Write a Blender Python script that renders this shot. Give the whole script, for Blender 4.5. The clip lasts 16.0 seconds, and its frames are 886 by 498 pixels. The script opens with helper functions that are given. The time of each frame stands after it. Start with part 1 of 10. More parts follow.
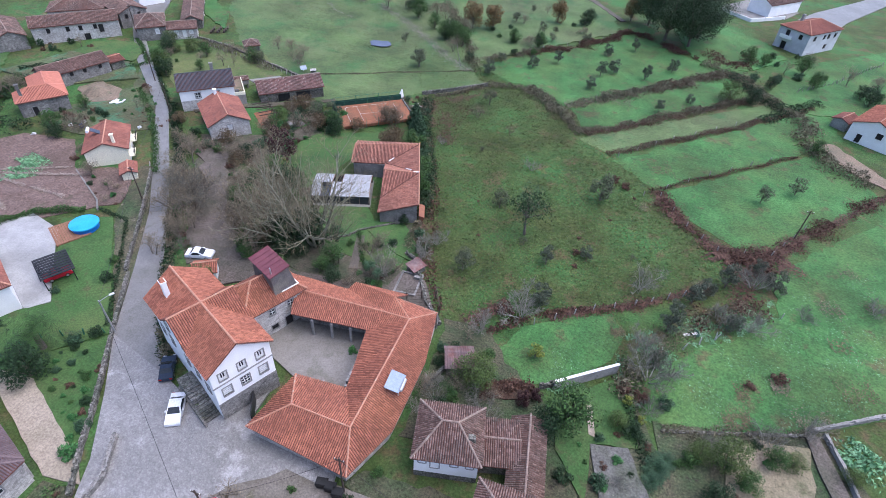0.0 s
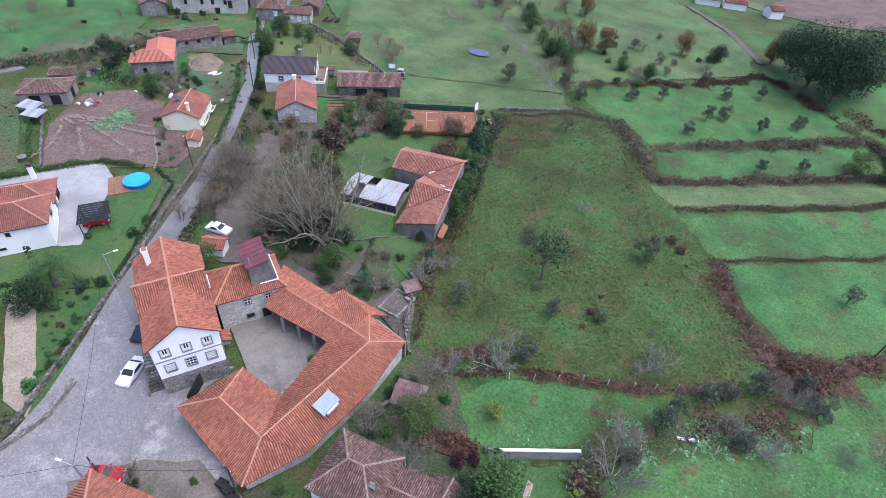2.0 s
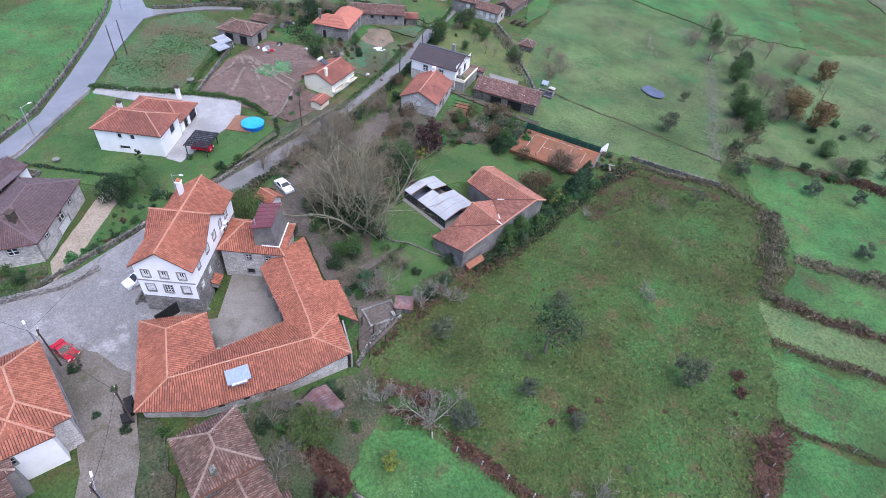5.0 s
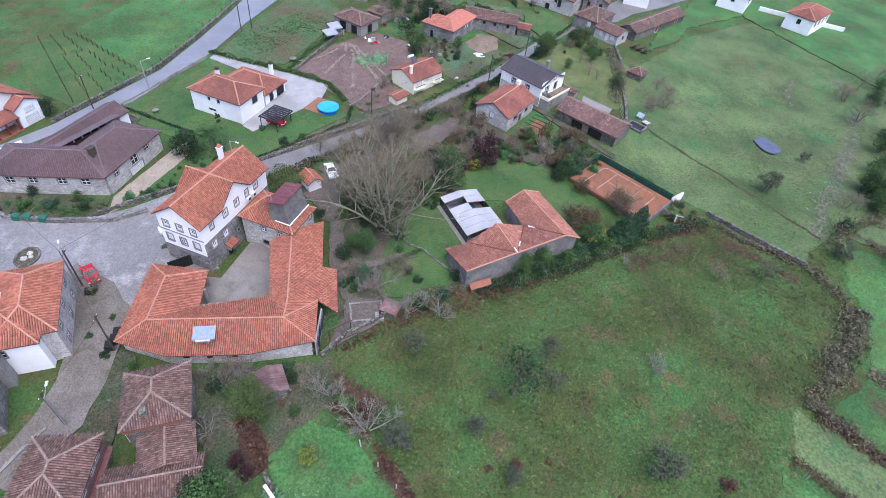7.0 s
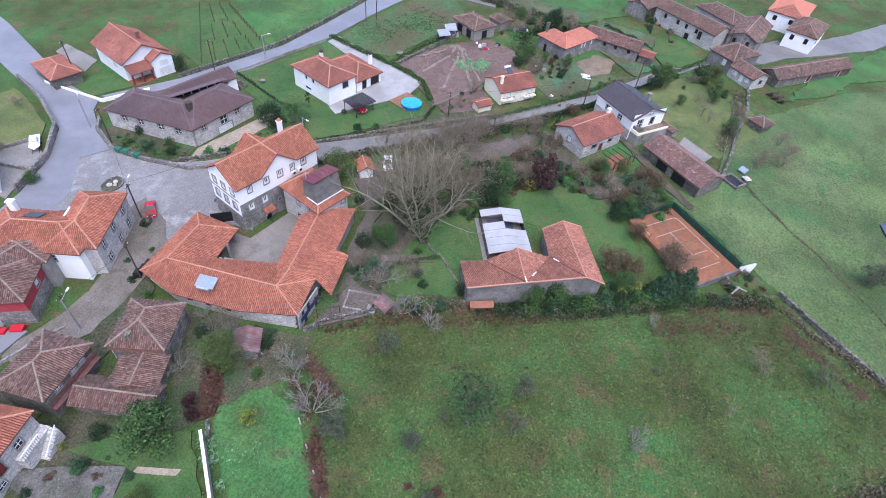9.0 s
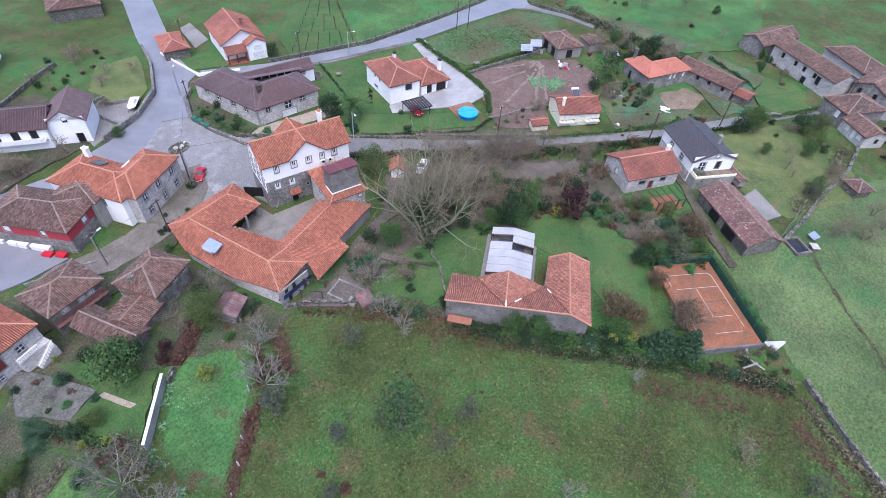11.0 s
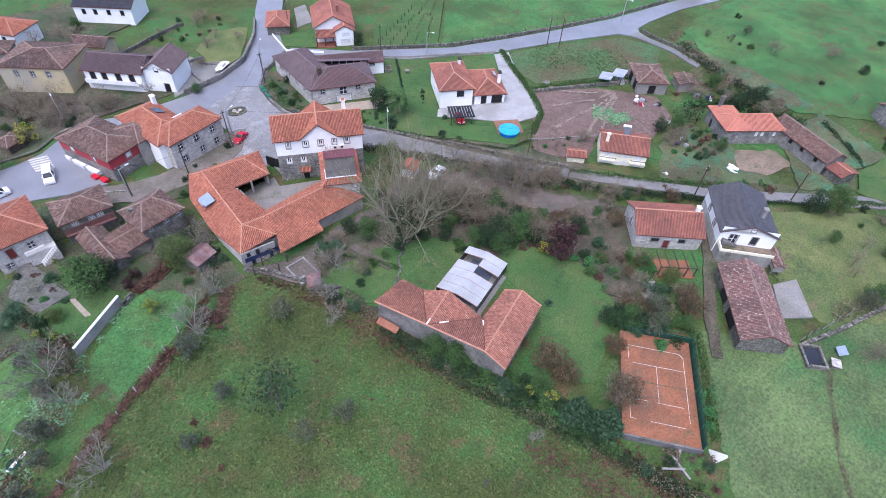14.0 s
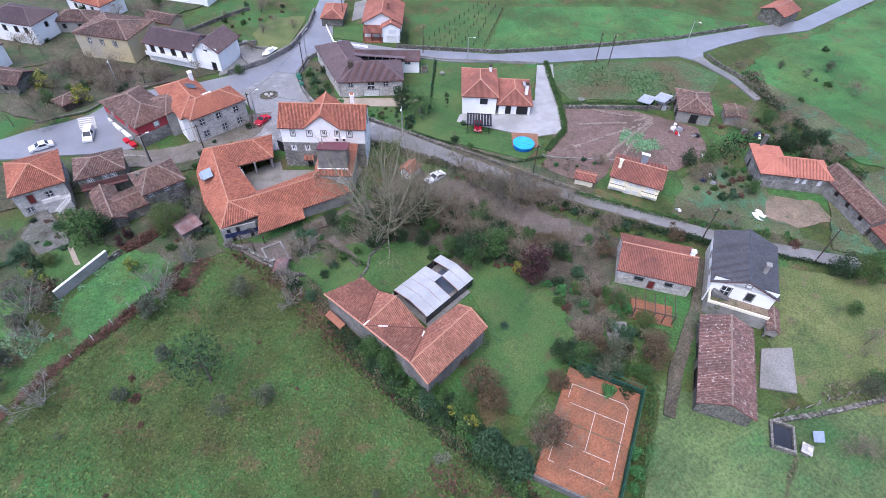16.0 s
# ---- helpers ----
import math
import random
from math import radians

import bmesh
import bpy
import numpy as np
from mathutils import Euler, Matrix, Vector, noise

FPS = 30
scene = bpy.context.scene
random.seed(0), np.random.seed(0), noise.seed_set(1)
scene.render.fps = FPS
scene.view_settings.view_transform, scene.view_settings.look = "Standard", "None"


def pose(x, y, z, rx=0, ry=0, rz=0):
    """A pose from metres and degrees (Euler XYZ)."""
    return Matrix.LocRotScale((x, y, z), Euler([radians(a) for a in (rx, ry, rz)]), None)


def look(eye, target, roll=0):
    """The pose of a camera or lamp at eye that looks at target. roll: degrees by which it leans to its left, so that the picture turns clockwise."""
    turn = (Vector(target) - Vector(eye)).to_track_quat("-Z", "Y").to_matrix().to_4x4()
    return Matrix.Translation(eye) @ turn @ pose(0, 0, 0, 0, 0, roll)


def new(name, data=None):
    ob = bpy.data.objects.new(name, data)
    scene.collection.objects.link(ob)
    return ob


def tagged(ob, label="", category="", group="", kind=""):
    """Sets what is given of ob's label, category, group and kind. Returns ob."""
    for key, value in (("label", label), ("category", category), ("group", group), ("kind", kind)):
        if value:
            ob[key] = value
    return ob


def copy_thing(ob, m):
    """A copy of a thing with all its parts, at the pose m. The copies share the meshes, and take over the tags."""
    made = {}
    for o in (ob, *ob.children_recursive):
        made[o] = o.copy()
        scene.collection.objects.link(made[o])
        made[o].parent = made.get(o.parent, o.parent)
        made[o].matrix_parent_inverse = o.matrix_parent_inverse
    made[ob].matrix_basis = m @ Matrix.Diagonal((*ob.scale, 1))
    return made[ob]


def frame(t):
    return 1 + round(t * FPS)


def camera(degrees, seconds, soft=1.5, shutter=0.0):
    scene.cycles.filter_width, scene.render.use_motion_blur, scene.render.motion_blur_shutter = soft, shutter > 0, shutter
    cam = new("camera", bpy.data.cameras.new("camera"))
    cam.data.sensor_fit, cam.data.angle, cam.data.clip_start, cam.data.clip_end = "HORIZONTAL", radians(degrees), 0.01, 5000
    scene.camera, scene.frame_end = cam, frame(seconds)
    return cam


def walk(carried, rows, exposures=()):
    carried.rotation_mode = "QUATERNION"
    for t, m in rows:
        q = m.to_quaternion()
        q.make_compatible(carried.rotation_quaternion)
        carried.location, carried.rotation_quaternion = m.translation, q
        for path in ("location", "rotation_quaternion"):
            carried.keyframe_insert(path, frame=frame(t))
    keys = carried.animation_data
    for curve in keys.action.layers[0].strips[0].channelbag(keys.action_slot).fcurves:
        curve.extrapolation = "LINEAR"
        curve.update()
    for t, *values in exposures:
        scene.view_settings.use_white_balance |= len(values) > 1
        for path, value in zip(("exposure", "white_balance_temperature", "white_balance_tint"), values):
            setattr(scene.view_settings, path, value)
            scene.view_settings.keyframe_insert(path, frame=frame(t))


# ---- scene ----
cam = camera(79.0, 16.0, 0.75)
METRES, EYE, TILT, LEAN, TURN = 148.9, 60.0, 0.0, 0.0, 16.4
ROWS = [
    (0.0, 0.0, 0.0, 0.0, 2.47, -40.86, -2.85),
    (0.5, 0.0287, 0.0122, 0.001, 6.33, -40.96, -3.11),
    (1.0, 0.0574, 0.0265, 0.0025, 10.72, -41.13, -3.32),
    (1.5, 0.0843, 0.0428, 0.0039, 15.21, -41.3, -3.63),
    (2.0, 0.1083, 0.0593, 0.005, 19.88, -41.48, -4.0),
    (2.5, 0.1333, 0.0786, 0.0063, 25.39, -41.81, -4.38),
    (3.0, 0.1561, 0.0993, 0.0079, 29.77, -42.08, -4.66),
    (3.5, 0.1774, 0.1214, 0.0097, 34.44, -42.45, -4.92),
    (4.0, 0.1972, 0.1449, 0.0115, 39.25, -42.85, -5.11),
    (6.5, 0.2728, 0.2777, 0.022, 63.23, -44.75, -5.44),
    (7.0, 0.2831, 0.3072, 0.0243, 67.72, -44.94, -5.29),
    (7.5, 0.2909, 0.3368, 0.0266, 72.41, -45.24, -5.24),
    (8.0, 0.2973, 0.3673, 0.0287, 77.06, -45.49, -4.98),
    (8.5, 0.3013, 0.3979, 0.0312, 82.48, -45.77, -4.8),
    (9.0, 0.303, 0.4292, 0.0338, 87.28, -45.99, -4.61),
    (9.5, 0.3033, 0.4603, 0.036, 91.36, -45.97, -4.31),
    (10.0, 0.3017, 0.4918, 0.0381, 96.1, -46.07, -3.85),
    (12.5, 0.2594, 0.6438, 0.0486, 113.09, -46.12, -2.74),
    (13.0, 0.2447, 0.6718, 0.0502, 116.99, -46.24, -2.64),
    (13.5, 0.2282, 0.6987, 0.0516, 120.6, -46.38, -2.54),
    (14.0, 0.2101, 0.7241, 0.0527, 124.1, -46.52, -2.39),
    (14.5, 0.19, 0.7488, 0.0537, 127.4, -46.63, -2.19),
    (15.0, 0.1687, 0.7719, 0.0545, 130.69, -46.68, -2.01),
    (15.5, 0.1456, 0.794, 0.0552, 133.85, -46.73, -1.87),
    (16.0, 0.121, 0.8145, 0.0556, 136.62, -46.77, -1.77),
]
walk(cam, [(t, pose(0, 0, EYE, TILT, LEAN, TURN) @ pose(METRES * x, METRES * y, METRES * z, 90 + pitch, roll, yaw)) for t, x, y, z, yaw, pitch, roll in ROWS],
     exposures=[(0.0, 1.02, 5760, 18), (16.0, 1.06, 5740, 20)])

# ---- world and light: an overcast winter sky ----
world = bpy.data.worlds.new("overcast")
scene.world = world
world.use_nodes = True
wn = world.node_tree
sky = wn.nodes.new("ShaderNodeTexSky")
sky.sky_type, sky.sun_disc = "NISHITA", False
sky.sun_elevation, sky.sun_rotation = radians(67), radians(68)
sky.air_density, sky.dust_density, sky.ozone_density = 1.0, 3.0, 1.0
wn.nodes["Background"].inputs["Strength"].default_value = 0.15
wn.links.new(sky.outputs[0], wn.nodes["Background"].inputs["Color"])
sun = new("sun", bpy.data.lights.new("sun", "SUN"))
sun.data.energy, sun.data.angle, sun.data.color = 1.4, radians(70), (1.0, 0.97, 0.93)
sun.matrix_world = look((0, 0, 300), (-0.4, -0.16, 299.0))


# ---- materials ----
def mat(name, c1, c2, c3=None, rough=0.85, scale=2.0, fine=14.0, bump=0.3, dist=0.03, island=0.0, metal=0.0, big=0.12, spots=None, spot_scale=3.0, spot_at=0.62, grain=0.22, patch=None, patch_scale=0.12, patch_at=0.55, cells=None, joint=0.5, tone=0.3, drift=0.0, gloss=0.25):
    """Two tones mixed by noise, a third in broad patches, per-piece variation, spots of dirt or lichen, fine relief."""
    m = bpy.data.materials.new(name)
    m.use_nodes = True
    t = m.node_tree
    N, Lk = t.nodes, t.links
    bsdf = N["Principled BSDF"]
    bsdf.inputs["Roughness"].default_value, bsdf.inputs["Metallic"].default_value = rough, metal
    bsdf.inputs["Specular IOR Level"].default_value = gloss
    geo = N.new("ShaderNodeNewGeometry")

    def noise_at(s, detail, rough_=0.55):
        n = N.new("ShaderNodeTexNoise")
        n.inputs["Scale"].default_value, n.inputs["Detail"].default_value, n.inputs["Roughness"].default_value = s, detail, rough_
        Lk.new(geo.outputs["Position"], n.inputs["Vector"])
        return n.outputs["Fac"]

    def mix(fac, a, b):
        n = N.new("ShaderNodeMix")
        n.data_type = "RGBA"
        Lk.new(fac, n.inputs["Factor"])
        for k, v in ((6, a), (7, b)):
            if isinstance(v, tuple):
                n.inputs[k].default_value = (*v, 1)
            else:
                Lk.new(v, n.inputs[k])
        return n.outputs[2]

    def ramp(fac, lo, hi):
        n = N.new("ShaderNodeMapRange")
        n.inputs["From Min"].default_value, n.inputs["From Max"].default_value = lo, hi
        Lk.new(fac, n.inputs["Value"])
        return n.outputs["Result"]

    col = mix(ramp(noise_at(scale, 4), 0.35, 0.65), c1, c2)
    if c3:
        col = mix(ramp(noise_at(big, 5, 0.6), 0.42, 0.66), col, c3)
    if spots:
        col = mix(ramp(noise_at(spot_scale, 6, 0.65), spot_at, spot_at + 0.1), col, spots)
    if patch:
        col = mix(ramp(noise_at(patch_scale, 7, 0.7), patch_at, patch_at + 0.14), col, patch)
    cell_out = None
    if cells:
        mp = N.new("ShaderNodeMapping")
        mp.inputs["Scale"].default_value = (cells, cells, cells * 1.7)
        Lk.new(geo.outputs["Position"], mp.inputs["Vector"])
        vo, ve = N.new("ShaderNodeTexVoronoi"), N.new("ShaderNodeTexVoronoi")
        ve.feature = "DISTANCE_TO_EDGE"
        for v in (vo, ve):
            v.inputs["Scale"].default_value = 1.0
            v.inputs["Randomness"].default_value = 0.75
            Lk.new(mp.outputs["Vector"], v.inputs["Vector"])
        sep = N.new("ShaderNodeSeparateColor")
        Lk.new(vo.outputs["Color"], sep.inputs["Color"])
        shade = N.new("ShaderNodeMapRange")
        shade.inputs["To Min"].default_value, shade.inputs["To Max"].default_value = 1 - tone, 1 + tone
        Lk.new(sep.outputs["Red"], shade.inputs["Value"])
        edge = N.new("ShaderNodeMapRange")
        edge.inputs["From Min"].default_value, edge.inputs["From Max"].default_value, edge.inputs["To Min"].default_value = 0.02, 0.1, joint
        Lk.new(ve.outputs["Distance"], edge.inputs["Value"])
        mu = N.new("ShaderNodeMath")
        mu.operation = "MULTIPLY"
        Lk.new(shade.outputs["Result"], mu.inputs[0])
        Lk.new(edge.outputs["Result"], mu.inputs[1])
        cell_out = mu.outputs[0]
    hsv = N.new("ShaderNodeHueSaturation")
    Lk.new(col, hsv.inputs["Color"])
    fin = ramp(noise_at(fine, 4, 0.7), 0.33, 0.67)
    val = N.new("ShaderNodeMapRange")
    val.inputs["To Min"].default_value, val.inputs["To Max"].default_value = 1 - grain, 1 + grain
    Lk.new(fin, val.inputs["Value"])
    out = val.outputs["Result"]
    if drift:
        dr = N.new("ShaderNodeMapRange")
        dr.inputs["To Min"].default_value, dr.inputs["To Max"].default_value = 1 - drift, 1 + drift
        Lk.new(ramp(noise_at(0.07, 6, 0.65), 0.36, 0.64), dr.inputs["Value"])
        md = N.new("ShaderNodeMath")
        md.operation = "MULTIPLY"
        Lk.new(out, md.inputs[0])
        Lk.new(dr.outputs["Result"], md.inputs[1])
        out = md.outputs[0]
    if cell_out:
        mc = N.new("ShaderNodeMath")
        mc.operation = "MULTIPLY"
        Lk.new(out, mc.inputs[0])
        Lk.new(cell_out, mc.inputs[1])
        out = mc.outputs[0]
    if island:
        r = N.new("ShaderNodeMapRange")
        r.inputs["To Min"].default_value, r.inputs["To Max"].default_value = 1 - island, 1 + island
        Lk.new(geo.outputs["Random Per Island"], r.inputs["Value"])
        mul = N.new("ShaderNodeMath")
        mul.operation = "MULTIPLY"
        Lk.new(out, mul.inputs[0])
        Lk.new(r.outputs["Result"], mul.inputs[1])
        out = mul.outputs[0]
    Lk.new(out, hsv.inputs["Value"])
    Lk.new(hsv.outputs["Color"], bsdf.inputs["Base Color"])
    if bump:
        b = N.new("ShaderNodeBump")
        b.inputs["Strength"].default_value, b.inputs["Distance"].default_value = bump, dist
        Lk.new(noise_at(fine * 0.7, 5, 0.65), b.inputs["Height"])
        Lk.new(b.outputs["Normal"], bsdf.inputs["Normal"])
    return m


M = {}
# ground
M["meadow"] = mat("meadow_grass", (0.05, 0.081, 0.018), (0.076, 0.095, 0.026), (0.035, 0.104, 0.028), scale=0.5, fine=3.0, bump=1.0, dist=0.3, big=0.07, spots=(0.098, 0.078, 0.036), spot_scale=0.22, spot_at=0.54, grain=0.42, patch=(0.036, 0.06, 0.02), patch_scale=0.32, patch_at=0.55, drift=0.28)
M["lush"] = mat("lush_grass", (0.042, 0.126, 0.033), (0.055, 0.142, 0.041), (0.062, 0.110, 0.031), scale=0.35, fine=3.2, bump=0.9, dist=0.2, big=0.08, spots=(0.081, 0.083, 0.035), spot_scale=0.25, spot_at=0.57, grain=0.42, patch=(0.034, 0.081, 0.026), patch_scale=0.6, patch_at=0.56, drift=0.28)
M["pasture"] = mat("grazed_pasture", (0.072, 0.122, 0.04), (0.088, 0.13, 0.047), (0.098, 0.112, 0.052), scale=0.4, fine=2.6, bump=0.8, dist=0.2, big=0.04, spots=(0.05, 0.076, 0.033), spot_scale=0.8, spot_at=0.58, grain=0.4, patch=(0.05, 0.118, 0.038), patch_scale=0.08, patch_at=0.5, drift=0.28)
M["strip"] = mat("rough_strip_grass", (0.07, 0.104, 0.044), (0.096, 0.098, 0.052), (0.1, 0.096, 0.05), scale=0.3, fine=3.0, bump=1.0, dist=0.3, big=0.1, spots=(0.06, 0.135, 0.07), spot_scale=0.25, spot_at=0.52, grain=0.45, patch=(0.1, 0.068, 0.042), patch_scale=0.4, patch_at=0.6, drift=0.28)
M["weeds"] = mat("leafy_crop", (0.045, 0.1, 0.034), (0.085, 0.145, 0.06), (0.1, 0.085, 0.045), scale=1.2, fine=3.0, bump=1.2, dist=0.3, big=0.1, grain=0.5, patch=(0.085, 0.06, 0.038), patch_scale=0.35, patch_at=0.56)
M["lawn"] = mat("mown_lawn", (0.042, 0.101, 0.026), (0.052, 0.112, 0.031), (0.067, 0.099, 0.031), scale=0.5, fine=4.0, bump=0.5, dist=0.08, big=0.14, grain=0.32, spots=(0.071, 0.077, 0.033), spot_scale=0.4, spot_at=0.58, patch=(0.030, 0.070, 0.023), patch_scale=0.35, patch_at=0.56, drift=0.18)
M["moss"] = mat("mossy_orchard_grass", (0.1, 0.125, 0.04), (0.13, 0.145, 0.055), (0.065, 0.1, 0.032), scale=0.5, fine=3.4, bump=0.7, dist=0.15, big=0.12, grain=0.38, spots=(0.13, 0.11, 0.06), spot_scale=0.4, spot_at=0.58, patch=(0.055, 0.07, 0.03), patch_scale=0.3, patch_at=0.57)
M["soil"] = mat("ploughed_soil", (0.128, 0.086, 0.07), (0.165, 0.116, 0.098), (0.1, 0.07, 0.055), scale=0.8, fine=3.2, bump=0.9, dist=0.2, grain=0.4, patch=(0.085, 0.08, 0.05), patch_scale=0.3, patch_at=0.58)
M["ruts"] = mat("pale_clay_ruts", (0.2, 0.16, 0.13), (0.27, 0.22, 0.185), None, rough=0.9, scale=1.0, fine=4.0, bump=0.3)
M["garden"] = mat("garden_earth", (0.07, 0.068, 0.04), (0.1, 0.087, 0.056), (0.044, 0.078, 0.03), scale=0.6, fine=3.6, bump=1.0, dist=0.3, big=0.16, grain=0.55, spots=(0.15, 0.13, 0.1), spot_scale=0.8, spot_at=0.6, patch=(0.045, 0.04, 0.028), patch_scale=0.7, patch_at=0.56, drift=0.28)
M["leafmould"] = mat("dead_leaf_ground", (0.07, 0.058, 0.042), (0.104, 0.087, 0.066), (0.042, 0.062, 0.028), scale=0.7, fine=3.6, bump=0.8, dist=0.2, big=0.12, grain=0.5, patch=(0.05, 0.042, 0.032), patch_scale=0.5, patch_at=0.56, drift=0.28)
M["redbed"] = mat("dead_fern_bed", (0.058, 0.024, 0.018), (0.086, 0.037, 0.027), (0.045, 0.034, 0.02), scale=1.0, fine=4.0, bump=1.0, dist=0.2, grain=0.5)
M["track"] = mat("gravel_track", (0.1, 0.082, 0.07), (0.132, 0.11, 0.095), (0.078, 0.074, 0.054), scale=0.6, fine=4.0, bump=0.6, dist=0.08, big=0.16, grain=0.42, patch=(0.075, 0.066, 0.052), patch_scale=0.4, patch_at=0.55)
M["cobble"] = mat("granite_setts", (0.215, 0.206, 0.196), (0.26, 0.25, 0.238), (0.185, 0.178, 0.165), scale=0.6, fine=6.0, bump=0.5, dist=0.04, rough=0.34, big=0.08, spots=(0.31, 0.3, 0.288), spot_scale=0.3, spot_at=0.55, grain=0.2, cells=4.2, joint=0.74, tone=0.16, gloss=0.55)
M["lane"] = mat("worn_lane_surface", (0.165, 0.158, 0.148), (0.2, 0.192, 0.18), (0.125, 0.12, 0.105), scale=0.6, fine=5.0, bump=0.5, dist=0.04, rough=0.4, big=0.12, grain=0.25, patch=(0.11, 0.105, 0.085), patch_scale=0.4, patch_at=0.57, gloss=0.45)
M["lanemud"] = mat("muddy_lane", (0.15, 0.132, 0.114), (0.185, 0.165, 0.145), (0.11, 0.1, 0.078), scale=0.5, fine=4.0, bump=0.5, dist=0.05, big=0.2, grain=0.3, patch=(0.085, 0.085, 0.052), patch_scale=0.35, patch_at=0.56)
M["stubble"] = mat("stubbly_garden_soil", (0.1, 0.098, 0.088), (0.135, 0.13, 0.118), (0.085, 0.092, 0.066), scale=0.9, fine=4.0, bump=0.9, dist=0.15, big=0.3, grain=0.4, spots=(0.26, 0.28, 0.2), spot_scale=3.0, spot_at=0.62)
M["yard_stone"] = mat("worn_yard_stone", (0.18, 0.168, 0.15), (0.22, 0.206, 0.186), (0.14, 0.132, 0.112), scale=0.4, fine=5.0, bump=0.4, dist=0.03, rough=0.5, big=0.15, grain=0.2, patch=(0.125, 0.12, 0.095), patch_scale=0.3, patch_at=0.55)
M["yardpave"] = mat("pale_yard_paving", (0.3, 0.295, 0.285), (0.35, 0.345, 0.335), (0.24, 0.238, 0.228), scale=0.6, fine=4.0, bump=0.2, dist=0.02, big=0.25, grain=0.16, rough=0.5)
M["asphalt"] = mat("wet_asphalt", (0.185, 0.188, 0.205), (0.22, 0.223, 0.24), (0.16, 0.164, 0.172), scale=0.5, fine=10.0, bump=0.3, dist=0.02, rough=0.32, big=0.12, grain=0.18, gloss=0.55)
M["concrete"] = mat("stained_concrete", (0.2, 0.192, 0.178), (0.245, 0.236, 0.22), (0.15, 0.148, 0.13), scale=0.6, fine=4.0, bump=0.2, dist=0.02, big=0.3, grain=0.25)
M["clay"] = mat("red_clay_court", (0.22, 0.09, 0.046), (0.265, 0.112, 0.06), (0.165, 0.082, 0.048), scale=0.9, fine=4.0, bump=0.3, dist=0.03, big=0.3, spots=(0.11, 0.1, 0.05), spot_scale=0.6, spot_at=0.6, grain=0.35, patch=(0.16, 0.072, 0.045), patch_scale=0.8, patch_at=0.55)
M["sand"] = mat("pale_sand", (0.19, 0.14, 0.1), (0.235, 0.175, 0.128), (0.13, 0.115, 0.078), scale=0.8, fine=4.0, bump=0.6, dist=0.1, grain=0.38, patch=(0.1, 0.1, 0.058), patch_scale=0.4, patch_at=0.54)
M["drysand"] = mat("dry_tan_earth", (0.23, 0.185, 0.125), (0.29, 0.235, 0.165), (0.15, 0.135, 0.08), scale=0.7, fine=4.0, bump=0.6, dist=0.1, grain=0.35, patch=(0.1, 0.105, 0.055), patch_scale=0.3, patch_at=0.56)
M["water"] = mat("still_water", (0.09, 0.11, 0.15), (0.11, 0.13, 0.17), None, rough=0.12, scale=0.4, bump=0.05, dist=0.02)
M["darkwater"] = mat("dark_standing_water", (0.025, 0.028, 0.034), (0.035, 0.038, 0.045), None, rough=0.15, scale=0.4, bump=0.05, dist=0.02)
M["whiteline"] = mat("worn_white_paint", (0.55, 0.53, 0.48), (0.46, 0.44, 0.4), None, rough=0.7, bump=0.1, spots=(0.3, 0.2, 0.14), spot_scale=1.5, spot_at=0.6)
# roofs
M["tile"] = mat("orange_clay_tile", (0.385, 0.15, 0.094), (0.34, 0.128, 0.08), (0.28, 0.108, 0.072), rough=0.8, scale=0.5, fine=5.0, bump=0.2, dist=0.02, island=0.24, big=0.14, spots=(0.24, 0.1, 0.07), spot_scale=0.6, spot_at=0.6, grain=0.15)
M["tile_low"] = mat("faded_salmon_tile", (0.36, 0.165, 0.118), (0.31, 0.135, 0.095), (0.25, 0.115, 0.085), rough=0.85, scale=0.6, fine=5.0, bump=0.2, dist=0.02, island=0.24, big=0.2, spots=(0.42, 0.25, 0.19), spot_scale=0.9, spot_at=0.6, grain=0.2)
M["tile_old"] = mat("weathered_clay_tile", (0.14, 0.088, 0.072), (0.195, 0.13, 0.108), (0.112, 0.084, 0.072), rough=0.9, scale=0.9, fine=5.0, bump=0.5, dist=0.03, island=0.38, big=0.22, spots=(0.33, 0.3, 0.265), spot_scale=3.6, spot_at=0.61, grain=0.28)
M["tile_lichen"] = mat("lichen_spotted_tile", (0.175, 0.1, 0.088), (0.215, 0.13, 0.115), (0.14, 0.092, 0.082), rough=0.9, scale=0.9, fine=5.0, bump=0.5, dist=0.03, island=0.3, big=0.3, spots=(0.46, 0.42, 0.385), spot_scale=2.6, spot_at=0.57, grain=0.25)
M["tile_mid"] = mat("aged_red_tile", (0.33, 0.135, 0.098), (0.28, 0.112, 0.082), (0.21, 0.09, 0.07), rough=0.8, scale=0.6, fine=5.0, bump=0.2, dist=0.02, island=0.14, big=0.16, spots=(0.16, 0.085, 0.07), spot_scale=0.8, spot_at=0.58, grain=0.16)
M["tile_new"] = mat("bright_red_tile", (0.46, 0.185, 0.13), (0.42, 0.165, 0.115), None, rough=0.75, scale=0.6, fine=6.0, bump=0.2, dist=0.02, island=0.1, spots=(0.35, 0.14, 0.1), spot_scale=0.5, spot_at=0.64, grain=0.12)
M["tile_brown"] = mat("dark_brown_tile", (0.115, 0.082, 0.086), (0.14, 0.102, 0.106), (0.092, 0.07, 0.074), rough=0.6, scale=0.6, fine=5.0, bump=0.3, dist=0.02, island=0.15)
M["tile_black"] = mat("black_slate_tile", (0.06, 0.064, 0.076), (0.074, 0.078, 0.09), None, rough=0.55, scale=0.6, fine=8.0, bump=0.3, dist=0.02, island=0.15)
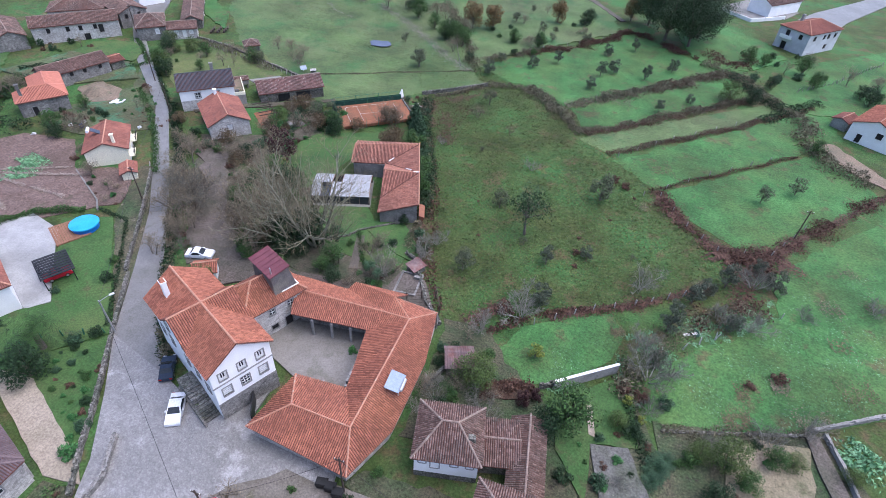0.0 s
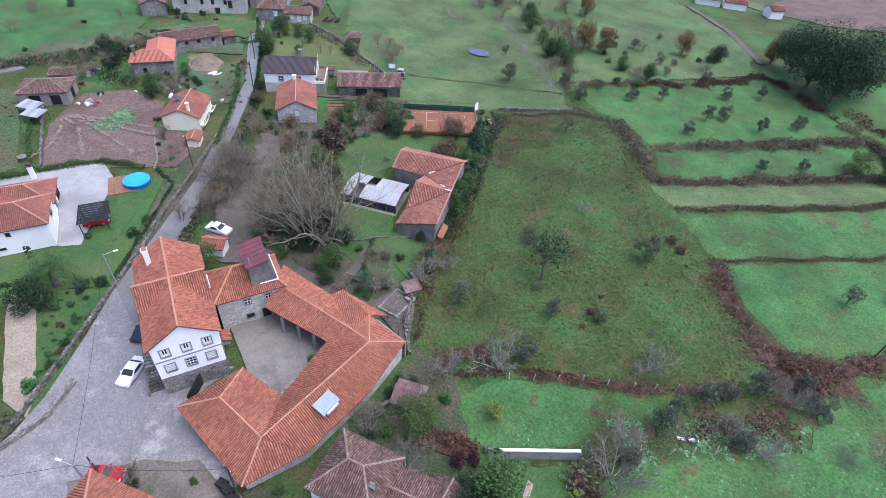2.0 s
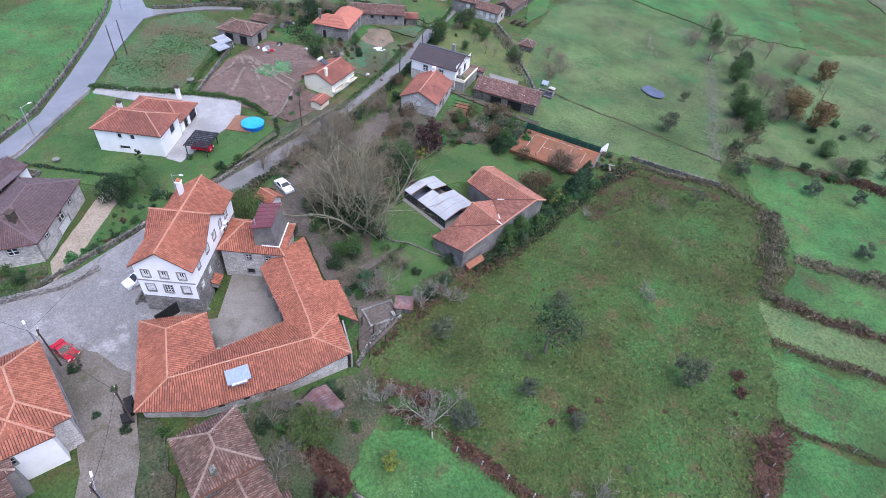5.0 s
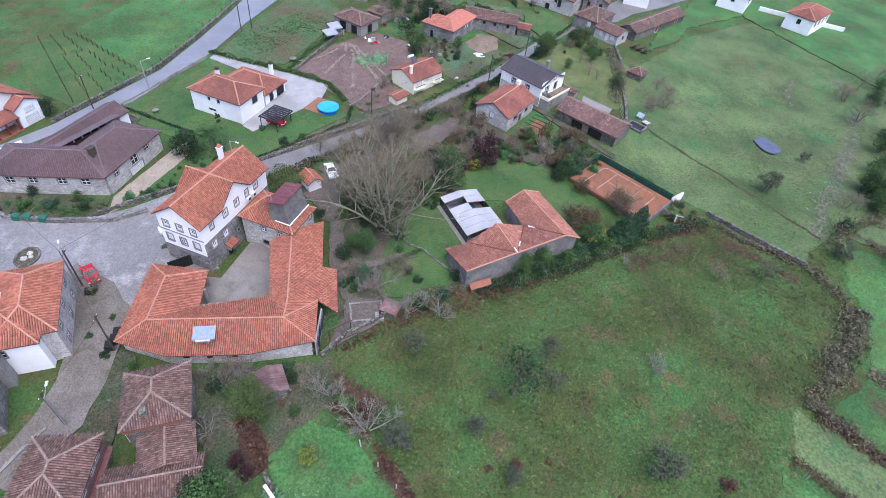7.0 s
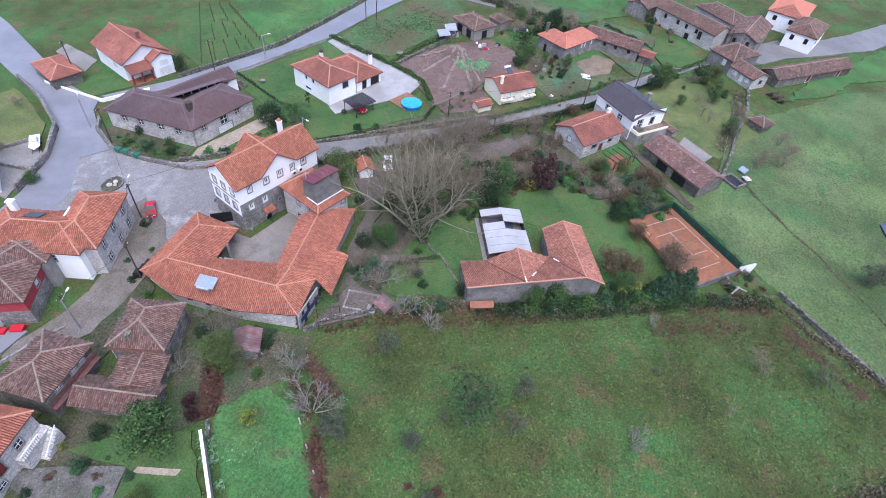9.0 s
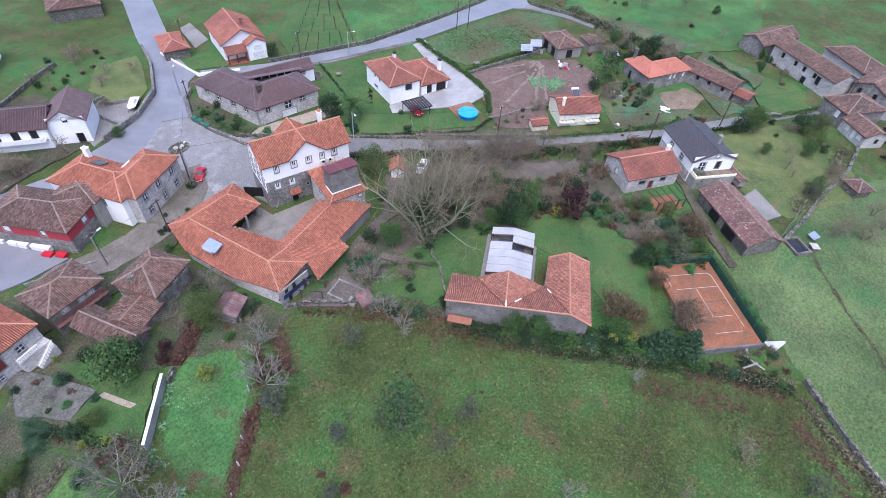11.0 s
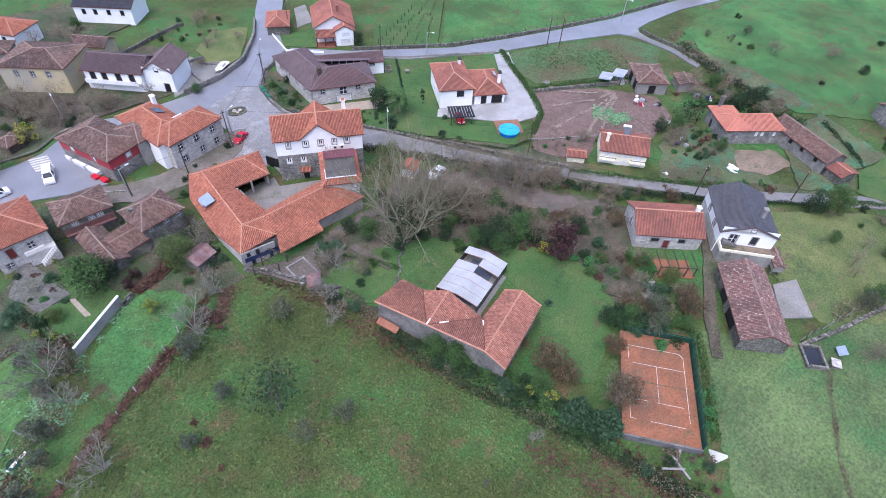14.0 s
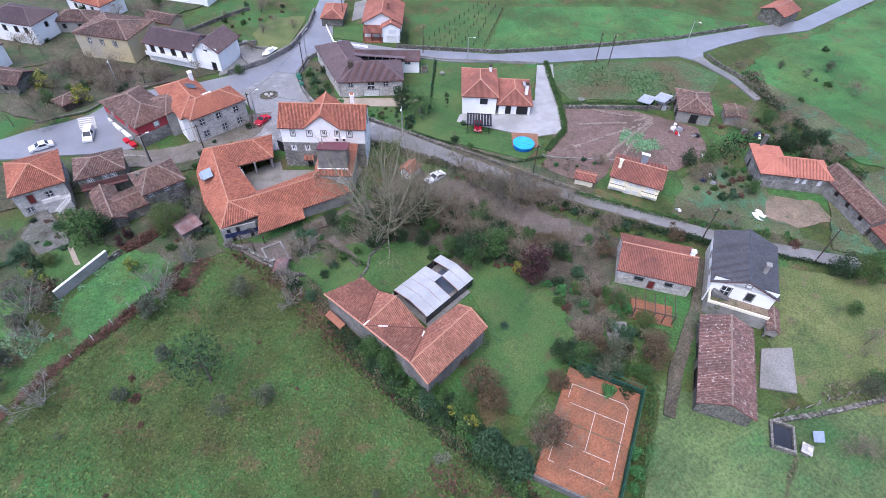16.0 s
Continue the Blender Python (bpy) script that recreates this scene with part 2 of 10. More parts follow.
M["ridge"] = mat("pale_mortared_ridge", (0.4, 0.19, 0.125), (0.42, 0.22, 0.15), None, rough=0.85, scale=2.0, fine=9.0, bump=0.3, spots=(0.42, 0.3, 0.22), spot_scale=1.5, spot_at=0.56)
# dark red-brown of the roof decks and the valley tubes
M["channel"] = mat("dark_tile_channel", (0.15, 0.066, 0.05), (0.12, 0.055, 0.044), None, rough=0.9, scale=1.0, fine=5.0)
M["ridge_old"] = mat("lichen_ridge", (0.2, 0.14, 0.115), (0.26, 0.2, 0.165), None, rough=0.9, scale=2.0, fine=9.0, bump=0.3, spots=(0.34, 0.3, 0.25), spot_scale=1.5, spot_at=0.57)
M["ridge_brown"] = mat("brown_ridge", (0.14, 0.1, 0.102), (0.17, 0.125, 0.125), None, rough=0.7, scale=2.0)
M["slate"] = mat("grey_slate_cladding", (0.09, 0.085, 0.085), (0.13, 0.12, 0.12), (0.16, 0.15, 0.13), rough=0.7, scale=1.0, fine=7.0, bump=0.4, dist=0.02, island=0.25, big=0.4)
M["maroon"] = mat("maroon_sheet_roof", (0.13, 0.045, 0.055), (0.16, 0.055, 0.065), None, rough=0.55, scale=0.8, bump=0.1, spots=(0.2, 0.1, 0.1), spot_scale=0.8, spot_at=0.64)
M["tin"] = mat("rusted_corrugated_iron", (0.15, 0.06, 0.05), (0.22, 0.16, 0.15), (0.12, 0.08, 0.08), rough=0.6, scale=0.9, fine=6.0, bump=0.3, metal=0.2, island=0.2, big=0.5)
M["poly"] = mat("white_polycarbonate", (0.42, 0.43, 0.44), (0.36, 0.37, 0.38), (0.29, 0.3, 0.3), rough=0.35, scale=0.5, fine=6.0, bump=0.05, grain=0.08)
# walls
M["white"] = mat("white_painted_render", (0.84, 0.84, 0.83), (0.8, 0.8, 0.79), (0.75, 0.75, 0.73), rough=0.9, scale=0.5, fine=9.0, bump=0.15, dist=0.01, big=0.25, grain=0.05)
M["cream"] = mat("cream_painted_render", (0.78, 0.73, 0.56), (0.74, 0.69, 0.53), None, rough=0.9, scale=0.5, fine=9.0, bump=0.15, dist=0.01)
M["yellow"] = mat("ochre_painted_render", (0.5, 0.42, 0.24), (0.44, 0.37, 0.22), (0.36, 0.33, 0.26), rough=0.9, scale=0.5, fine=9.0, bump=0.15, dist=0.01)
M["granite"] = mat("granite_masonry", (0.2, 0.19, 0.175), (0.3, 0.285, 0.265), (0.15, 0.145, 0.135), rough=0.9, scale=1.1, fine=7.0, bump=0.6, dist=0.06, big=0.3, spots=(0.1, 0.1, 0.095), spot_scale=1.6, spot_at=0.6, cells=1.9, joint=0.6, tone=0.2)
M["granite_lt"] = mat("pale_granite_masonry", (0.44, 0.42, 0.39), (0.52, 0.5, 0.47), (0.38, 0.36, 0.33), rough=0.9, scale=1.1, fine=7.0, bump=0.6, dist=0.05, big=0.3, spots=(0.27, 0.255, 0.235), spot_scale=1.6, spot_at=0.62, cells=1.7, joint=0.72, tone=0.16)
M["stone"] = mat("rubble_stone", (0.15, 0.14, 0.122), (0.225, 0.21, 0.188), (0.11, 0.115, 0.092), rough=0.95, scale=1.6, fine=5.0, bump=0.9, dist=0.1, island=0.35, big=0.4, spots=(0.085, 0.105, 0.055), spot_scale=1.2, spot_at=0.58, cells=2.6, joint=0.45)
M["oldrender"] = mat("dark_streaked_render", (0.17, 0.162, 0.15), (0.225, 0.215, 0.2), (0.125, 0.12, 0.112), rough=0.95, scale=0.7, fine=5.0, bump=0.3, dist=0.02, big=0.5, spots=(0.085, 0.082, 0.078), spot_scale=0.9, spot_at=0.58, grain=0.3)
M["greyrender"] = mat("streaked_grey_render", (0.26, 0.25, 0.235), (0.32, 0.31, 0.29), (0.19, 0.185, 0.17), rough=0.95, scale=0.5, fine=6.0, bump=0.3, dist=0.02, big=0.35, spots=(0.13, 0.125, 0.115), spot_scale=0.9, spot_at=0.62)
M["palegrey"] = mat("weathered_pale_grey_render", (0.5, 0.51, 0.53), (0.56, 0.57, 0.59), (0.42, 0.43, 0.44), rough=0.9, scale=0.5, fine=8.0, bump=0.15, dist=0.01, big=0.3, grain=0.08)
M["redwall"] = mat("red_painted_wall", (0.36, 0.05, 0.06), (0.3, 0.045, 0.055), None, rough=0.8, scale=0.8, bump=0.2)
M["brick"] = mat("orange_hollow_brick", (0.26, 0.11, 0.066), (0.2, 0.09, 0.058), None, rough=0.9, scale=1.5, bump=0.5, island=0.2)
M["surround"] = mat("grey_granite_surround", (0.22, 0.215, 0.21), (0.28, 0.27, 0.26), None, rough=0.85, scale=2.0, bump=0.3)
# details
M["glass"] = mat("dark_window_glass", (0.025, 0.03, 0.035), (0.04, 0.045, 0.05), None, rough=0.12, scale=0.5, bump=0.0)
M["whitewood"] = mat("white_painted_wood", (0.75, 0.75, 0.73), (0.68, 0.68, 0.66), None, rough=0.6, bump=0.1)
M["darkwood"] = mat("dark_weathered_wood", (0.055, 0.042, 0.034), (0.085, 0.066, 0.052), None, rough=0.85, scale=3.0, bump=0.4)
M["greywood"] = mat("silvered_wood", (0.2, 0.19, 0.17), (0.28, 0.265, 0.24), None, rough=0.9, scale=3.0, bump=0.4)
M["deck"] = mat("red_brown_decking", (0.2, 0.1, 0.06), (0.25, 0.13, 0.08), None, rough=0.75, scale=2.0, bump=0.3, island=0.15)
M["darkred"] = mat("dark_red_door", (0.13, 0.025, 0.025), (0.16, 0.035, 0.03), None, rough=0.6, scale=2.0)
M["rottenred"] = mat("faded_red_boards", (0.13, 0.055, 0.05), (0.17, 0.085, 0.075), (0.1, 0.07, 0.06), rough=0.9, scale=2.0, fine=6.0, grain=0.3, big=0.6)
M["black"] = mat("black_metal", (0.015, 0.015, 0.017), (0.025, 0.025, 0.027), None, rough=0.5, bump=0.1)
M["steel"] = mat("galvanised_steel", (0.38, 0.39, 0.4), (0.46, 0.47, 0.48), None, rough=0.4, metal=0.6, bump=0.1)
M["greenmesh"] = mat("green_windbreak_mesh", (0.014, 0.05, 0.036), (0.022, 0.066, 0.048), None, rough=0.8, scale=2.0, bump=0.2)
M["darkrender"] = mat("blackened_render", (0.13, 0.128, 0.125), (0.17, 0.166, 0.16), (0.09, 0.088, 0.084), rough=0.9, scale=0.8, fine=5.0, big=0.5, grain=0.3)
M["pondwater"] = mat("grey_pond_water", (0.07, 0.08, 0.115), (0.09, 0.1, 0.14), None, rough=0.15, scale=0.5, bump=0.05, dist=0.02, gloss=0.5)
M["gravel"] = mat("pale_gravel", (0.27, 0.225, 0.175), (0.32, 0.27, 0.21), (0.22, 0.19, 0.14), scale=0.8, fine=4.0, bump=0.5, dist=0.05, grain=0.3)
M["drybed"] = mat("pale_stream_gravel", (0.15, 0.145, 0.115), (0.2, 0.19, 0.155), None, scale=0.5, fine=2.6, bump=0.3, dist=0.1, island=0.3)
M["greenpaint"] = mat("green_painted_metal", (0.02, 0.11, 0.07), (0.03, 0.13, 0.08), None, rough=0.5, bump=0.1)
M["bluetarp"] = mat("blue_pool_cover", (0.03, 0.3, 0.62), (0.045, 0.36, 0.68), None, rough=0.35, scale=0.8, bump=0.3, dist=0.05)
M["bluewall"] = mat("blue_pool_liner", (0.015, 0.12, 0.42), (0.02, 0.15, 0.48), None, rough=0.4)
M["bluesheet"] = mat("dark_blue_tarpaulin", (0.02, 0.03, 0.08), (0.03, 0.04, 0.1), None, rough=0.5, scale=2.0, bump=0.4)
M["solar"] = mat("blue_solar_glass", (0.22, 0.27, 0.34), (0.27, 0.32, 0.39), None, rough=0.15, bump=0.0)
M["solar_dark"] = mat("dark_solar_glass", (0.055, 0.065, 0.085), (0.07, 0.08, 0.1), None, rough=0.15, bump=0.0)
M["plastic_white"] = mat("white_plastic", (0.72, 0.72, 0.72), (0.66, 0.66, 0.66), None, rough=0.4, bump=0.0)
M["rubber"] = mat("black_rubber", (0.012, 0.012, 0.012), (0.02, 0.02, 0.02), None, rough=0.8)
M["chrome"] = mat("alloy_rim", (0.5, 0.5, 0.52), (0.55, 0.55, 0.56), None, rough=0.3, metal=0.8, bump=0.0)
M["carwhite"] = mat("white_car_paint", (0.7, 0.71, 0.73), (0.68, 0.69, 0.71), None, rough=0.22, bump=0.0)
M["carblue"] = mat("dark_blue_car_paint", (0.025, 0.035, 0.055), (0.03, 0.04, 0.06), None, rough=0.2, bump=0.0)
M["carred"] = mat("red_car_paint", (0.42, 0.02, 0.035), (0.45, 0.025, 0.04), None, rough=0.22, bump=0.0)
M["carsilver"] = mat("silver_car_paint", (0.42, 0.44, 0.46), (0.45, 0.47, 0.49), None, rough=0.25, metal=0.4, bump=0.0)
M["lens"] = mat("lamp_lens", (0.6, 0.6, 0.6), (0.55, 0.55, 0.55), None, rough=0.15, bump=0.0)
M["taillens"] = mat("red_lamp_lens", (0.35, 0.01, 0.01), (0.3, 0.01, 0.01), None, rough=0.2, bump=0.0)
# plants
M["bark"] = mat("grey_brown_bark", (0.1, 0.085, 0.065), (0.15, 0.13, 0.105), None, rough=0.95, scale=2.0, fine=6.0, bump=0.6, spots=(0.12, 0.13, 0.07), spot_scale=1.5, spot_at=0.6)
M["bark_pale"] = mat("pale_lichened_bark", (0.16, 0.16, 0.115), (0.24, 0.235, 0.175), None, rough=0.95, scale=1.0, fine=6.0, bump=0.5, spots=(0.13, 0.14, 0.08), spot_scale=0.8, spot_at=0.52)
M["twig"] = mat("bare_twigs", (0.16, 0.132, 0.092), (0.21, 0.175, 0.125), None, rough=0.95, scale=1.0, fine=5.0, bump=0.0, island=0.4)
M["twig_olive"] = mat("olive_bare_twigs", (0.145, 0.125, 0.078), (0.2, 0.175, 0.115), None, rough=0.95, scale=1.0, fine=5.0, bump=0.0, island=0.4)
M["twig_grey"] = mat("grey_green_twigs", (0.1, 0.1, 0.08), (0.15, 0.145, 0.115), None, rough=0.95, scale=1.0, fine=5.0, bump=0.0, island=0.35)
M["bark_white"] = mat("whitish_lichened_bark", (0.2, 0.195, 0.165), (0.28, 0.275, 0.235), None, rough=0.95, scale=1.0, fine=6.0, bump=0.4)
M["twig_pale"] = mat("pale_bare_twigs", (0.15, 0.142, 0.115), (0.21, 0.198, 0.165), None, rough=0.95, scale=1.0, fine=5.0, bump=0.0, island=0.25)
for nm, a, b in (("leaf_green", (0.030, 0.073, 0.018), (0.056, 0.107, 0.028)), ("leaf_dark", (0.012, 0.031, 0.010), (0.023, 0.050, 0.018)), ("leaf_pine", (0.021, 0.050, 0.018), (0.036, 0.071, 0.027)), ("leaf_blue", (0.024, 0.057, 0.026), (0.041, 0.083, 0.040)),
                 ("leaf_olive", (0.052, 0.065, 0.036), (0.082, 0.095, 0.056)), ("leaf_yellow", (0.206, 0.189, 0.024), (0.138, 0.172, 0.032)), ("leaf_lime", (0.043, 0.073, 0.016), (0.073, 0.107, 0.027)),
                 ("leaf_purple", (0.030, 0.012, 0.013), (0.047, 0.019, 0.018)), ("leaf_brown", (0.073, 0.052, 0.027), (0.107, 0.077, 0.042)), ("leaf_autumn", (0.112, 0.073, 0.029), (0.155, 0.099, 0.040)), ("leaf_lemon", (0.103, 0.146, 0.024), (0.172, 0.189, 0.032)),
                 ("bracken", (0.058, 0.028, 0.019), (0.104, 0.058, 0.038)), ("bramble", (0.090, 0.082, 0.049), (0.146, 0.130, 0.082)), ("tuft", (0.054, 0.088, 0.021), (0.078, 0.102, 0.03)), ("tuft_green", (0.036, 0.1, 0.026), (0.052, 0.12, 0.034)), ("tuft_pale", (0.075, 0.17, 0.075), (0.13, 0.235, 0.125)), ("tuft_dry", (0.078, 0.066, 0.032), (0.105, 0.088, 0.045)), ("leaf_grey", (0.052, 0.069, 0.044), (0.095, 0.112, 0.076)), ("leaf_cabbage", (0.11, 0.25, 0.11), (0.2, 0.36, 0.2)), ("leaf_bright", (0.034, 0.120, 0.032), (0.060, 0.163, 0.048))):
    M[nm] = mat(nm, a, b, None, rough=0.7, scale=0.5 if "tuft" in nm else 1.2, fine=5.0, bump=0.0, island=0.42 if "tuft" in nm else 0.5, drift=0.26 if "tuft" in nm else 0.0)


# ---- building blocks ----
def ss(a, b, x):
    u = min(1.0, max(0.0, (x - a) / (b - a)))
    return u * u * (3 - 2 * u)


def g(x, y):
    """Height of the ground."""
    return 1.0 + 1.2 * ss(40, 100, -x) * ss(15, 60, y)


class MB:
    """Collects vertices and faces, in a frame that can be moved, for one mesh."""

    def __init__(self, m=None):
        self.v, self.f, self.m = [], [], m or Matrix()

    def add(self, pts, faces):
        n = len(self.v)
        self.v += [tuple(self.m @ Vector(p)) for p in pts]
        self.f += [tuple(i + n for i in f) for f in faces]
        return self

    def box(self, x0, y0, z0, x1, y1, z1, taper=0.0):
        t = taper
        p = [(x0, y0, z0), (x1, y0, z0), (x1, y1, z0), (x0, y1, z0), (x0 + t, y0 + t, z1), (x1 - t, y0 + t, z1), (x1 - t, y1 - t, z1), (x0 + t, y1 - t, z1)]
        return self.add(p, [(3, 2, 1, 0), (4, 5, 6, 7), (0, 1, 5, 4), (1, 2, 6, 5), (2, 3, 7, 6), (3, 0, 4, 7)])

    def prism(self, poly, z0, z1):
        n = len(poly)
        p = [(x, y, z0) for x, y in poly] + [(x, y, z1) for x, y in poly]
        return self.add(p, [tuple(range(n))[::-1], tuple(range(n, 2 * n))] + [(i, (i + 1) % n, n + (i + 1) % n, n + i) for i in range(n)])

    def slab(self, poly, down):
        """A sloping polygon with thickness."""
        n = len(poly)
        p = [tuple(q) for q in poly] + [(q[0], q[1], q[2] - down) for q in poly]
        return self.add(p, [tuple(range(n)), tuple(range(n, 2 * n))[::-1]] + [(i, n + i, n + (i + 1) % n, (i + 1) % n) for i in range(n)])

    def tube(self, a, b, r0, r1, n=5, caps=True):
        a, b = Vector(a), Vector(b)
        d = b - a
        if d.length < 1e-5:
            return self
        d.normalize()
        s = d.orthogonal().normalized()
        c = d.cross(s)
        pts = [a + (s * math.cos(6.2832 * k / n) + c * math.sin(6.2832 * k / n)) * r0 for k in range(n)]
        pts += [b + (s * math.cos(6.2832 * k / n) + c * math.sin(6.2832 * k / n)) * r1 for k in range(n)]
        fs = [(k, (k + 1) % n, n + (k + 1) % n, n + k) for k in range(n)]
        if caps:
            fs += [tuple(range(n))[::-1], tuple(range(n, 2 * n))]
        return self.add(pts, fs)

    def lathe(self, prof, n=16):
        """Turned shape about z from (radius, height) pairs."""
        pts = [(r * math.cos(6.2832 * k / n), r * math.sin(6.2832 * k / n), z) for r, z in prof for k in range(n)]
        fs = [(j * n + k, j * n + (k + 1) % n, (j + 1) * n + (k + 1) % n, (j + 1) * n + k) for j in range(len(prof) - 1) for k in range(n)]
        fs += [tuple(range(n))[::-1], tuple(range((len(prof) - 1) * n, len(prof) * n))]
        return self.add(pts, fs)

    def rope(self, pts, r, n=4):
        """One bent tube along a line of points."""
        pts = [Vector(p) for p in pts]
        rings = []
        for i, p in enumerate(pts):
            d = (pts[min(i + 1, len(pts) - 1)] - pts[max(i - 1, 0)]).normalized()
            s = d.orthogonal().normalized() if abs(d.z) > 0.9 else d.cross(Vector((0, 0, 1))).normalized()
            c = d.cross(s)
            rings += [p + (s * math.cos(6.2832 * k / n) + c * math.sin(6.2832 * k / n)) * r for k in range(n)]
        return self.add(rings, [(j * n + k, j * n + (k + 1) % n, (j + 1) * n + (k + 1) % n, (j + 1) * n + k) for j in range(len(pts) - 1) for k in range(n)])

    def mesh(self, name, smooth=False):
        me = bpy.data.meshes.new(name)
        me.from_pydata(self.v, [], self.f)
        if smooth:
            me.shade_smooth()
        return me


def part(name, shape, material, parent, label="", kind="", smooth=False):
    """Links a shape as one mesh object under a thing or a part."""
    me = shape.mesh(name, smooth) if isinstance(shape, MB) else shape
    if not me.materials:
        me.materials.append(M[material])
    ob = new(name, me)
    ob.parent = parent
    return tagged(ob, label, "", "", kind)


def thing(name, label, category, x, y, yaw=0.0, z=None, group="", kind=""):
    """An empty at a thing's base, that parents its parts."""
    ob = new(name)
    ob.empty_display_size = 0.3
    ob.matrix_basis = pose(x, y, g(x, y) if z is None else z, 0, 0, yaw)
    return tagged(ob, label, category, group, kind)


def solo(name, shape, material, label, category, group="", kind="", m=None, smooth=False):
    """A thing that is one mesh."""
    me = shape.mesh(name, smooth) if isinstance(shape, MB) else shape
    me.materials.append(M[material])
    ob = new(name, me)
    if m:
        ob.matrix_basis = m
    return tagged(ob, label, category, group, kind)


# ---- ground sheets ----
from mathutils.geometry import delaunay_2d_cdt


def smooth_outline(pts, wobble, step, seed):
    rnd = random.Random(seed)
    out, n = [], len(pts)
    for i in range(n):
        a, b = Vector(pts[i]), Vector(pts[(i + 1) % n])
        k = max(1, int((b - a).length / step))
        for j in range(k):
            q = a.lerp(b, j / k)
            out.append(q + Vector((rnd.uniform(-1, 1), rnd.uniform(-1, 1))) * (wobble if j or wobble > 0.3 else 0))
    return out


SHEETS = []


def sheet(name, pts, material, dz, label="", category="", wobble=0.0, grid=5.0, step=None, kind="structure", seed=1):
    """A piece of the ground's surface with its own cover, following the ground."""
    dz += 0.004 * len(SHEETS)
    SHEETS.append(name)
    out = smooth_outline(pts, wobble, step or (1.6 if wobble else grid), seed)
    n = len(out)
    xs, ys = [p.x for p in out], [p.y for p in out]
    inner = []
    x = min(xs) + grid / 2
    while x < max(xs):
        y = min(ys) + grid / 2
        while y < max(ys):
            ins = False
            for i in range(n):
                a, b = out[i], out[i - 1]
                if (a.y > y) != (b.y > y) and x < (b.x - a.x) * (y - a.y) / (b.y - a.y) + a.x:
                    ins = not ins
            if ins:
                inner.append(Vector((x, y)))
            y += grid
        x += grid
    vs, es, fs, *_ = delaunay_2d_cdt(out + inner, [(i, (i + 1) % n) for i in range(n)], [], 1, 1e-4)
    me = bpy.data.meshes.new(name)
    top, k = [(p.x, p.y, g(p.x, p.y) + dz) for p in vs], len(vs)
    rim = [(p.x, p.y, g(p.x, p.y) + dz) for p in out] + [(p.x, p.y, g(p.x, p.y) - 0.1) for p in out]
    me.from_pydata(top + rim, [], [tuple(f) for f in fs] + [(k + i, k + (i + 1) % n, k + n + (i + 1) % n, k + n + i) for i in range(n)])
    me.materials.append(M[material])
    return tagged(new(name, me), label, category, "", kind)


def ribbon(left, right):
    return list(left) + list(right)[::-1]


# ---- roofs ----
def tile_rows(mb, poly, rib=0.26, row=0.42, high=0.1):
    """Overlapping curved tiles over one convex roof plane."""
    P = [np.array(p, float) for p in poly]
    Nn = sum(np.cross(P[i], P[(i + 1) % len(P)]) for i in range(len(P)))
    Nn /= np.linalg.norm(Nn)
    if Nn[2] < 0:
        Nn = -Nn
    U = np.cross((0, 0, 1), Nn)
    U /= np.linalg.norm(U)
    W = np.cross(Nn, U)
    mid = sum(P) / len(P)
    warp = np.array([(p - mid) @ Nn for p in P])
    o = min(P, key=lambda p: (p - mid) @ W)
    o = o - Nn * ((o - mid) @ Nn)
    q = np.array([((p - o) @ U, (p - o) @ W) for p in P])
    u0, u1 = q[:, 0].min(), q[:, 0].max()
    cnt = max(1, round((u1 - u0) / rib))
    w = (u1 - u0) / cnt
    prof = np.array([0.0, 0.75, 1.0, 0.75, 0.0])
    fr = np.array([0.13, 0.31, 0.5, 0.69, 0.87])

    def span(u):
        lo, hi = np.full(u.shape, 1e9), np.full(u.shape, -1e9)
        for i in range(len(q)):
            (a, b), (c, d) = q[i], q[(i + 1) % len(q)]
            if abs(a - c) < 1e-6:
                continue
            ok = (u >= min(a, c) - 1e-6) & (u <= max(a, c) + 1e-6)
            v = b + (u - a) / (c - a) * (d - b)
            lo = np.where(ok, np.minimum(lo, v), lo)
            hi = np.where(ok, np.maximum(hi, v), hi)
        return lo, hi

    def bend(u, v):
        d = 1 / ((u[:, None] - q[None, :, 0]) ** 2 + (v[:, None] - q[None, :, 1]) ** 2 + 1e-4)
        return (d * warp).sum(1) / d.sum(1)

    R = np.array(mb.m.to_3x3())
    T = np.array(mb.m.translation)
    for i in range(cnt):
        u = u0 + (i + fr) * w
        lo, hi = span(u)
        k0, k1 = int(math.floor(lo.min() / row)), int(math.ceil(hi.max() / row))
        for k in range(k0, k1):
            a, b = np.clip(k * row, lo, hi), np.clip(k * row + row * 1.06, lo, hi)
            if (b - a).max() < 0.05:
                continue
            j = (i * 7 + k * 13) % 5 * 0.003
            p0 = o + np.outer(u, U) + np.outer(a, W) + np.outer(prof * high + 0.035 + j + bend(u, a), Nn)
            p1 = o + np.outer(u, U) + np.outer(b, W) + np.outer(prof * high * 0.85 + 0.004 + j + bend(u, b), Nn)
            pts = np.vstack((p0, p1)) @ R.T + T
            n = len(mb.v)
            mb.v += pts.tolist()
            mb.f += [(n + s, n + s + 1, n + 6 + s, n + 5 + s) for s in range(4) if max(b[s] - a[s], b[s + 1] - a[s + 1]) > 0.02]


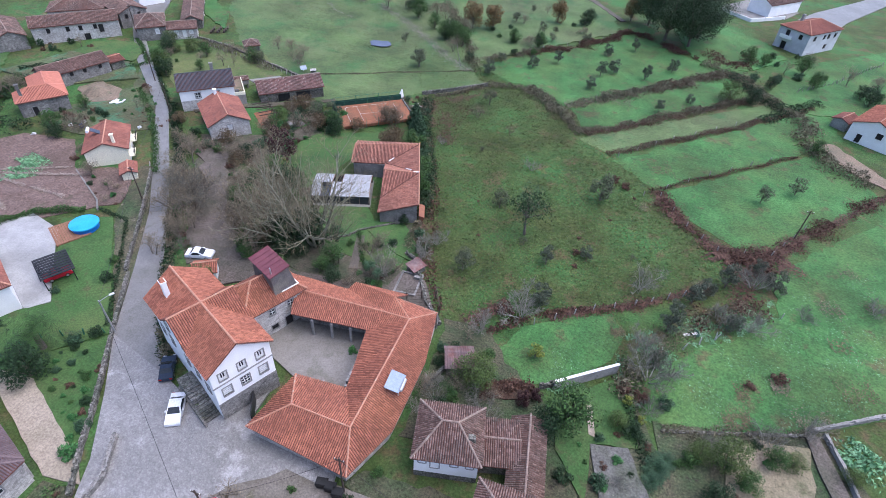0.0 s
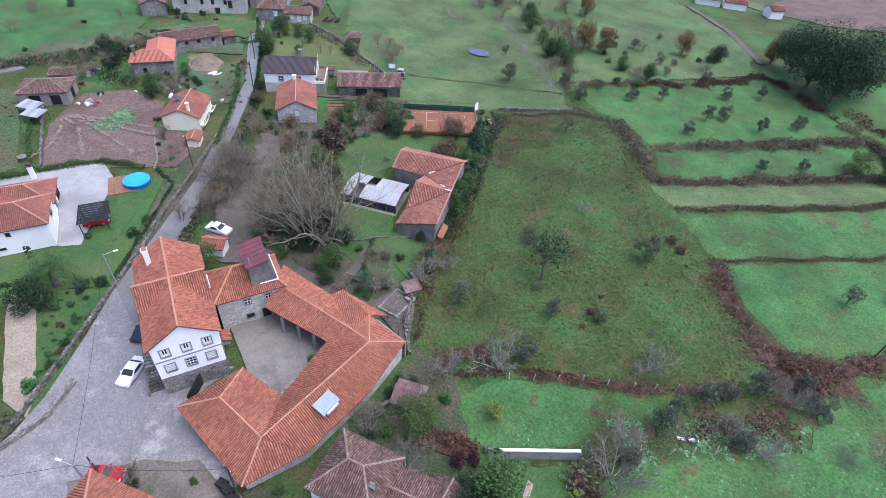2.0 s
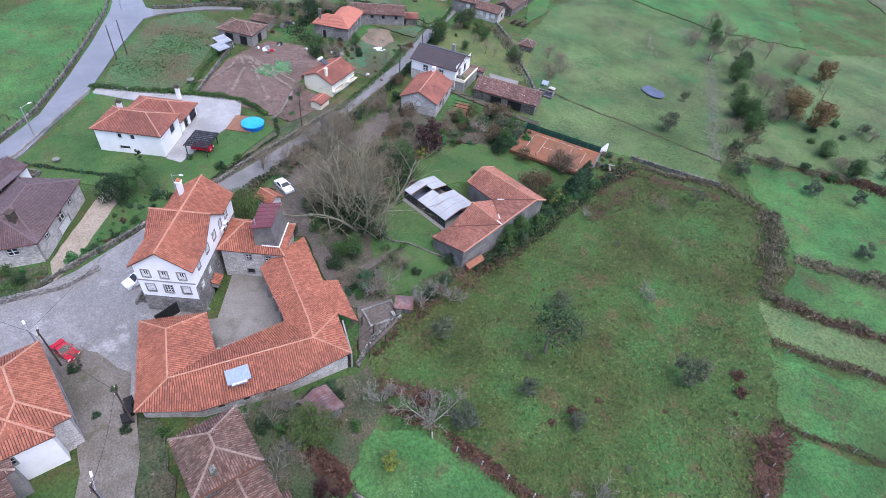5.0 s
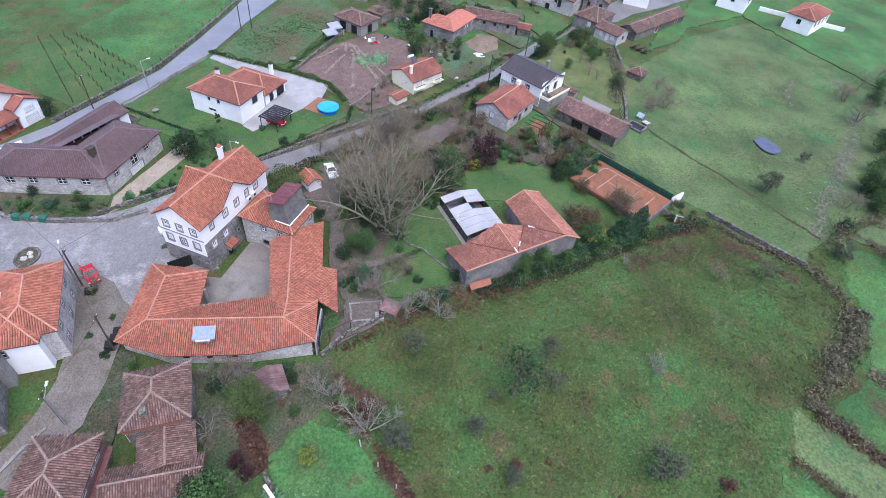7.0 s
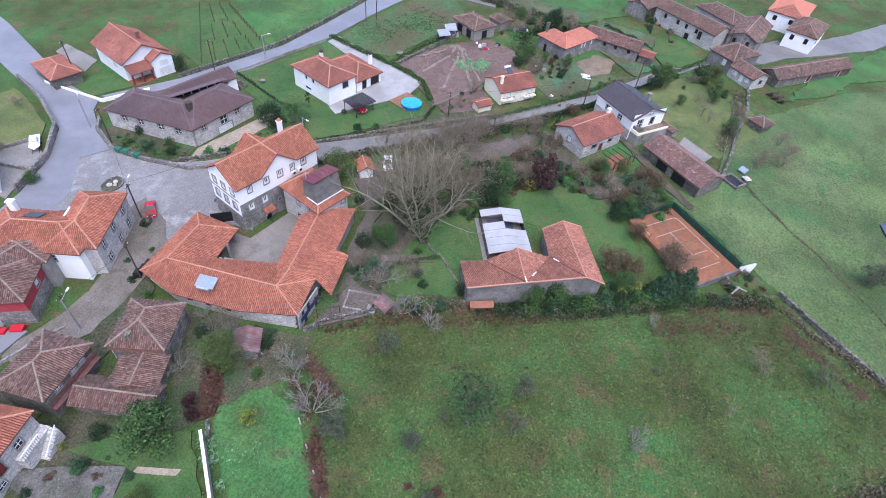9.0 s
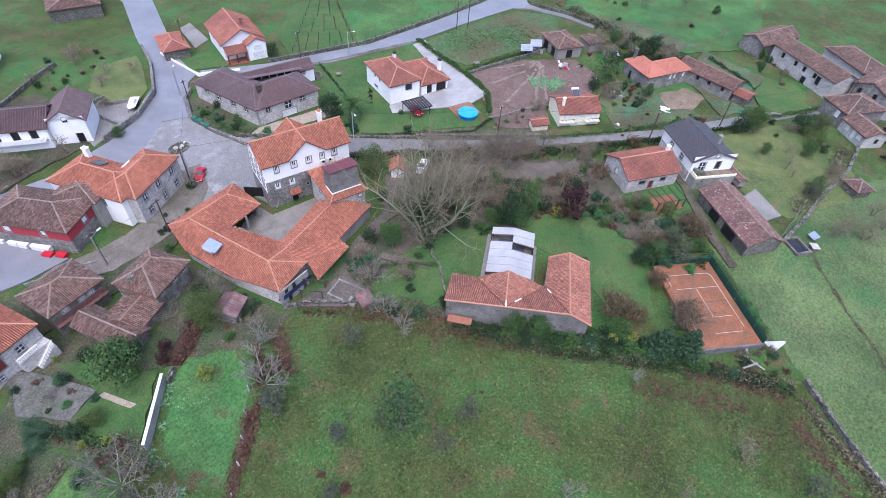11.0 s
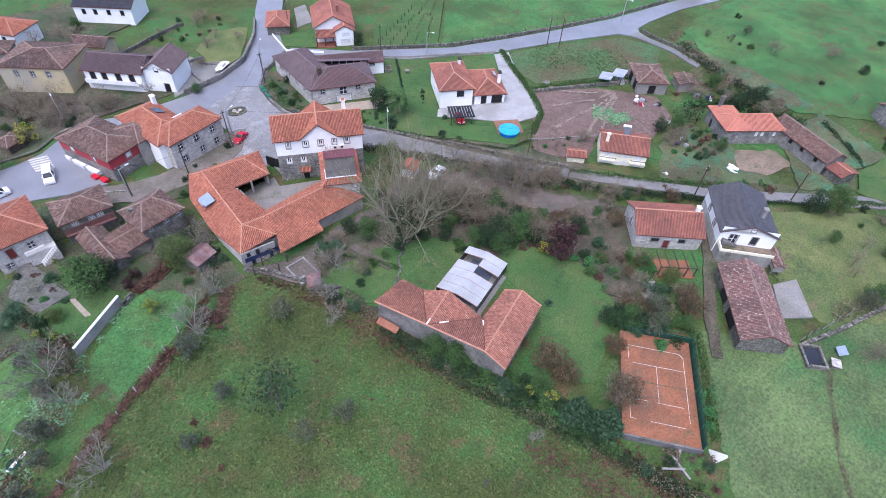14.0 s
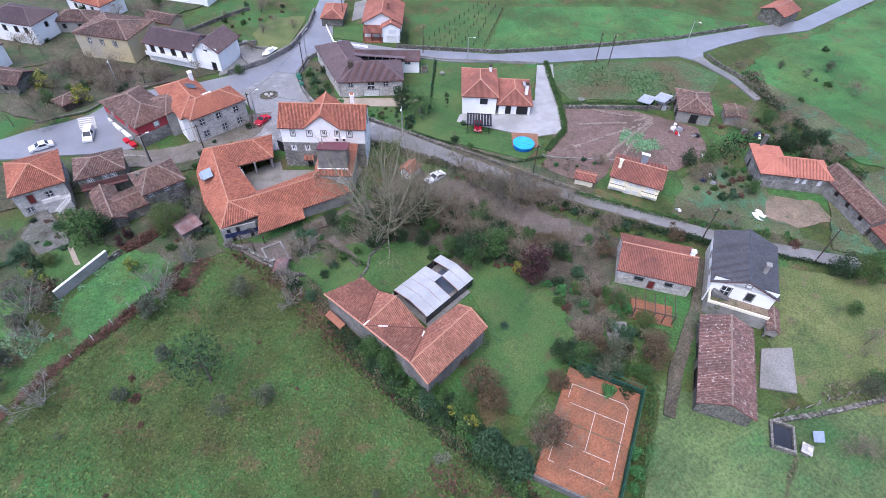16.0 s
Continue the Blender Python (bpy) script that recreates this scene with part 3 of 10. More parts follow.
def ridge_caps(mb, a, b, r=0.14, step=0.45):
    """A row of half-round caps from a to b."""
    a, b = Vector(a), Vector(b)
    d = b - a
    n = max(1, round(d.length / step))
    s = d.cross(Vector((0, 0, 1))).normalized()
    up = s.cross(d).normalized()
    for i in range(n):
        p, q = a + d * (i / n), a + d * ((i + 1.08) / n)
        pts = []
        for c, rr in ((p, r), (q, r * 0.86)):
            pts += [c + s * (math.cos(t) * rr) + up * (math.sin(t) * rr * 0.9) for t in (0.0, 0.8, 1.571, 2.34, 3.14)]
        mb.add(pts, [(k, k + 1, k + 6, k + 5) for k in range(4)] + [(0, 1, 2, 3, 4)])


def flat_faces(planes):
    """Roof planes, those that are not flat split into triangles."""
    out = []
    for p in planes:
        if len(p) == 4:
            a, b, c, d = [Vector(q) for q in p]
            n = (b - a).cross(d - a).normalized()
            if abs((c - a).dot(n)) > 0.06:
                out += [[p[0], p[1], p[2]], [p[0], p[2], p[3]]] if (a - c).length < (b - d).length else [[p[0], p[1], p[3]], [p[1], p[2], p[3]]]
                continue
        out.append(p)
    return out


def roof_on(th, m, planes, ridges, tile, ridge_mat, rib=0.3, row=0.42, under="channel", cap=0.12):
    planes = flat_faces(planes)
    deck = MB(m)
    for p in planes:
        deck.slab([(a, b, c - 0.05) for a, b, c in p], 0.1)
    # the dark red-brown deck shows in the gaps between tile columns
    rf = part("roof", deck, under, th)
    wb = bmesh.new()
    wb.from_mesh(rf.data)
    bmesh.ops.remove_doubles(wb, verts=wb.verts, dist=0.03)
    wb.to_mesh(rf.data)
    wb.free()
    tl = MB(m)
    for p in planes:
        tile_rows(tl, p, rib, row)
    part("roof_tiles", tl, tile, rf, "", "stuff")
    for a, b in ridges:
        cp = MB(m)
        ridge_caps(cp, Vector(a) + Vector((0, 0, 0.05)), Vector(b) + Vector((0, 0, 0.05)), cap)
        part("ridge_cap", cp, ridge_mat, rf, "", "stuff")
    return rf


def hip_planes(a, b, e, r, rx=None):
    rx = max(0.05, a - b) if rx is None else rx
    pl = [[(-a, -b, e), (a, -b, e), (rx, 0, r), (-rx, 0, r)], [(a, b, e), (-a, b, e), (-rx, 0, r), (rx, 0, r)], [(a, -b, e), (a, b, e), (rx, 0, r)], [(-a, b, e), (-a, -b, e), (-rx, 0, r)]]
    rd = [((-rx, 0, r), (rx, 0, r))] + [((sx * a, sy * b, e), (sx * rx, 0, r)) for sx in (-1, 1) for sy in (-1, 1)]
    return pl, rd


def gable_planes(a, b, e, r):
    return [[(-a, -b, e), (a, -b, e), (a, 0, r), (-a, 0, r)], [(a, b, e), (-a, b, e), (-a, 0, r), (a, 0, r)]], [((-a, 0, r), (a, 0, r))]


# ---- walls and openings ----
SIDES = {"S": ((-1, -1), (1, -1)), "E": ((1, -1), (1, 1)), "N": ((1, 1), (-1, 1)), "W": ((-1, 1), (-1, -1))}


def wall_face(mb, p0, p1, z0, z1, holes, deep=0.2):
    """One wall face with real openings and their reveals; the outside is to the right of p0 to p1."""
    p0, p1 = Vector(p0), Vector(p1)
    d = (p1 - p0)
    ln = d.length
    d.normalize()
    nrm = Vector((d.y, -d.x))

    def at(u, z, back=0.0):
        q = p0 + d * u - nrm * back
        return (q.x, q.y, z)

    xs = sorted({0.0, ln, *[v for h_ in holes for v in h_[:2]]})
    zs = sorted({z0, z1, *[v for h_ in holes for v in h_[2:]]})
    for i in range(len(xs) - 1):
        for j in range(len(zs) - 1):
            u, z = (xs[i] + xs[i + 1]) / 2, (zs[j] + zs[j + 1]) / 2
            if any(h_[0] < u < h_[1] and h_[2] < z < h_[3] for h_ in holes):
                continue
            mb.add([at(xs[i], zs[j]), at(xs[i + 1], zs[j]), at(xs[i + 1], zs[j + 1]), at(xs[i], zs[j + 1])], [(0, 1, 2, 3)])
    for a, b, c, e in holes:
        fr, bk = [at(a, c), at(b, c), at(b, e), at(a, e)], [at(a, c, deep), at(b, c, deep), at(b, e, deep), at(a, e, deep)]
        mb.add(fr + bk, [(k, (k + 1) % 4, 4 + (k + 1) % 4, 4 + k) for k in range(4)])


def opening(th, m, p0, p1, u, z, w, h_, style, surround="surround"):
    """A window or door in a wall: stone surround, frame, panes or leaves, set into its opening."""
    p0, p1 = Vector(p0), Vector(p1)
    d = (p1 - p0).normalized()
    yaw = math.atan2(d.y, d.x)
    q = p0 + d * u
    f = m @ Matrix.Translation((q.x, q.y, z)) @ Matrix.Rotation(yaw, 4, "Z")
    s = MB(f)
    t = 0.14 if surround else 0.05
    x, y = w / 2, h_ / 2
    s.box(-x - t, -0.05, -y - t, -x, 0.12, y + t).box(x, -0.05, -y - t, x + t, 0.12, y + t).box(-x, -0.05, y, x, 0.12, y + t).box(-x, -0.09, -y - t, x, 0.12, -y)
    nm = "door" if style in ("door", "garage", "dark", "reddoor") else "window"
    ob = part(nm, s, surround or ("darkwood" if style == "dark" else "whitewood"), th)
    g_ = MB(f)
    g_.box(-x, 0.12, -y, x, 0.15, y)
    part({"garage": "door_panel", "door": "door_leaf", "reddoor": "door_leaf", "shut": "shutter", "dark": "door_leaf"}.get(style, "pane"), g_,
         {"garage": "whitewood", "door": "whitewood", "reddoor": "darkred", "shut": "whitewood", "dark": "black"}.get(style, "glass"), ob)
    b = MB(f)
    if style in ("sash", "grid", "door2"):
        nx, nz = (3, 3) if style == "grid" else (2, 2)
        for i in range(nx + 1):
            c = -x + w * i / nx
            b.box(max(-x, c - 0.04), 0.07, -y, min(x, c + 0.04), 0.115, y)
        for j in range(nz + 1):
            c = -y + h_ * j / nz
            b.box(-x, 0.075, max(-y, c - 0.04), x, 0.112, min(y, c + 0.04))
        part("window_frame", b, "whitewood", ob)
    elif style == "leaves":
        b.box(-x, 0.06, -y, -x + w * 0.26, 0.11, y).box(x - w * 0.26, 0.06, -y, x, 0.11, y).box(-0.05, 0.06, -y, 0.05, 0.11, y).box(-x + w * 0.26, 0.06, -y, x - w * 0.26, 0.11, -y + h_ * 0.3)
        part("window_frame", b, "whitewood", ob)
    elif style in ("garage", "shut"):
        for j in range(1, int(h_ / 0.3)):
            b.box(-x, 0.105, -y + j * 0.3, x, 0.119, -y + j * 0.3 + 0.02)
        part("slat", b, "greywood", ob)
    return ob


def block(th, m, L, W, H, roof="hip", rise=1.8, ov=0.35, wall="white", tile="tile", ridge_mat="ridge", wins=(), rib=0.26, row=0.42, surround="surround", skirt=None, low=-0.6, rx=None, drop=0.0, upper=None, cap=0.14):
    """One rectangular body of a house, centred on m: walls, roof, openings. wins: side, along, centre height, width, height, style."""
    m = m or Matrix()
    a, b = L / 2, W / 2
    split = skirt[1] if skirt else None
    mbs = {wall: MB(m)}
    if skirt:
        mbs[skirt[0]] = MB(m)
    for sd, (s0, s1) in SIDES.items():
        p0, p1 = (s0[0] * a, s0[1] * b), (s1[0] * a, s1[1] * b)
        ln = (Vector(p1) - Vector(p0)).length
        holes = [(ln / 2 + u - w / 2, ln / 2 + u + w / 2, z - h_ / 2, z + h_ / 2) for k, u, z, w, h_, st in wins if k == sd]
        if skirt and (len(skirt) < 3 or sd in skirt[2]):
            wall_face(mbs[skirt[0]], p0, p1, low, split, [(h0, h1, max(low, c), min(split, e)) for h0, h1, c, e in holes if c < split])
            wall_face(mbs[wall], p0, p1, split, H, [(h0, h1, max(split, c), e) for h0, h1, c, e in holes if e > split])
        else:
            wall_face(mbs[wall], p0, p1, low, H, holes)
        for k, u, z, w, h_, st in wins:
            if k == sd:
                opening(th, m, p0, p1, ln / 2 + u, z, w, h_, st, surround)
    ao, bo = a + ov, b + ov
    e = H - ov * rise / max(b, 0.1) * 0.5 - drop
    if roof == "hip":
        pl, rd = hip_planes(ao, bo, e, H + rise, rx)
    elif roof == "cross":
        pl, rd = [], []
        r, c = H + rise, ao * 0.42
        for sx in (-1, 1):
            for sy in (-1, 1):
                eave = [(sx * ao, sy * bo, e), (sx * c, sy * bo, e), (0, 0, r), (sx * ao, 0, r)]
                side = [(sx * c, sy * bo, e), (0, sy * bo, r), (0, 0, r)]
                pl += [eave, side]
        rd = [((-ao, 0, r), (ao, 0, r)), ((0, -bo, r), (0, bo, r))]
        for sy in (-1, 1):
            mbs[wall].add([(-c * b / bo, sy * b, H), (c * b / bo, sy * b, H), (0, sy * b, r - 0.15)], [(0, 1, 2)])
        for sx in (-1, 1):
            mbs[wall].add([(sx * a, -b, H), (sx * a, b, H), (sx * a, 0, r - 0.15)], [(0, 1, 2)])
    else:
        pl, rd = gable_planes(ao, bo, e, H + rise)
        for sx in (-1, 1):
            mbs[wall].add([(sx * a, -b, H), (sx * a, b, H), (sx * a, 0, H + rise - 0.12)], [(0, 1, 2)])
    for k, v in mbs.items():
        part("wall", v, k, th)
    roof_on(th, m, pl, rd, tile, ridge_mat, rib, row, cap=cap)
    return th


def house(name, label, x, y, yaw, L, W, H, category="house", z=None, group="village houses", **kw):
    th = thing(name, label, category, x, y, yaw, z, group)
    block(th, None, L, W, H, **kw)
    return th


def rel(th, x, y, yaw):
    """A world place in a thing's own frame."""
    z = th.matrix_basis.translation.z
    return th.matrix_basis.inverted() @ pose(x, y, z, 0, 0, yaw)

# ---- ground ----
xs = [-1500, -900, -500, -300] + list(range(-240, 141, 10)) + [200, 300, 500, 900, 1500]
ys = [-1500, -900, -500, -250, -160] + list(range(-110, 281, 10)) + [340, 420, 560, 900, 1500]
gv = [(x, y, g(x, y)) for y in ys for x in xs]
nx = len(xs)
gf = [(j * nx + i, j * nx + i + 1, (j + 1) * nx + i + 1, (j + 1) * nx + i) for j in range(len(ys) - 1) for i in range(nx - 1)]
gme = bpy.data.meshes.new("ground")
gme.from_pydata(gv, [], gf)
gme.materials.append(M["meadow"])
tagged(new("ground", gme), "uneven olive-green winter meadow grass", "ground", "", "structure")

sheet("field", [(14.6, 97.2), (26.5, 108.5), (38, 118.8), (52, 131), (58, 112), (39.6, 94.5), (34.4, 86.6), (28.5, 85.4), (22.5, 89.2), (17.9, 94.2)], "lush", 0.05, "bright green grass field", "field", 0.5)
sheet("field", [(5, 106.2), (22.1, 123.5), (36.7, 138), (54, 155), (56, 138), (38, 119.5), (14.4, 98.6)], "lush", 0.05, "bright green grass strip", "field", 0.5)
sheet("field", [(-3.1, 113.3), (10.6, 126.2), (36.1, 147.7), (50, 160), (51, 154), (36.6, 140.4), (4.3, 108.3)], "pasture", 0.05, "dull green grass strip", "field", 0.4)
sheet("field", [(-7, 127.5), (3.7, 140), (18.3, 154.5), (30, 166.5), (38, 160), (35.6, 153.5), (20.4, 138), (5, 122.5), (-1.5, 117)], "lush", 0.05, "patchy grass strip with bare earth", "field", 0.5)
sheet("field", [(-35.5, 142.9), (-24.6, 157.4), (-12.7, 168.6), (-3.3, 180.4), (3.2, 191.8), (9, 188.6), (15.7, 182.2), (22.4, 176.8), (30, 168.5), (18.3, 156), (3.7, 141.5), (-7.7, 130), (-12, 130.5), (-17, 135), (-25.3, 137)], "lush", 0.05, "bright green orchard grass", "field", 0.5)
sheet("puddle", [(-44.4, 168.4), (-45.4, 173), (-44.2, 177.6), (-41.8, 178), (-41, 173.6), (-42.2, 169)], "water", 0.06, "shallow flooded hollow between the autumn trees", "puddle", 0.5)
sheet("field", [(-121, 150), (-140, 190), (-110, 235), (-74, 214), (-61, 191), (-48.6, 170.5), (-37.6, 142), (-30.5, 131.8), (-36, 126.5), (-43.6, 120.2), (-54, 110), (-63.5, 102.5), (-68, 108), (-74, 113.5), (-91.9, 117)], "pasture", 0.05, "pale grazed pasture", "field", 0.5)
sheet("field", [(-5.5, 47.8), (-3, 53.5), (2, 57.6), (8.8, 61), (11.5, 58), (10, 52), (3.8, 46.4), (1.4, 44.5), (-2.7, 43.9)], "lush", 0.05, "bright green garden grass", "field", 0.4)
sheet("field", [(33, 79.5), (55.8, 104.3), (75, 110), (70, 60), (44.5, 55), (35.9, 49.7), (25.6, 46.4), (15.5, 44), (13.8, 48.6), (19.1, 56.3), (27, 63), (34, 70)], "lush", 0.05, "bright green field with leafy weeds", "field", 0.5)
sheet("field", [(-89.6, 8.2), (-109.9, -14.9), (-150, 2), (-170, 24), (-142.5, 24), (-124.7, 18.5), (-107.7, 13.1)], "lush", 0.05, "bright green grass field beyond the road", "field", 0.3)
sheet("vineyard_ground", [(-75.2, -2.3), (-80.4, -10.9), (-99.4, -23.7), (-109.2, -15.5), (-89.1, 7.7)], "lawn", 0.05, "green grass under the vines", "vineyard", 0.3)
sheet("garden_ground", [(-53, 46), (-62, 57), (-72, 70), (-78, 80), (-66, 86), (-60, 94), (-49, 88), (-50, 74), (-38, 66), (-26, 70), (-24.5, 60), (-21, 51), (-36, 50), (-42, 53)], "leafmould", 0.04, "leaf-strewn garden earth under bare trees", "garden", 0.5)
sheet("lawn", [(-53.3, 71.3), (-58.7, 78.9), (-59.5, 87.5), (-55.7, 92), (-48, 96), (-43.1, 98), (-39, 93), (-45.7, 85.2), (-46.9, 79.8), (-46.9, 73)], "lawn", 0.08, "mown green garden lawn", "lawn", 0.3)
sheet("lawn", [(-35, 58.5), (-43, 62), (-49, 68.5), (-45, 69), (-36, 71.5), (-33, 68), (-28, 69.5), (-23, 64), (-25, 57.5)], "lawn", 0.08, "mown lawn beside the low orange-roofed house", "lawn", 0.3)
sheet("lawn", [(-73.6, 4.5), (-83.5, 12.2), (-97.5, 20.5), (-88, 31), (-76, 25.5), (-67.5, 33), (-81, 48), (-73.8, 51.5), (-55.8, 31.6), (-61, 26)], "lawn", 0.06, "bright lawn round the white house", "lawn", 0.1)
sheet("yard", [(-67.6, 33.2), (-72.2, 37.6), (-79.3, 45.6), (-86.6, 47.3), (-94.5, 32.4), (-102.4, 20.3), (-98.4, 19), (-88.1, 33.3), (-80, 29), (-69.5, 31)], "yardpave", 0.1, "pale grey paved yard", "yard")
sheet("ploughed_plot", [(-92.4, 38.7), (-106.2, 47.3), (-114.1, 58.6), (-109.5, 66), (-98.5, 68), (-90.2, 60), (-80.5, 65), (-75.5, 55)], "soil", 0.06, "bare brown ploughed garden plot", "plot", 0.3)
sheet("crop_field", [(-99.6, 20.9), (-110.3, 22.6), (-134.7, 33), (-137.5, 43), (-125.1, 50.6), (-111.3, 43.9), (-95.7, 36.6), (-96.8, 29.6)], "weeds", 0.06, "dense leafy green crop", "field", 0.3)
sheet("garden_ground", [(-84, 80), (-92, 75), (-99, 70), (-110, 70), (-112, 76), (-106, 92), (-112, 101), (-104, 98), (-94, 89)], "strip", 0.05, "rough vegetable garden with patchy grass", "garden", 0.4)
sheet("lawn", [(-88, 88), (-100, 98), (-112, 108), (-116, 114), (-101, 124), (-91.5, 123.4), (-79, 113.5)], "moss", 0.06, "rough grass garden", "lawn", 0.3)
sheet("sand_heap_ground", [(-109.7, 81.1), (-117, 87), (-114.5, 91.3), (-106.9, 89.9), (-103.9, 85)], "sand", 0.09, "bare pale sandy earth", "earth", 0.4)
sheet("garden_ground", [(-13, 31), (-13.2, 47), (-14, 51), (-7, 51.5), (-4, 46.5), (1, 43), (4, 40), (9, 44), (13, 47), (16, 41), (20, 36), (14, 28), (8, 24), (3, 30), (0, 38), (-3, 36)], "garden", 0.05, "overgrown cottage garden earth", "garden", 0.4)
sheet("garden_ground", [(16, 44), (26, 46.4), (36, 50), (42, 40), (34, 28), (20, 30), (17, 36)], "garden", 0.05, "brown vegetable garden", "garden", 0.4)
sheet("garden_ground", [(-43.3, 12.5), (-46.2, 17), (-50.9, 24.8), (-55.5, 31), (-61, 26), (-62, 20.6), (-53.4, 18.7), (-46, 15)], "lawn", 0.06, "shrubby front garden grass", "garden", 0.1)
sheet("yard", [(-43, 14), (-47.5, 13.4), (-61, 19.5), (-65, 22), (-58.9, 22.5), (-53, 19.7), (-45.4, 16)], "gravel", 0.09, "pale trodden gravel yard", "yard", 0.1)
sheet("garden_ground", [(-41.9, 0), (-41.3, 8), (-43, 13.5), (-47, 13), (-48.6, -5.5), (-46, -6)], "garden", 0.06, "planted bed before the long stone house", "garden", 0.1)
sheet("garden_ground", [(-62, 46), (-68, 57), (-77, 67), (-80.5, 65.5), (-73.8, 52), (-56, 32.2), (-55.6, 34)], "garden", 0.05, "rough verge beside the lane", "verge", 0.2)
sheet("garden_ground", [(12, -30), (6, -6), (-5, -11), (-20, -9), (-30, -10), (-30, -34), (-16, -42)], "garden", 0.05, "bare gardens between the houses", "garden", 0.3)
sheet("lawn", [(-37.0, -26.3), (-44.5, -34.3), (-53.4, -31.5), (-51.5, -27.4), (-44.8, -17.0), (-40.2, -14.4), (-37.2, -17.6)], "moss", 0.07, "mossy yellow-green orchard grass", "lawn", 0.2)
sheet("yard", [(-24.7, -7.6), (-36.0, -10.2), (-39.8, -14.6), (-36.4, -18.4), (-34.6, -24), (-27.0, -16.0)], "concrete", 0.08, "grey paved yard behind the curved wall", "yard", 0.1)
sheet("yard", [(-64.2, -23.5), (-69.6, -35.1), (-73.4, -35.6), (-69.4, -24.4)], "concrete", 0.08, "wet grey parking yard behind the garage", "yard", 0.1)
sheet("lawn", [(-58.2, -24.4), (-64.6, -19.7), (-64, -9.5), (-55.8, -16)], "lawn", 0.07, "clipped lawn before a gabled house", "lawn")

sheet("field", [(41, 158), (51, 184), (84, 213), (100, 210), (80, 170), (60, 152), (50, 150)], "lush", 0.05, "bright green field past the hedge", "field", 0.5)
sheet("field", [(22.6, 178), (30, 170), (40, 176), (50, 190), (46, 203), (34, 214), (16, 206)], "lush", 0.045, "green grass below the oaks", "field", 0.6)
sheet("track", [(48.9, 134.6), (53.2, 134.7), (61, 122.2), (68, 113), (65, 110), (60.1, 117.4), (53.7, 122.7)], "sand", 0.07, "pale sandy strip between hedges", "track", 0.3)
sheet("yard", [(31, 237), (43, 225), (56, 235), (62, 246), (44, 254)], "concrete", 0.08, "pale paved yard behind a low wall", "yard", 0.1)
sheet("road", [(60, 236), (67.4, 248.2), (88.8, 275.5), (104, 297), (112, 292), (99.5, 276), (77.7, 241.5), (72, 230)], "lane", 0.1, "narrow grey road past the far houses", "road")
sheet("path", [(-30.3, 55.6), (-32.7, 63.6), (-34.0, 63.2), (-31.6, 55.2)], "track", 0.12, "brown garden path", "path")
sheet("lawn", [(-22.0, 60.4), (-25.9, 61.2), (-30.2, 63.2), (-33.6, 65.6), (-29.0, 68.4), (-26.6, 67.6), (-23.2, 64.2)], "lawn", 0.1, "square green garden plot", "lawn", 0.2)

# roads
RL = [(-148, 138), (-129.9, 118.5), (-115.7, 104.3), (-94.4, 86), (-80.4, 68.9), (-69.3, 54.9), (-62.2, 43.5), (-55.1, 31.6), (-49.4, 24.1), (-44.2, 16.6), (-42, 11.8), (-41.2, 7), (-42, 0), (-47, -7)]
RR = [(-145, 140), (-127, 119.6), (-112.6, 106.1), (-91, 86), (-77.5, 69.8), (-66, 55.5), (-58, 44.5), (-48.5, 33), (-44, 28.5), (-33, 24.5), (-29.4, 24.6), (-16.4, 23), (-13, 20.6), (-22, 18), (-27, 15.2), (-29, 13), (-27.5, 6), (-24, 1)]
sheet("road", ribbon(RL[:8], RR[:9]), "lane", 0.1, "narrow worn grey village lane", "road")
sheet("cobbled_square", RL[7:] + [(-38.3, -4.3), (-28.9, 0.9), (-24, 1)] + RR[8:17][::-1], "cobble", 0.1, "grey granite-sett village square", "road", 0.0, 4.0)
sheet("road", [(-28.9, 0.9), (-38.3, -4.3), (-50.7, -11.5), (-55.1, -13.4), (-58.9, -24.2), (-67.1, -37.4), (-77, -54), (-90, -80), (-80, -84), (-71.8, -59.9), (-60, -40), (-52, -24.6), (-44.2, -13.5), (-35.9, -8.8), (-26.7, -6.6), (-14, -6), (-6, -8.5), (-1, -5.5), (3.5, -2), (7.6, -1), (15.5, -0.4), (24, 1.6), (40, 4), (40, 9), (24, 6.5), (14, 10), (10, 11), (2.2, 13.8), (-3.8, 14.8), (-0.4, 3), (-5.5, -2), (-24, 1)], "asphalt", 0.12, "blue-grey asphalt street", "road", 0.0, 4.0)
sheet("road", [(-56.8, -14), (-68.6, -3.8), (-91.6, 9.8), (-107.5, 14.6), (-124.2, 19.0), (-142.6, 23.2), (-166.4, 25.8), (-185.4, 28.6), (-220, 22), (-260, 14), (-262, 20), (-222, 28), (-182, 34.6), (-166, 31.4), (-150, 31.2), (-143, 32), (-140.4, 34.6), (-137.4, 34.4), (-135.4, 30.8), (-119.2, 24.6), (-100.1, 18.6), (-78, 8), (-67.3, -0.8), (-57, -10)], "asphalt", 0.12, "wet grey country road", "road", 0.0, 5.0)
sheet("alley", [(-32, 13), (-28, 19.4), (-23.4, 23), (-17.5, 23.4), (-11.7, 23.4), (-5.8, 22.6), (-2.2, 20.6), (1.4, 18), (0.6, 14.6), (-2, 14.6), (-6.1, 16.4), (-12, 17.6), (-16.2, 17.2), (-23.6, 14.6), (-27, 11.6)], "lanemud", 0.11, "muddy brown gravel alley", "lane", 0.3)
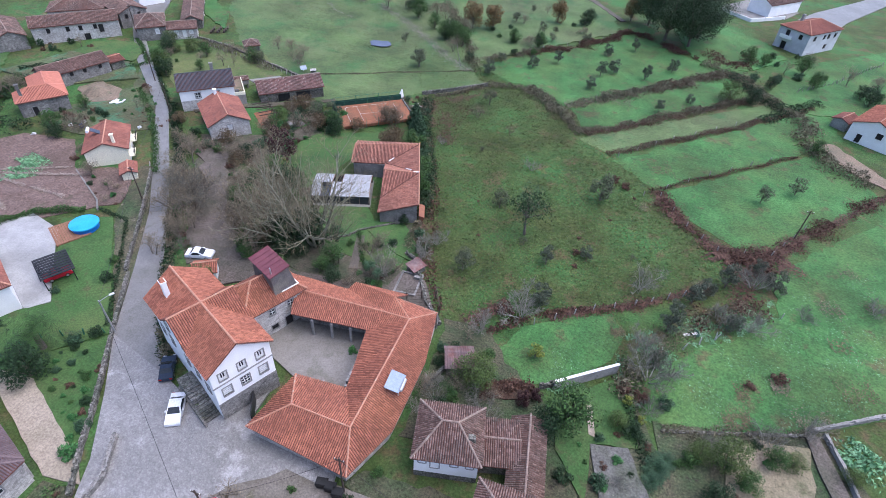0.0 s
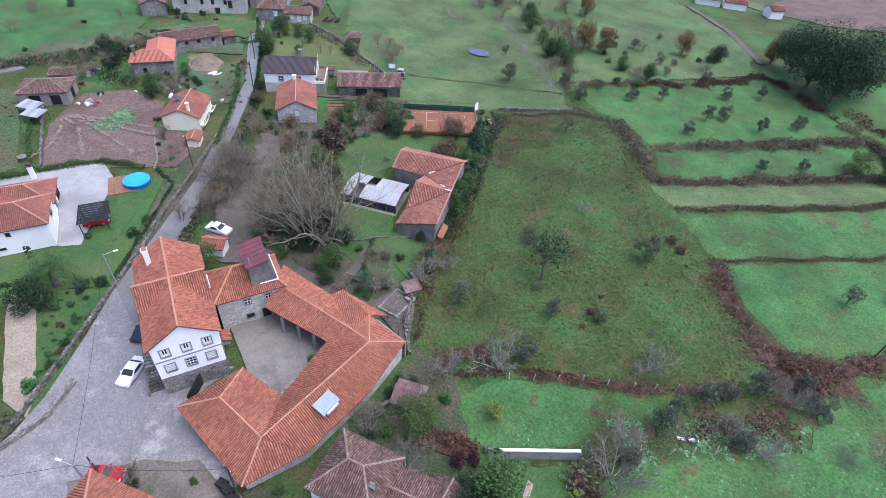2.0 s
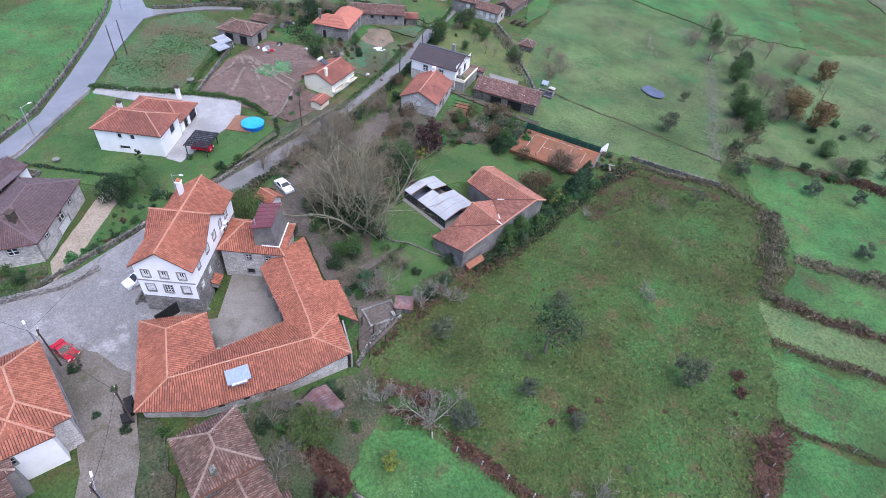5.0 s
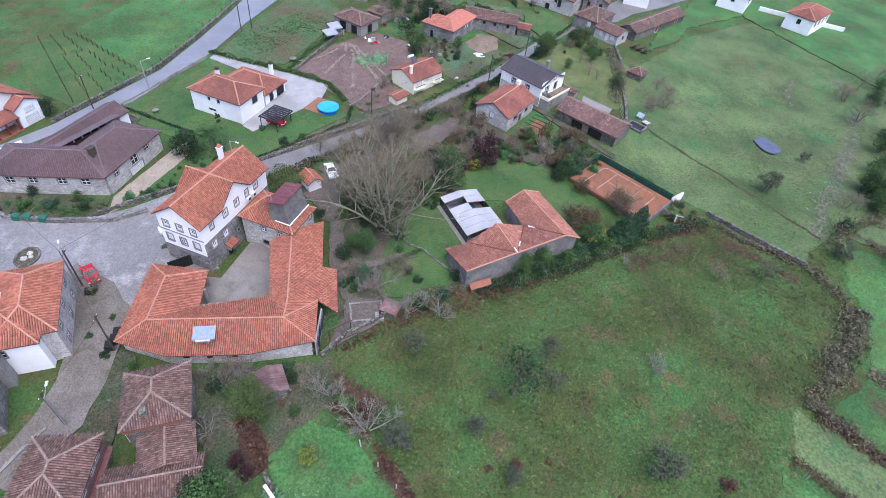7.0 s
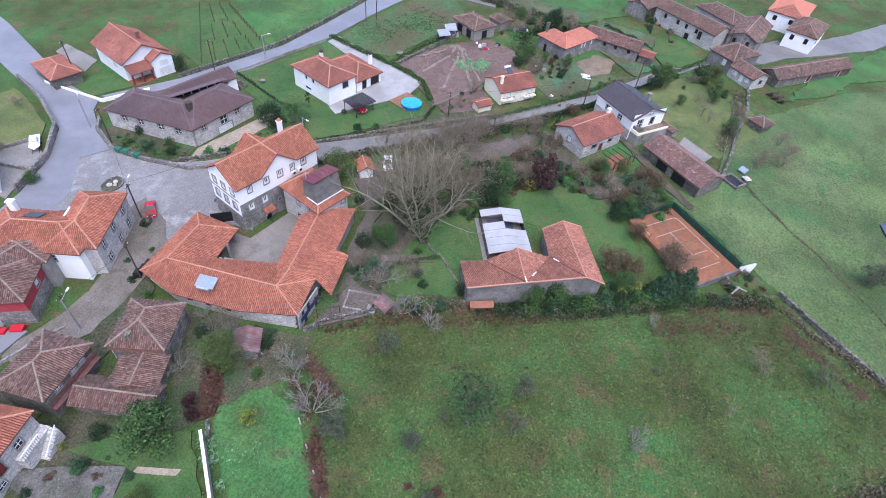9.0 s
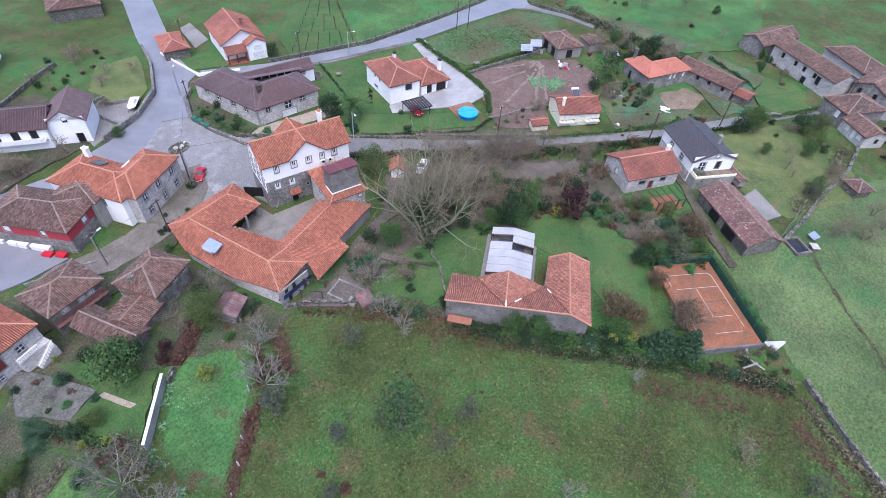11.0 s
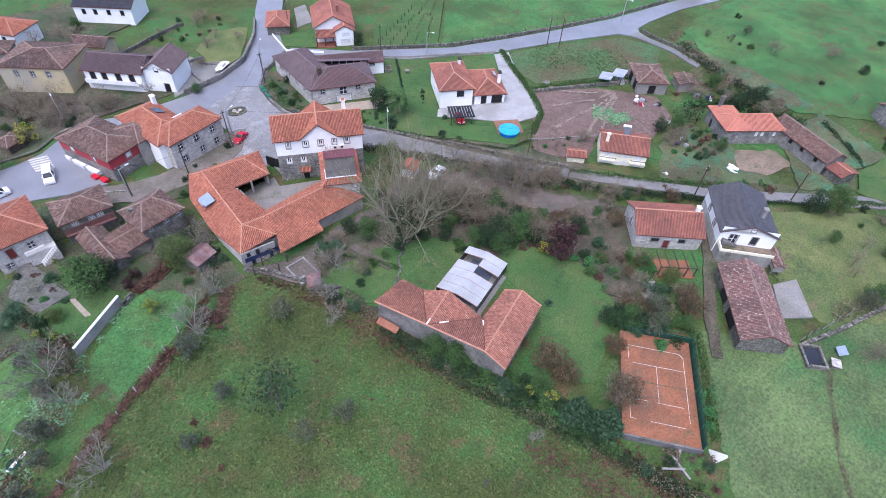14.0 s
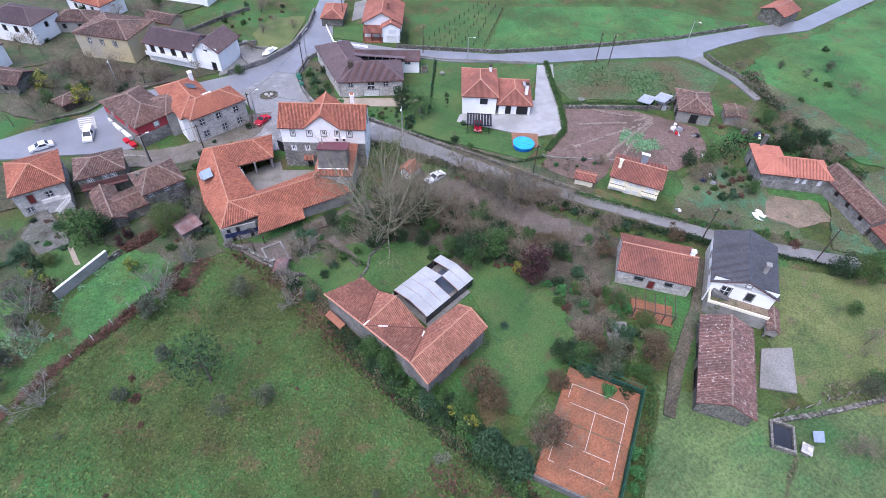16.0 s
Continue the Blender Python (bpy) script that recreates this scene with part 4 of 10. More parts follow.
sheet("garden_ground", [(-16.4, 23.4), (-5, 22.8), (1.6, 18), (10, 13), (20, 10), (22, 24), (12, 26), (4, 24), (-4, 26.6), (-15.2, 26)], "garden", 0.075, "bare trodden ground by the cottages", "earth", 0.5)
sheet("track", [(-40.5, 48.6), (-50.2, 45.5), (-56, 47.5), (-59.5, 53.2), (-64.6, 59.8), (-70.4, 69.5), (-74.5, 75.5), (-71, 78.4), (-66, 72.6), (-60, 63), (-54, 55.6), (-48, 52)], "track", 0.09, "leaf-strewn brown dirt track", "track", 0.9)
sheet("verge", [(-37, 24.4), (-36.6, 27.4), (-33.4, 31.2), (-30.6, 33.4), (-30.6, 27.2), (-18, 24.8), (-17.4, 22.6), (-30, 23.6)], "cobble", 0.105, "worn setts up to the manor front wall", "road", 0.0, 4.0)
sheet("courtyard", [(-28.6, 34), (-43, 40), (-36, 47), (-21, 44), (-20.8, 32.5), (-26, 31), (-29, 31)], "yard_stone", 0.1, "worn grey stone courtyard", "courtyard")
sheet("patio", [(-58.2, 87.2), (-59.4, 86.6), (-61.2, 88.2), (-61.6, 90.2), (-60.2, 91.6), (-58.6, 91), (-57.4, 89.2)], "leafmould", 0.1, "rounded brown-grey patio", "patio", 0.2)
sheet("patio", [(-61.2, 93.4), (-61.9, 91.9), (-64.2, 91.2), (-65.6, 92.2), (-64.4, 93.8), (-62.6, 94.4)], "concrete", 0.1, "small rounded grey patio", "patio", 0.2)
sheet("pad", [(-80.2, 104.9), (-84.4, 106.8), (-78.9, 112.2), (-74.9, 109.2)], "concrete", 0.1, "square grey concrete pad", "pad")
sheet("path", ribbon([(-86.6, 88.4), (-78.6, 95.2), (-67.2, 102.6), (-61.2, 107.4)], [(-85.0, 87.4), (-77, 94), (-65.8, 101.2), (-60.2, 106.2)]), "leafmould", 0.08, "worn muddy path beside the barn", "path", 0.3)
sheet("track", ribbon([(-52.6, 44.2), (-47.9, 44.6), (-42.5, 49), (-38, 49.6), (-31.1, 49.7), (-24, 52)], [(-55.4, 51.8), (-48.4, 49.4), (-42.8, 52.4), (-38.6, 51.6), (-29.0, 52.8), (-23, 54.4)]), "track", 0.1, "trodden dirt path behind the barn", "path", 0.3)
sheet("red_bed", [(-5.6, 39.6), (-6.2, 41.6), (-3.6, 43.2), (0.4, 44.2), (1.6, 42.6), (-2.4, 40.6)], "redbed", 0.1, "bed of dead red-brown ferns", "bed", 0.2)
sheet("field", [(-143, 45), (-137, 60), (-136, 82), (-150, 98), (-190, 96), (-240, 66), (-225, 28), (-186, 37.5), (-160, 39)], "lush", 0.05, "green sloping field beyond the farmyard", "field", 0.6)
sheet("field", [(-141, 47), (-137, 60), (-136, 80), (-142, 84), (-146, 66), (-144.6, 52)], "strip", 0.07, "dead brown edge of the far field", "field", 0.6)
sheet("garden_ground", [(40, -14), (20, -30), (8, -30), (-14, -44), (-30, -50), (-36, -70), (30, -76), (60, -40)], "garden", 0.045, "gardens among the village houses", "garden", 0.4)
sheet("field", [(-72, 213), (-60.5, 191), (-48, 170), (-36.8, 145), (-20, 166), (0, 190), (-6, 214), (-34, 240), (-60, 262)], "pasture", 0.04, "wide green grass field with rough patches", "field", 0.8)
sheet("field", [(-60, 262), (-30, 262), (4, 262), (40, 300), (20, 360), (-60, 380), (-120, 300)], "strip", 0.04, "rough dry brownish winter field", "field", 0.8)
sheet("ploughed_field", [(-12, 268), (10, 262), (60, 290), (60, 340), (0, 330)], "soil", 0.07, "bare brown ploughed field", "field", 0.5)
sheet("track", ribbon([(-36, 243), (-17, 226), (-1, 202)], [(-34.4, 244.4), (-15.4, 227.4), (0.6, 203)]), "track", 0.1, "muddy field track", "track", 0.3)
sheet("park_ground", [(18, -8), (12, -3.2), (4, -3.4), (-1, -7), (-10, -9), (-18, -9.4), (-8, -20), (4, -29), (19, -28), (24, -16)], "leafmould", 0.09, "trodden brown park ground", "park", 0.2)
sheet("bare_patch", [(23.8, 42.7), (28.4, 46.1), (34.2, 47), (33.6, 40.6), (30, 36), (24.2, 37)], "drysand", 0.1, "bare sandy garden patch", "earth", 0.3)
sheet("lawn", [(8.8, 30.6), (4.8, 36.0), (3.0, 42.8), (10.4, 48.6), (13.4, 45.6), (14.2, 39.6), (8.6, 38.2)], "lawn", 0.08, "rough green cottage lawn", "lawn", 0.25)
sheet("vegetable_plot", [(8.6, 38.2), (13.0, 39.2), (16.0, 33.2), (13.0, 26.6), (11.6, 28.4)], "stubble", 0.1, "grey vegetable plot with pale stubble", "plot", 0.15)
sheet("path", [(8.3, 39.4), (9.1, 39.2), (8.1, 44.0), (7.3, 44.2)], "gravel", 0.12, "pale worn garden path", "path", 0.1)
sheet("field", [(-140, 178), (-93, 194), (-76, 216), (-110, 250), (-200, 240), (-190, 190)], "lush", 0.05, "bright green field beyond the pasture", "field", 0.8)
sheet("track", ribbon([(-141, 33.6), (-139.8, 38), (-139.6, 46), (-137, 56)], [(-137.2, 33.4), (-137.4, 38), (-137.4, 46), (-135, 56)]), "lane", 0.1, "narrow walled field lane", "lane")
sheet("road", [(-52, -12.2), (-47.6, -7.8), (-42.2, -0.4), (-37.6, -4.0)], "asphalt", 0.1, "asphalt apron at the street corner", "road")

sheet("field", [(-110, 133), (-122.5, 141), (-144, 160), (-154, 168.6), (-156, 184), (-141.2, 180), (-127, 152.6), (-118, 146)], "lush", 0.052, "bright green field behind the long barn", "field", 0.5)
sheet("road", [(-127.6, 120), (-133.2, 127), (-140.4, 134), (-150, 147), (-161.4, 161), (-189, 189), (-191, 197), (-164.6, 176.4), (-153.6, 167), (-142.6, 150), (-135.4, 137.6), (-129.4, 131)], "lane", 0.09, "wet grey hamlet road", "road", 0.2)
sheet("lawn", [(-134.4, 102.6), (-134.6, 110), (-125.4, 114), (-118.1, 110.6), (-116.6, 103.7), (-123.9, 100.8)], "lawn", 0.07, "bright green farmhouse garden", "lawn", 0.4)
sheet("lawn", [(-140, 86), (-134, 103), (-124, 100.6), (-116.6, 103), (-108, 96), (-113, 92), (-124, 84)], "strip", 0.062, "rough patchy grass behind the farmhouse", "lawn", 0.5)

# ---- the manor ----
manor = thing("manor_house", "three-storey white manor with a cross-gabled orange tile roof", "house", -38.7, 32.7, -26.6, 1.0, "village houses")
wins = []
for u in (-2.3, 0.0, 2.3):
    wins += [("E", u, 7.6, 0.95, 1.25, "leaves"), ("E", u, 4.9, 1.05, 1.35, "grid" if u == 0 else "shut")]
for u in (-5.6, -2.5, 0.2, 2.7, 5.0):
    wins.append(("N", u, 7.7, 0.75 if u in (2.7, -5.6) else 0.95, 1.25, "leaves"))
wins += [("N", -5.9, 4.3, 1.0, 1.3, "leaves"), ("N", -3.3, 4.3, 1.0, 1.3, "leaves"), ("N", -0.6, 2.8, 0.5, 0.5, "pane")]
for u in (-6, -3.4, 0.8, 3.4, 6):
    wins += [("S", u, 7.6, 0.95, 1.25, "leaves"), ("S", u, 4.9, 1.0, 1.3, "sash")]
wins += [("N", -3.2, 0.95, 1.1, 1.9, "dark"), ("W", -1.7, 7.6, 0.95, 1.25, "leaves"), ("W", 1.7, 7.6, 0.95, 1.25, "leaves")]
block(manor, None, 15.7, 7.4, 9.1, "cross", 2.7, 0.42, "white", "tile", "ridge", wins, skirt=("granite", 5.6, "N"))
# granite facing under the street gable
gr2 = MB().box(7.85, -3.74, -0.5, 7.91, 3.74, 3.3)
part("stone_band", MB().box(7.85, -3.8, 6.25, 7.93, 3.8, 6.42), "surround", manor)
part("stone_facing", gr2, "granite", manor)
chim = MB().box(-5.6, -2.3, 10.3, -4.9, -1.7, 12.6).box(-5.68, -2.38, 12.6, -4.82, -1.62, 12.75)
ch_ = part("chimney", chim, "white", manor)
part("chimney_cap", MB().box(-5.6, -2.3, 12.75, -4.9, -1.7, 13.15, 0.18), "tile", ch_)
# stone stair on the street side
st = MB()
for i in range(12):
    st.box(2.2 + i * 0.42, -5.6, -0.5, 2.2 + (i + 1) * 0.42 + 0.03, -3.72, 2.2 - i * 0.18)
part("stair", st, "stone", manor)
part("landing", MB().box(0.2, -5.6, -0.5, 2.2, -3.72, 2.3), "stone", manor)
part("stair_wall", MB().box(0.2, -5.85, -0.5, 7.4, -5.6, 0.9), "stone", manor)
# little tiled canopy over the courtyard door
cp = thing("door_canopy", "small orange-tiled canopy over a courtyard door", "canopy", -38.7, 32.7, -26.6, 1.0)
roof_on(cp, Matrix(), [[(2.2, 4.9, 2.3), (4.2, 4.9, 2.3), (4.2, 3.78, 2.75), (2.2, 3.78, 2.75)]], [], "tile", "ridge", 0.25, 0.35)
for x in (2.4, 4.0):
    part("bracket", MB().box(x, 3.78, 1.6, x + 0.1, 4.7, 2.2, 0.02), "surround", cp)
for x in (-3.0, -4.3):
    ac = thing("air_conditioner", "white air-conditioning unit on the wall", "air conditioner", -38.7, 32.7, -26.6, 1.0, "air conditioners")
    part("casing", MB().box(x, 3.78, 6.4, x + 0.85, 4.15, 7.0), "plastic_white", ac)
    part("fan_grille", MB(Matrix.Translation((x + 0.35, 4.16, 6.7)) @ Matrix.Rotation(radians(90), 4, "X")).lathe([(0.24, -0.02), (0.24, 0.02)], 14), "black", ac)

# ---- annex with the slate-hung tower ----
annex = thing("annex", "two-storey annex with orange tiles and a slate-hung tower", "house", -37.3, 41.6, 63.4, 1.0, "village houses")
block(annex, Matrix.Translation((0.1, 0.25, 0)), 8.8, 6.1, 5.7, "hip", 2.6, 0.4, "granite_lt", "tile", "ridge", [("S", 2.2, 4.2, 0.8, 1.0, "sash"), ("S", -0.6, 4.2, 0.8, 1.0, "sash"), ("S", 1.6, 1.1, 1.1, 1.9, "dark"), ("S", -0.6, 1.4, 1.0, 0.8, "dark"), ("E", 2.2, 4.5, 0.7, 0.7, "shut"), ("N", 1, 3.8, 0.9, 1.1, "sash")], low=-0.6)
tw = MB()
A_ = [(4.0, -2.35, 6.0), (4.0, 2.85, 6.0), (0.6, 2.85, 6.0), (0.6, -2.35, 6.0)]
B_ = [(3.05, -2.1, 10.0), (3.05, 2.75, 10.0), (0.6, 2.75, 9.5), (0.6, -2.1, 9.5)]
tw.add(A_ + B_, [(0, 1, 5, 4), (1, 2, 6, 5), (2, 3, 7, 6), (3, 0, 4, 7), (4, 5, 6, 7)])
tower = part("slate_tower", tw, "slate", annex)
for i in range(16):
    k0, k1 = i / 16, (i + 0.93) / 16
    x0, x1 = 4.06 - 0.95 * k0, 4.02 - 0.95 * k1
    z0, z1 = 6.0 + 3.95 * k0, 6.0 + 3.95 * k1
    ya, yb = -2.39 + 0.25 * k0, 2.89 - 0.1 * k0
    part("slate_course", MB().add([(x0, ya, z0), (x0, yb, z0), (x1, yb, z1), (x1, ya, z1), (x0 - 0.06, ya, z0), (x0 - 0.06, yb, z0), (x1 - 0.06, yb, z1), (x1 - 0.06, ya, z1)], [(0, 1, 2, 3), (4, 5, 1, 0), (1, 5, 6, 2), (4, 0, 3, 7), (3, 2, 6, 7)]), "slate", tower)
fl_ = MB().box(4.0, -2.5, 6.42, 4.14, 3.0, 6.56).box(1.6, -2.5, 6.42, 4.0, -2.38, 6.56)
part("flashing", fl_, "whitewood", annex)
tr_ = part("tower_roof", MB().slab([(0.3, -2.35, 9.55), (3.35, -2.35, 10.15), (3.35, 3.1, 10.15), (0.3, 3.1, 9.55)], 0.14), "maroon", annex)
for k in range(7):
    y0 = -2.3 + k * 0.88
    part("seam", MB().slab([(0.32, y0, 9.6), (3.33, y0, 10.2), (3.33, y0 + 0.06, 10.2), (0.32, y0 + 0.06, 9.6)], 0.05), "maroon", tr_)
part("flue", MB().tube((0.9, -1.7, 9.6), (0.9, -1.7, 10.7), 0.1, 0.1, 8), "steel", annex)

# ---- courtyard wings ----
barn_u = thing("courtyard_barn", "U-shaped farm range with orange clay tiles round the courtyard", "farm building", -19.0, 36.0, 0.0, 1.0, "village houses")
off = Matrix.Translation((19.0, -36.0, -1.0))
w1, wb, wc, w4 = (-16.1, 23.6, 3.3), (-13.6, 30.4, 3.3), (-13.35, 40.5, 3.6), (-14.6, 48.8, 4.2)
w2, w3, hN, hW = (-29.3, 24.9, 3.7), (-27.6, 33.0, 4.0), (-25.1, 28.2, 5.7), (-17.5, 27.8, 5.9)
ic1, ic2 = (-20.75, 33.2, 4.3), (-22.3, 42.2, 4.5)
hS, hT = (-17.2, 44.7, 6.1), (-20.9, 48.8, 4.9)
rS, rN = (-20.3, 44.9, 5.9), (-34.0, 44.3, 6.0)
oN, oM, sM, sS, iN = (-38.2, 48.6, 3.9), (-28.4, 48.9, 3.6), (-28.2, 51.0, 3.2), (-20.0, 51.4, 3.2), (-33.0, 41.0, 4.6)
planes = [[w2, w1, hW, hN], [w3, w2, hN], [ic1, w3, hN, hW], [w1, wb, hW], [wb, wc, hS, hW], [wc, w4, hS], [ic2, ic1, hW, hS], [w4, hT, hS], [rS, hT, hS], [ic2, rS, hS],
          [iN, ic2, rS, rN], [hT, oM, rN, rS], [oM, oN, rN], [sS, sM, oM, hT]]
roof_on(barn_u, off, planes, [(w2, hN), (w3, hN), (hN, hW), (w1, hW), (hW, hS), (w4, hS), (hS, hT), (rS, rN), (rS, hS)], "tile", "ridge", 0.27, 0.42)
bw = MB(off)
def run_wall(mb, pts, h0, h1, thick=0.5):
    for (a, b) in zip(pts, pts[1:]):
        d = Vector((b[0] - a[0], b[1] - a[1])).normalized()
        n = Vector((-d.y, d.x)) * thick
        q = [(a[0], a[1]), (b[0], b[1]), (b[0] + n.x, b[1] + n.y), (a[0] + n.x, a[1] + n.y)]
        mb.prism(q, h0, h1)
run_wall(bw, [(-28.8, 25.4), (-16.5, 24.2), (-14.1, 30.5), (-13.85, 40.4), (-14.7, 48.3)], 0.5, 3.4, 0.5)
part("wall", bw, "granite_lt", barn_u)
bw2 = MB(off)
run_wall(bw2, [(-14.9, 48.3), (-20.8, 48.4), (-28.3, 48.5), (-37.8, 48.3), (-37.6, 45.5)], 0.5, 3.7, 0.4)
part("wall", bw2, "greyrender", barn_u)
bw3 = MB(off)
run_wall(bw3, [(-21.6, 44.5), (-33.0, 43.2)], 0.5, 4.4, 0.3)
part("inner_wall", bw3, "granite", barn_u)
bw4, bw5 = MB(off), MB(off)
run_wall(bw4, [(-21.4, 34.2), (-21.8, 42.0)], 0.5, 4.2, -0.3)
part("inner_wall", bw4, "granite", barn_u)
run_wall(bw5, [(-27.3, 32.2), (-28.6, 25.6)], 0.5, 3.5, 0.4)
part("inner_wall", bw5, "granite", barn_u)
for x, y in ((-24.6, 42.0), (-27.3, 41.7), (-30, 41.3), (-27.2, 32.6), (-23.9, 33.2), (-21.1, 33.6)):
    part("post", MB(off).box(x - 0.15, y - 0.15, 0.8, x + 0.15, y + 0.15, 4.2), "surround", barn_u)
for x, y, a in ((-13.95, 35.5, -90), (-13.9, 38.6, -90), (-14.0, 32.6, -91), (-20, 24.62, 174), (-24, 25.0, 175)):
    part("vent_opening", MB(off @ pose(x, y, 2.6, 0, 0, a)).box(-0.35, -0.08, -0.25, 0.35, 0.1, 0.25), "black", barn_u)
sol = thing("solar_water_heater", "pale blue solar water heater on the barn roof", "solar panel", -15.3, 35.2, 0, 5.4)
part("panel", MB(pose(0, 0, 0.35, 0, 12, 2)).box(-0.9, -1.35, 0, 1.0, 1.35, 0.1), "solar", sol)
part("tank", MB(pose(1.05, 0, 0.15, 90, 0, 2)).lathe([(0.2, -0.9), (0.24, -0.85), (0.24, 0.85), (0.2, 0.9)], 12), "steel", sol, smooth=False)
for y in (-1, 0.4):
    part("support", MB().box(-0.85, y, -0.6, -0.75, y + 0.1, 0.55), "steel", sol)
    part("support", MB().box(0.8, y, -0.75, 0.9, y + 0.1, 0.2), "steel", sol)
tarp = thing("tarpaulin_door", "dark blue tarpaulin hung along the barn's end gallery", "tarpaulin", -17.6, 49.3, 175, 1.0)
tm = MB()
for i in range(14):
    x = -2.7 + i * 0.4
    tm.add([(x, 0.06 * (i % 2), 1.1), (x + 0.4, 0.06 * ((i + 1) % 2), 1.1), (x + 0.4, 0.06 * ((i + 1) % 2), 2.0), (x, 0.06 * (i % 2), 2.0), (x, 0.06 * (i % 2) + 0.02, 1.1), (x + 0.4, 0.06 * ((i + 1) % 2) + 0.02, 1.1), (x + 0.4, 0.06 * ((i + 1) % 2) + 0.02, 2.0), (x, 0.06 * (i % 2) + 0.02, 2.0)], [(0, 1, 2, 3), (7, 6, 5, 4)])
part("sheet", tm, "bluesheet", tarp)

end = off @ pose(-17.3, 48.95, 0, 0, 0, 175)
part("end_wall", MB(end).box(-2.8, -0.2, 0.8, 2.8, 0.0, 4.2), "greyrender", barn_u)
for x0, z0, z1 in ((-1.9, 3.1, 3.9), (-0.4, 2.6, 4.0), (1.6, 1.2, 2.3), (-1.4, 1.0, 2.2)):
    part("dark_opening", MB(end).box(x0, -0.03 - 0.2, z0, x0 + 0.6, 0.03, z1), "black", barn_u)
part("gallery_floor", MB(end).box(-2.8, 0.0, 2.0, 2.8, 0.5, 2.12), "darkwood", barn_u)

# ---- low house with the glazed pool hall ----
lh = thing("low_house", "low L-shaped house with orange tiles and streaked grey back wall", "house", -33.0, 77.0, 104.5, 1.0, "village houses")
lo = rel(lh, 0, 0, 0)
lo.translation.z = -1.0
A0, B0, C0, D0, E0, G0 = (-25.5, 70.2, 5.3), (-32.3, 67.9, 3.3), (-33.4, 71.6, 3.5), (-28.6, 78.5, 6.0), (-34.6, 76.1, 6.7), (-36.7, 81.6, 4.2)
H0, I0, J0, K0, L0 = (-31.8, 87.0, 6.6), (-43.0, 79.7, 4.1), (-43.4, 82.6, 6.4), (-44.4, 85.8, 5.2), (-32.9, 90.1, 5.0)
roof_on(lh, lo, [[A0, B0, C0, D0], [C0, E0, D0], [E0, G0, D0], [D0, G0, H0], [G0, I0, J0, H0], [J0, K0, L0, H0]], [(D0, E0), (H0, J0)], "tile_low", "ridge", 0.27, 0.42)
for a, b in ((C0, D0), (G0, D0), (G0, H0)):
    va, vb = Vector(a) + Vector((0, 0, 0.12)), Vector(b) + Vector((0, 0, 0.12))
    part("valley", MB(lo).tube(va, vb, 0.1, 0.1, 5), "channel", lh)
for a, b in ((A0, D0), (D0, H0), (H0, L0), (J0, K0), (I0, J0)):
    part("verge", MB(lo).tube(Vector(a) + Vector((0, 0, 0.08)), Vector(b) + Vector((0, 0, 0.08)), 0.13, 0.13, 5), "ridge", lh)
for a, b, f in ((D0, E0, 0.0), (D0, G0, 0.22), (G0, H0, 0.1)):
    va, vb = Vector(a).lerp(Vector(b), f), Vector(a).lerp(Vector(b), f + 0.16)
    part("flashing", MB(lo).tube(va + Vector((0, 0, 0.2)), vb + Vector((0, 0, 0.2)), 0.12, 0.1, 5), "whitewood", lh)


def tall_wall(a, za, b, zb, material):
    a, b = Vector(a), Vector(b)
    n = Vector((-(b - a).y, (b - a).x)).normalized() * 0.25
    pts = [(q.x + o.x, q.y + o.y, z) for q, z1 in ((a, za), (b, zb)) for o in (Vector((0, 0)), n) for z in (0.4, z1)]
    part("wall", MB(lo).add(pts, [(0, 4, 5, 1), (2, 3, 7, 6), (1, 5, 7, 3), (0, 1, 3, 2), (4, 6, 7, 5)]), material, lh)


for a, za, b, zb in (((-25.9, 70.4), 5.05, (-28.9, 78.5), 5.8), ((-28.9, 78.5), 5.8, (-32.1, 86.8), 6.35), ((-32.1, 86.8), 6.35, (-33.2, 89.7), 4.9), ((-33.2, 89.7), 4.9, (-44.1, 85.6), 5.0), ((-44.1, 85.6), 5.0, (-43.2, 82.6), 6.15), ((-43.2, 82.6), 6.15, (-42.7, 80.0), 4.1), ((-42.7, 80.0), 4.1, (-36.8, 81.4), 4.0), ((-36.8, 81.4), 4.0, (-34.4, 76.3), 6.4), ((-34.4, 76.3), 6.4, (-33.2, 71.8), 3.4), ((-33.2, 71.8), 3.4, (-32.0, 68.2), 3.2), ((-32.0, 68.2), 3.2, (-25.9, 70.4), 5.0)):
    tall_wall(a, za, b, zb, "oldrender")
lt = thing("brick_lean_to", "low orange brick lean-to against the grey wall", "lean-to", -26.35, 72.7, 108.8)
part("brick_wall", MB().box(-1.7, -0.1, -0.3, 1.7, -0.8, 0.9), "brick", lt)
part("lean_to_roof", MB().slab([(-1.8, -1.0, 0.88), (1.8, -1.0, 0.88), (1.8, 0.0, 1.3), (-1.8, 0.0, 1.3)], 0.08), "brick", lt)
for x in (0.9, -2.6):
    part("drain_pipe", MB(rel(lh, -28.3 - 0.36 * x, 75.6 + 0.93 * x, 14.5)).tube((0, 0, 0), (0, 0, 4.0), 0.06, 0.06, 6), "whitewood", lh)
pool = thing("pool_hall", "white polycarbonate pool enclosure with sliding bays", "conservatory", -41.9, 73.7, 199.5, 0.6)
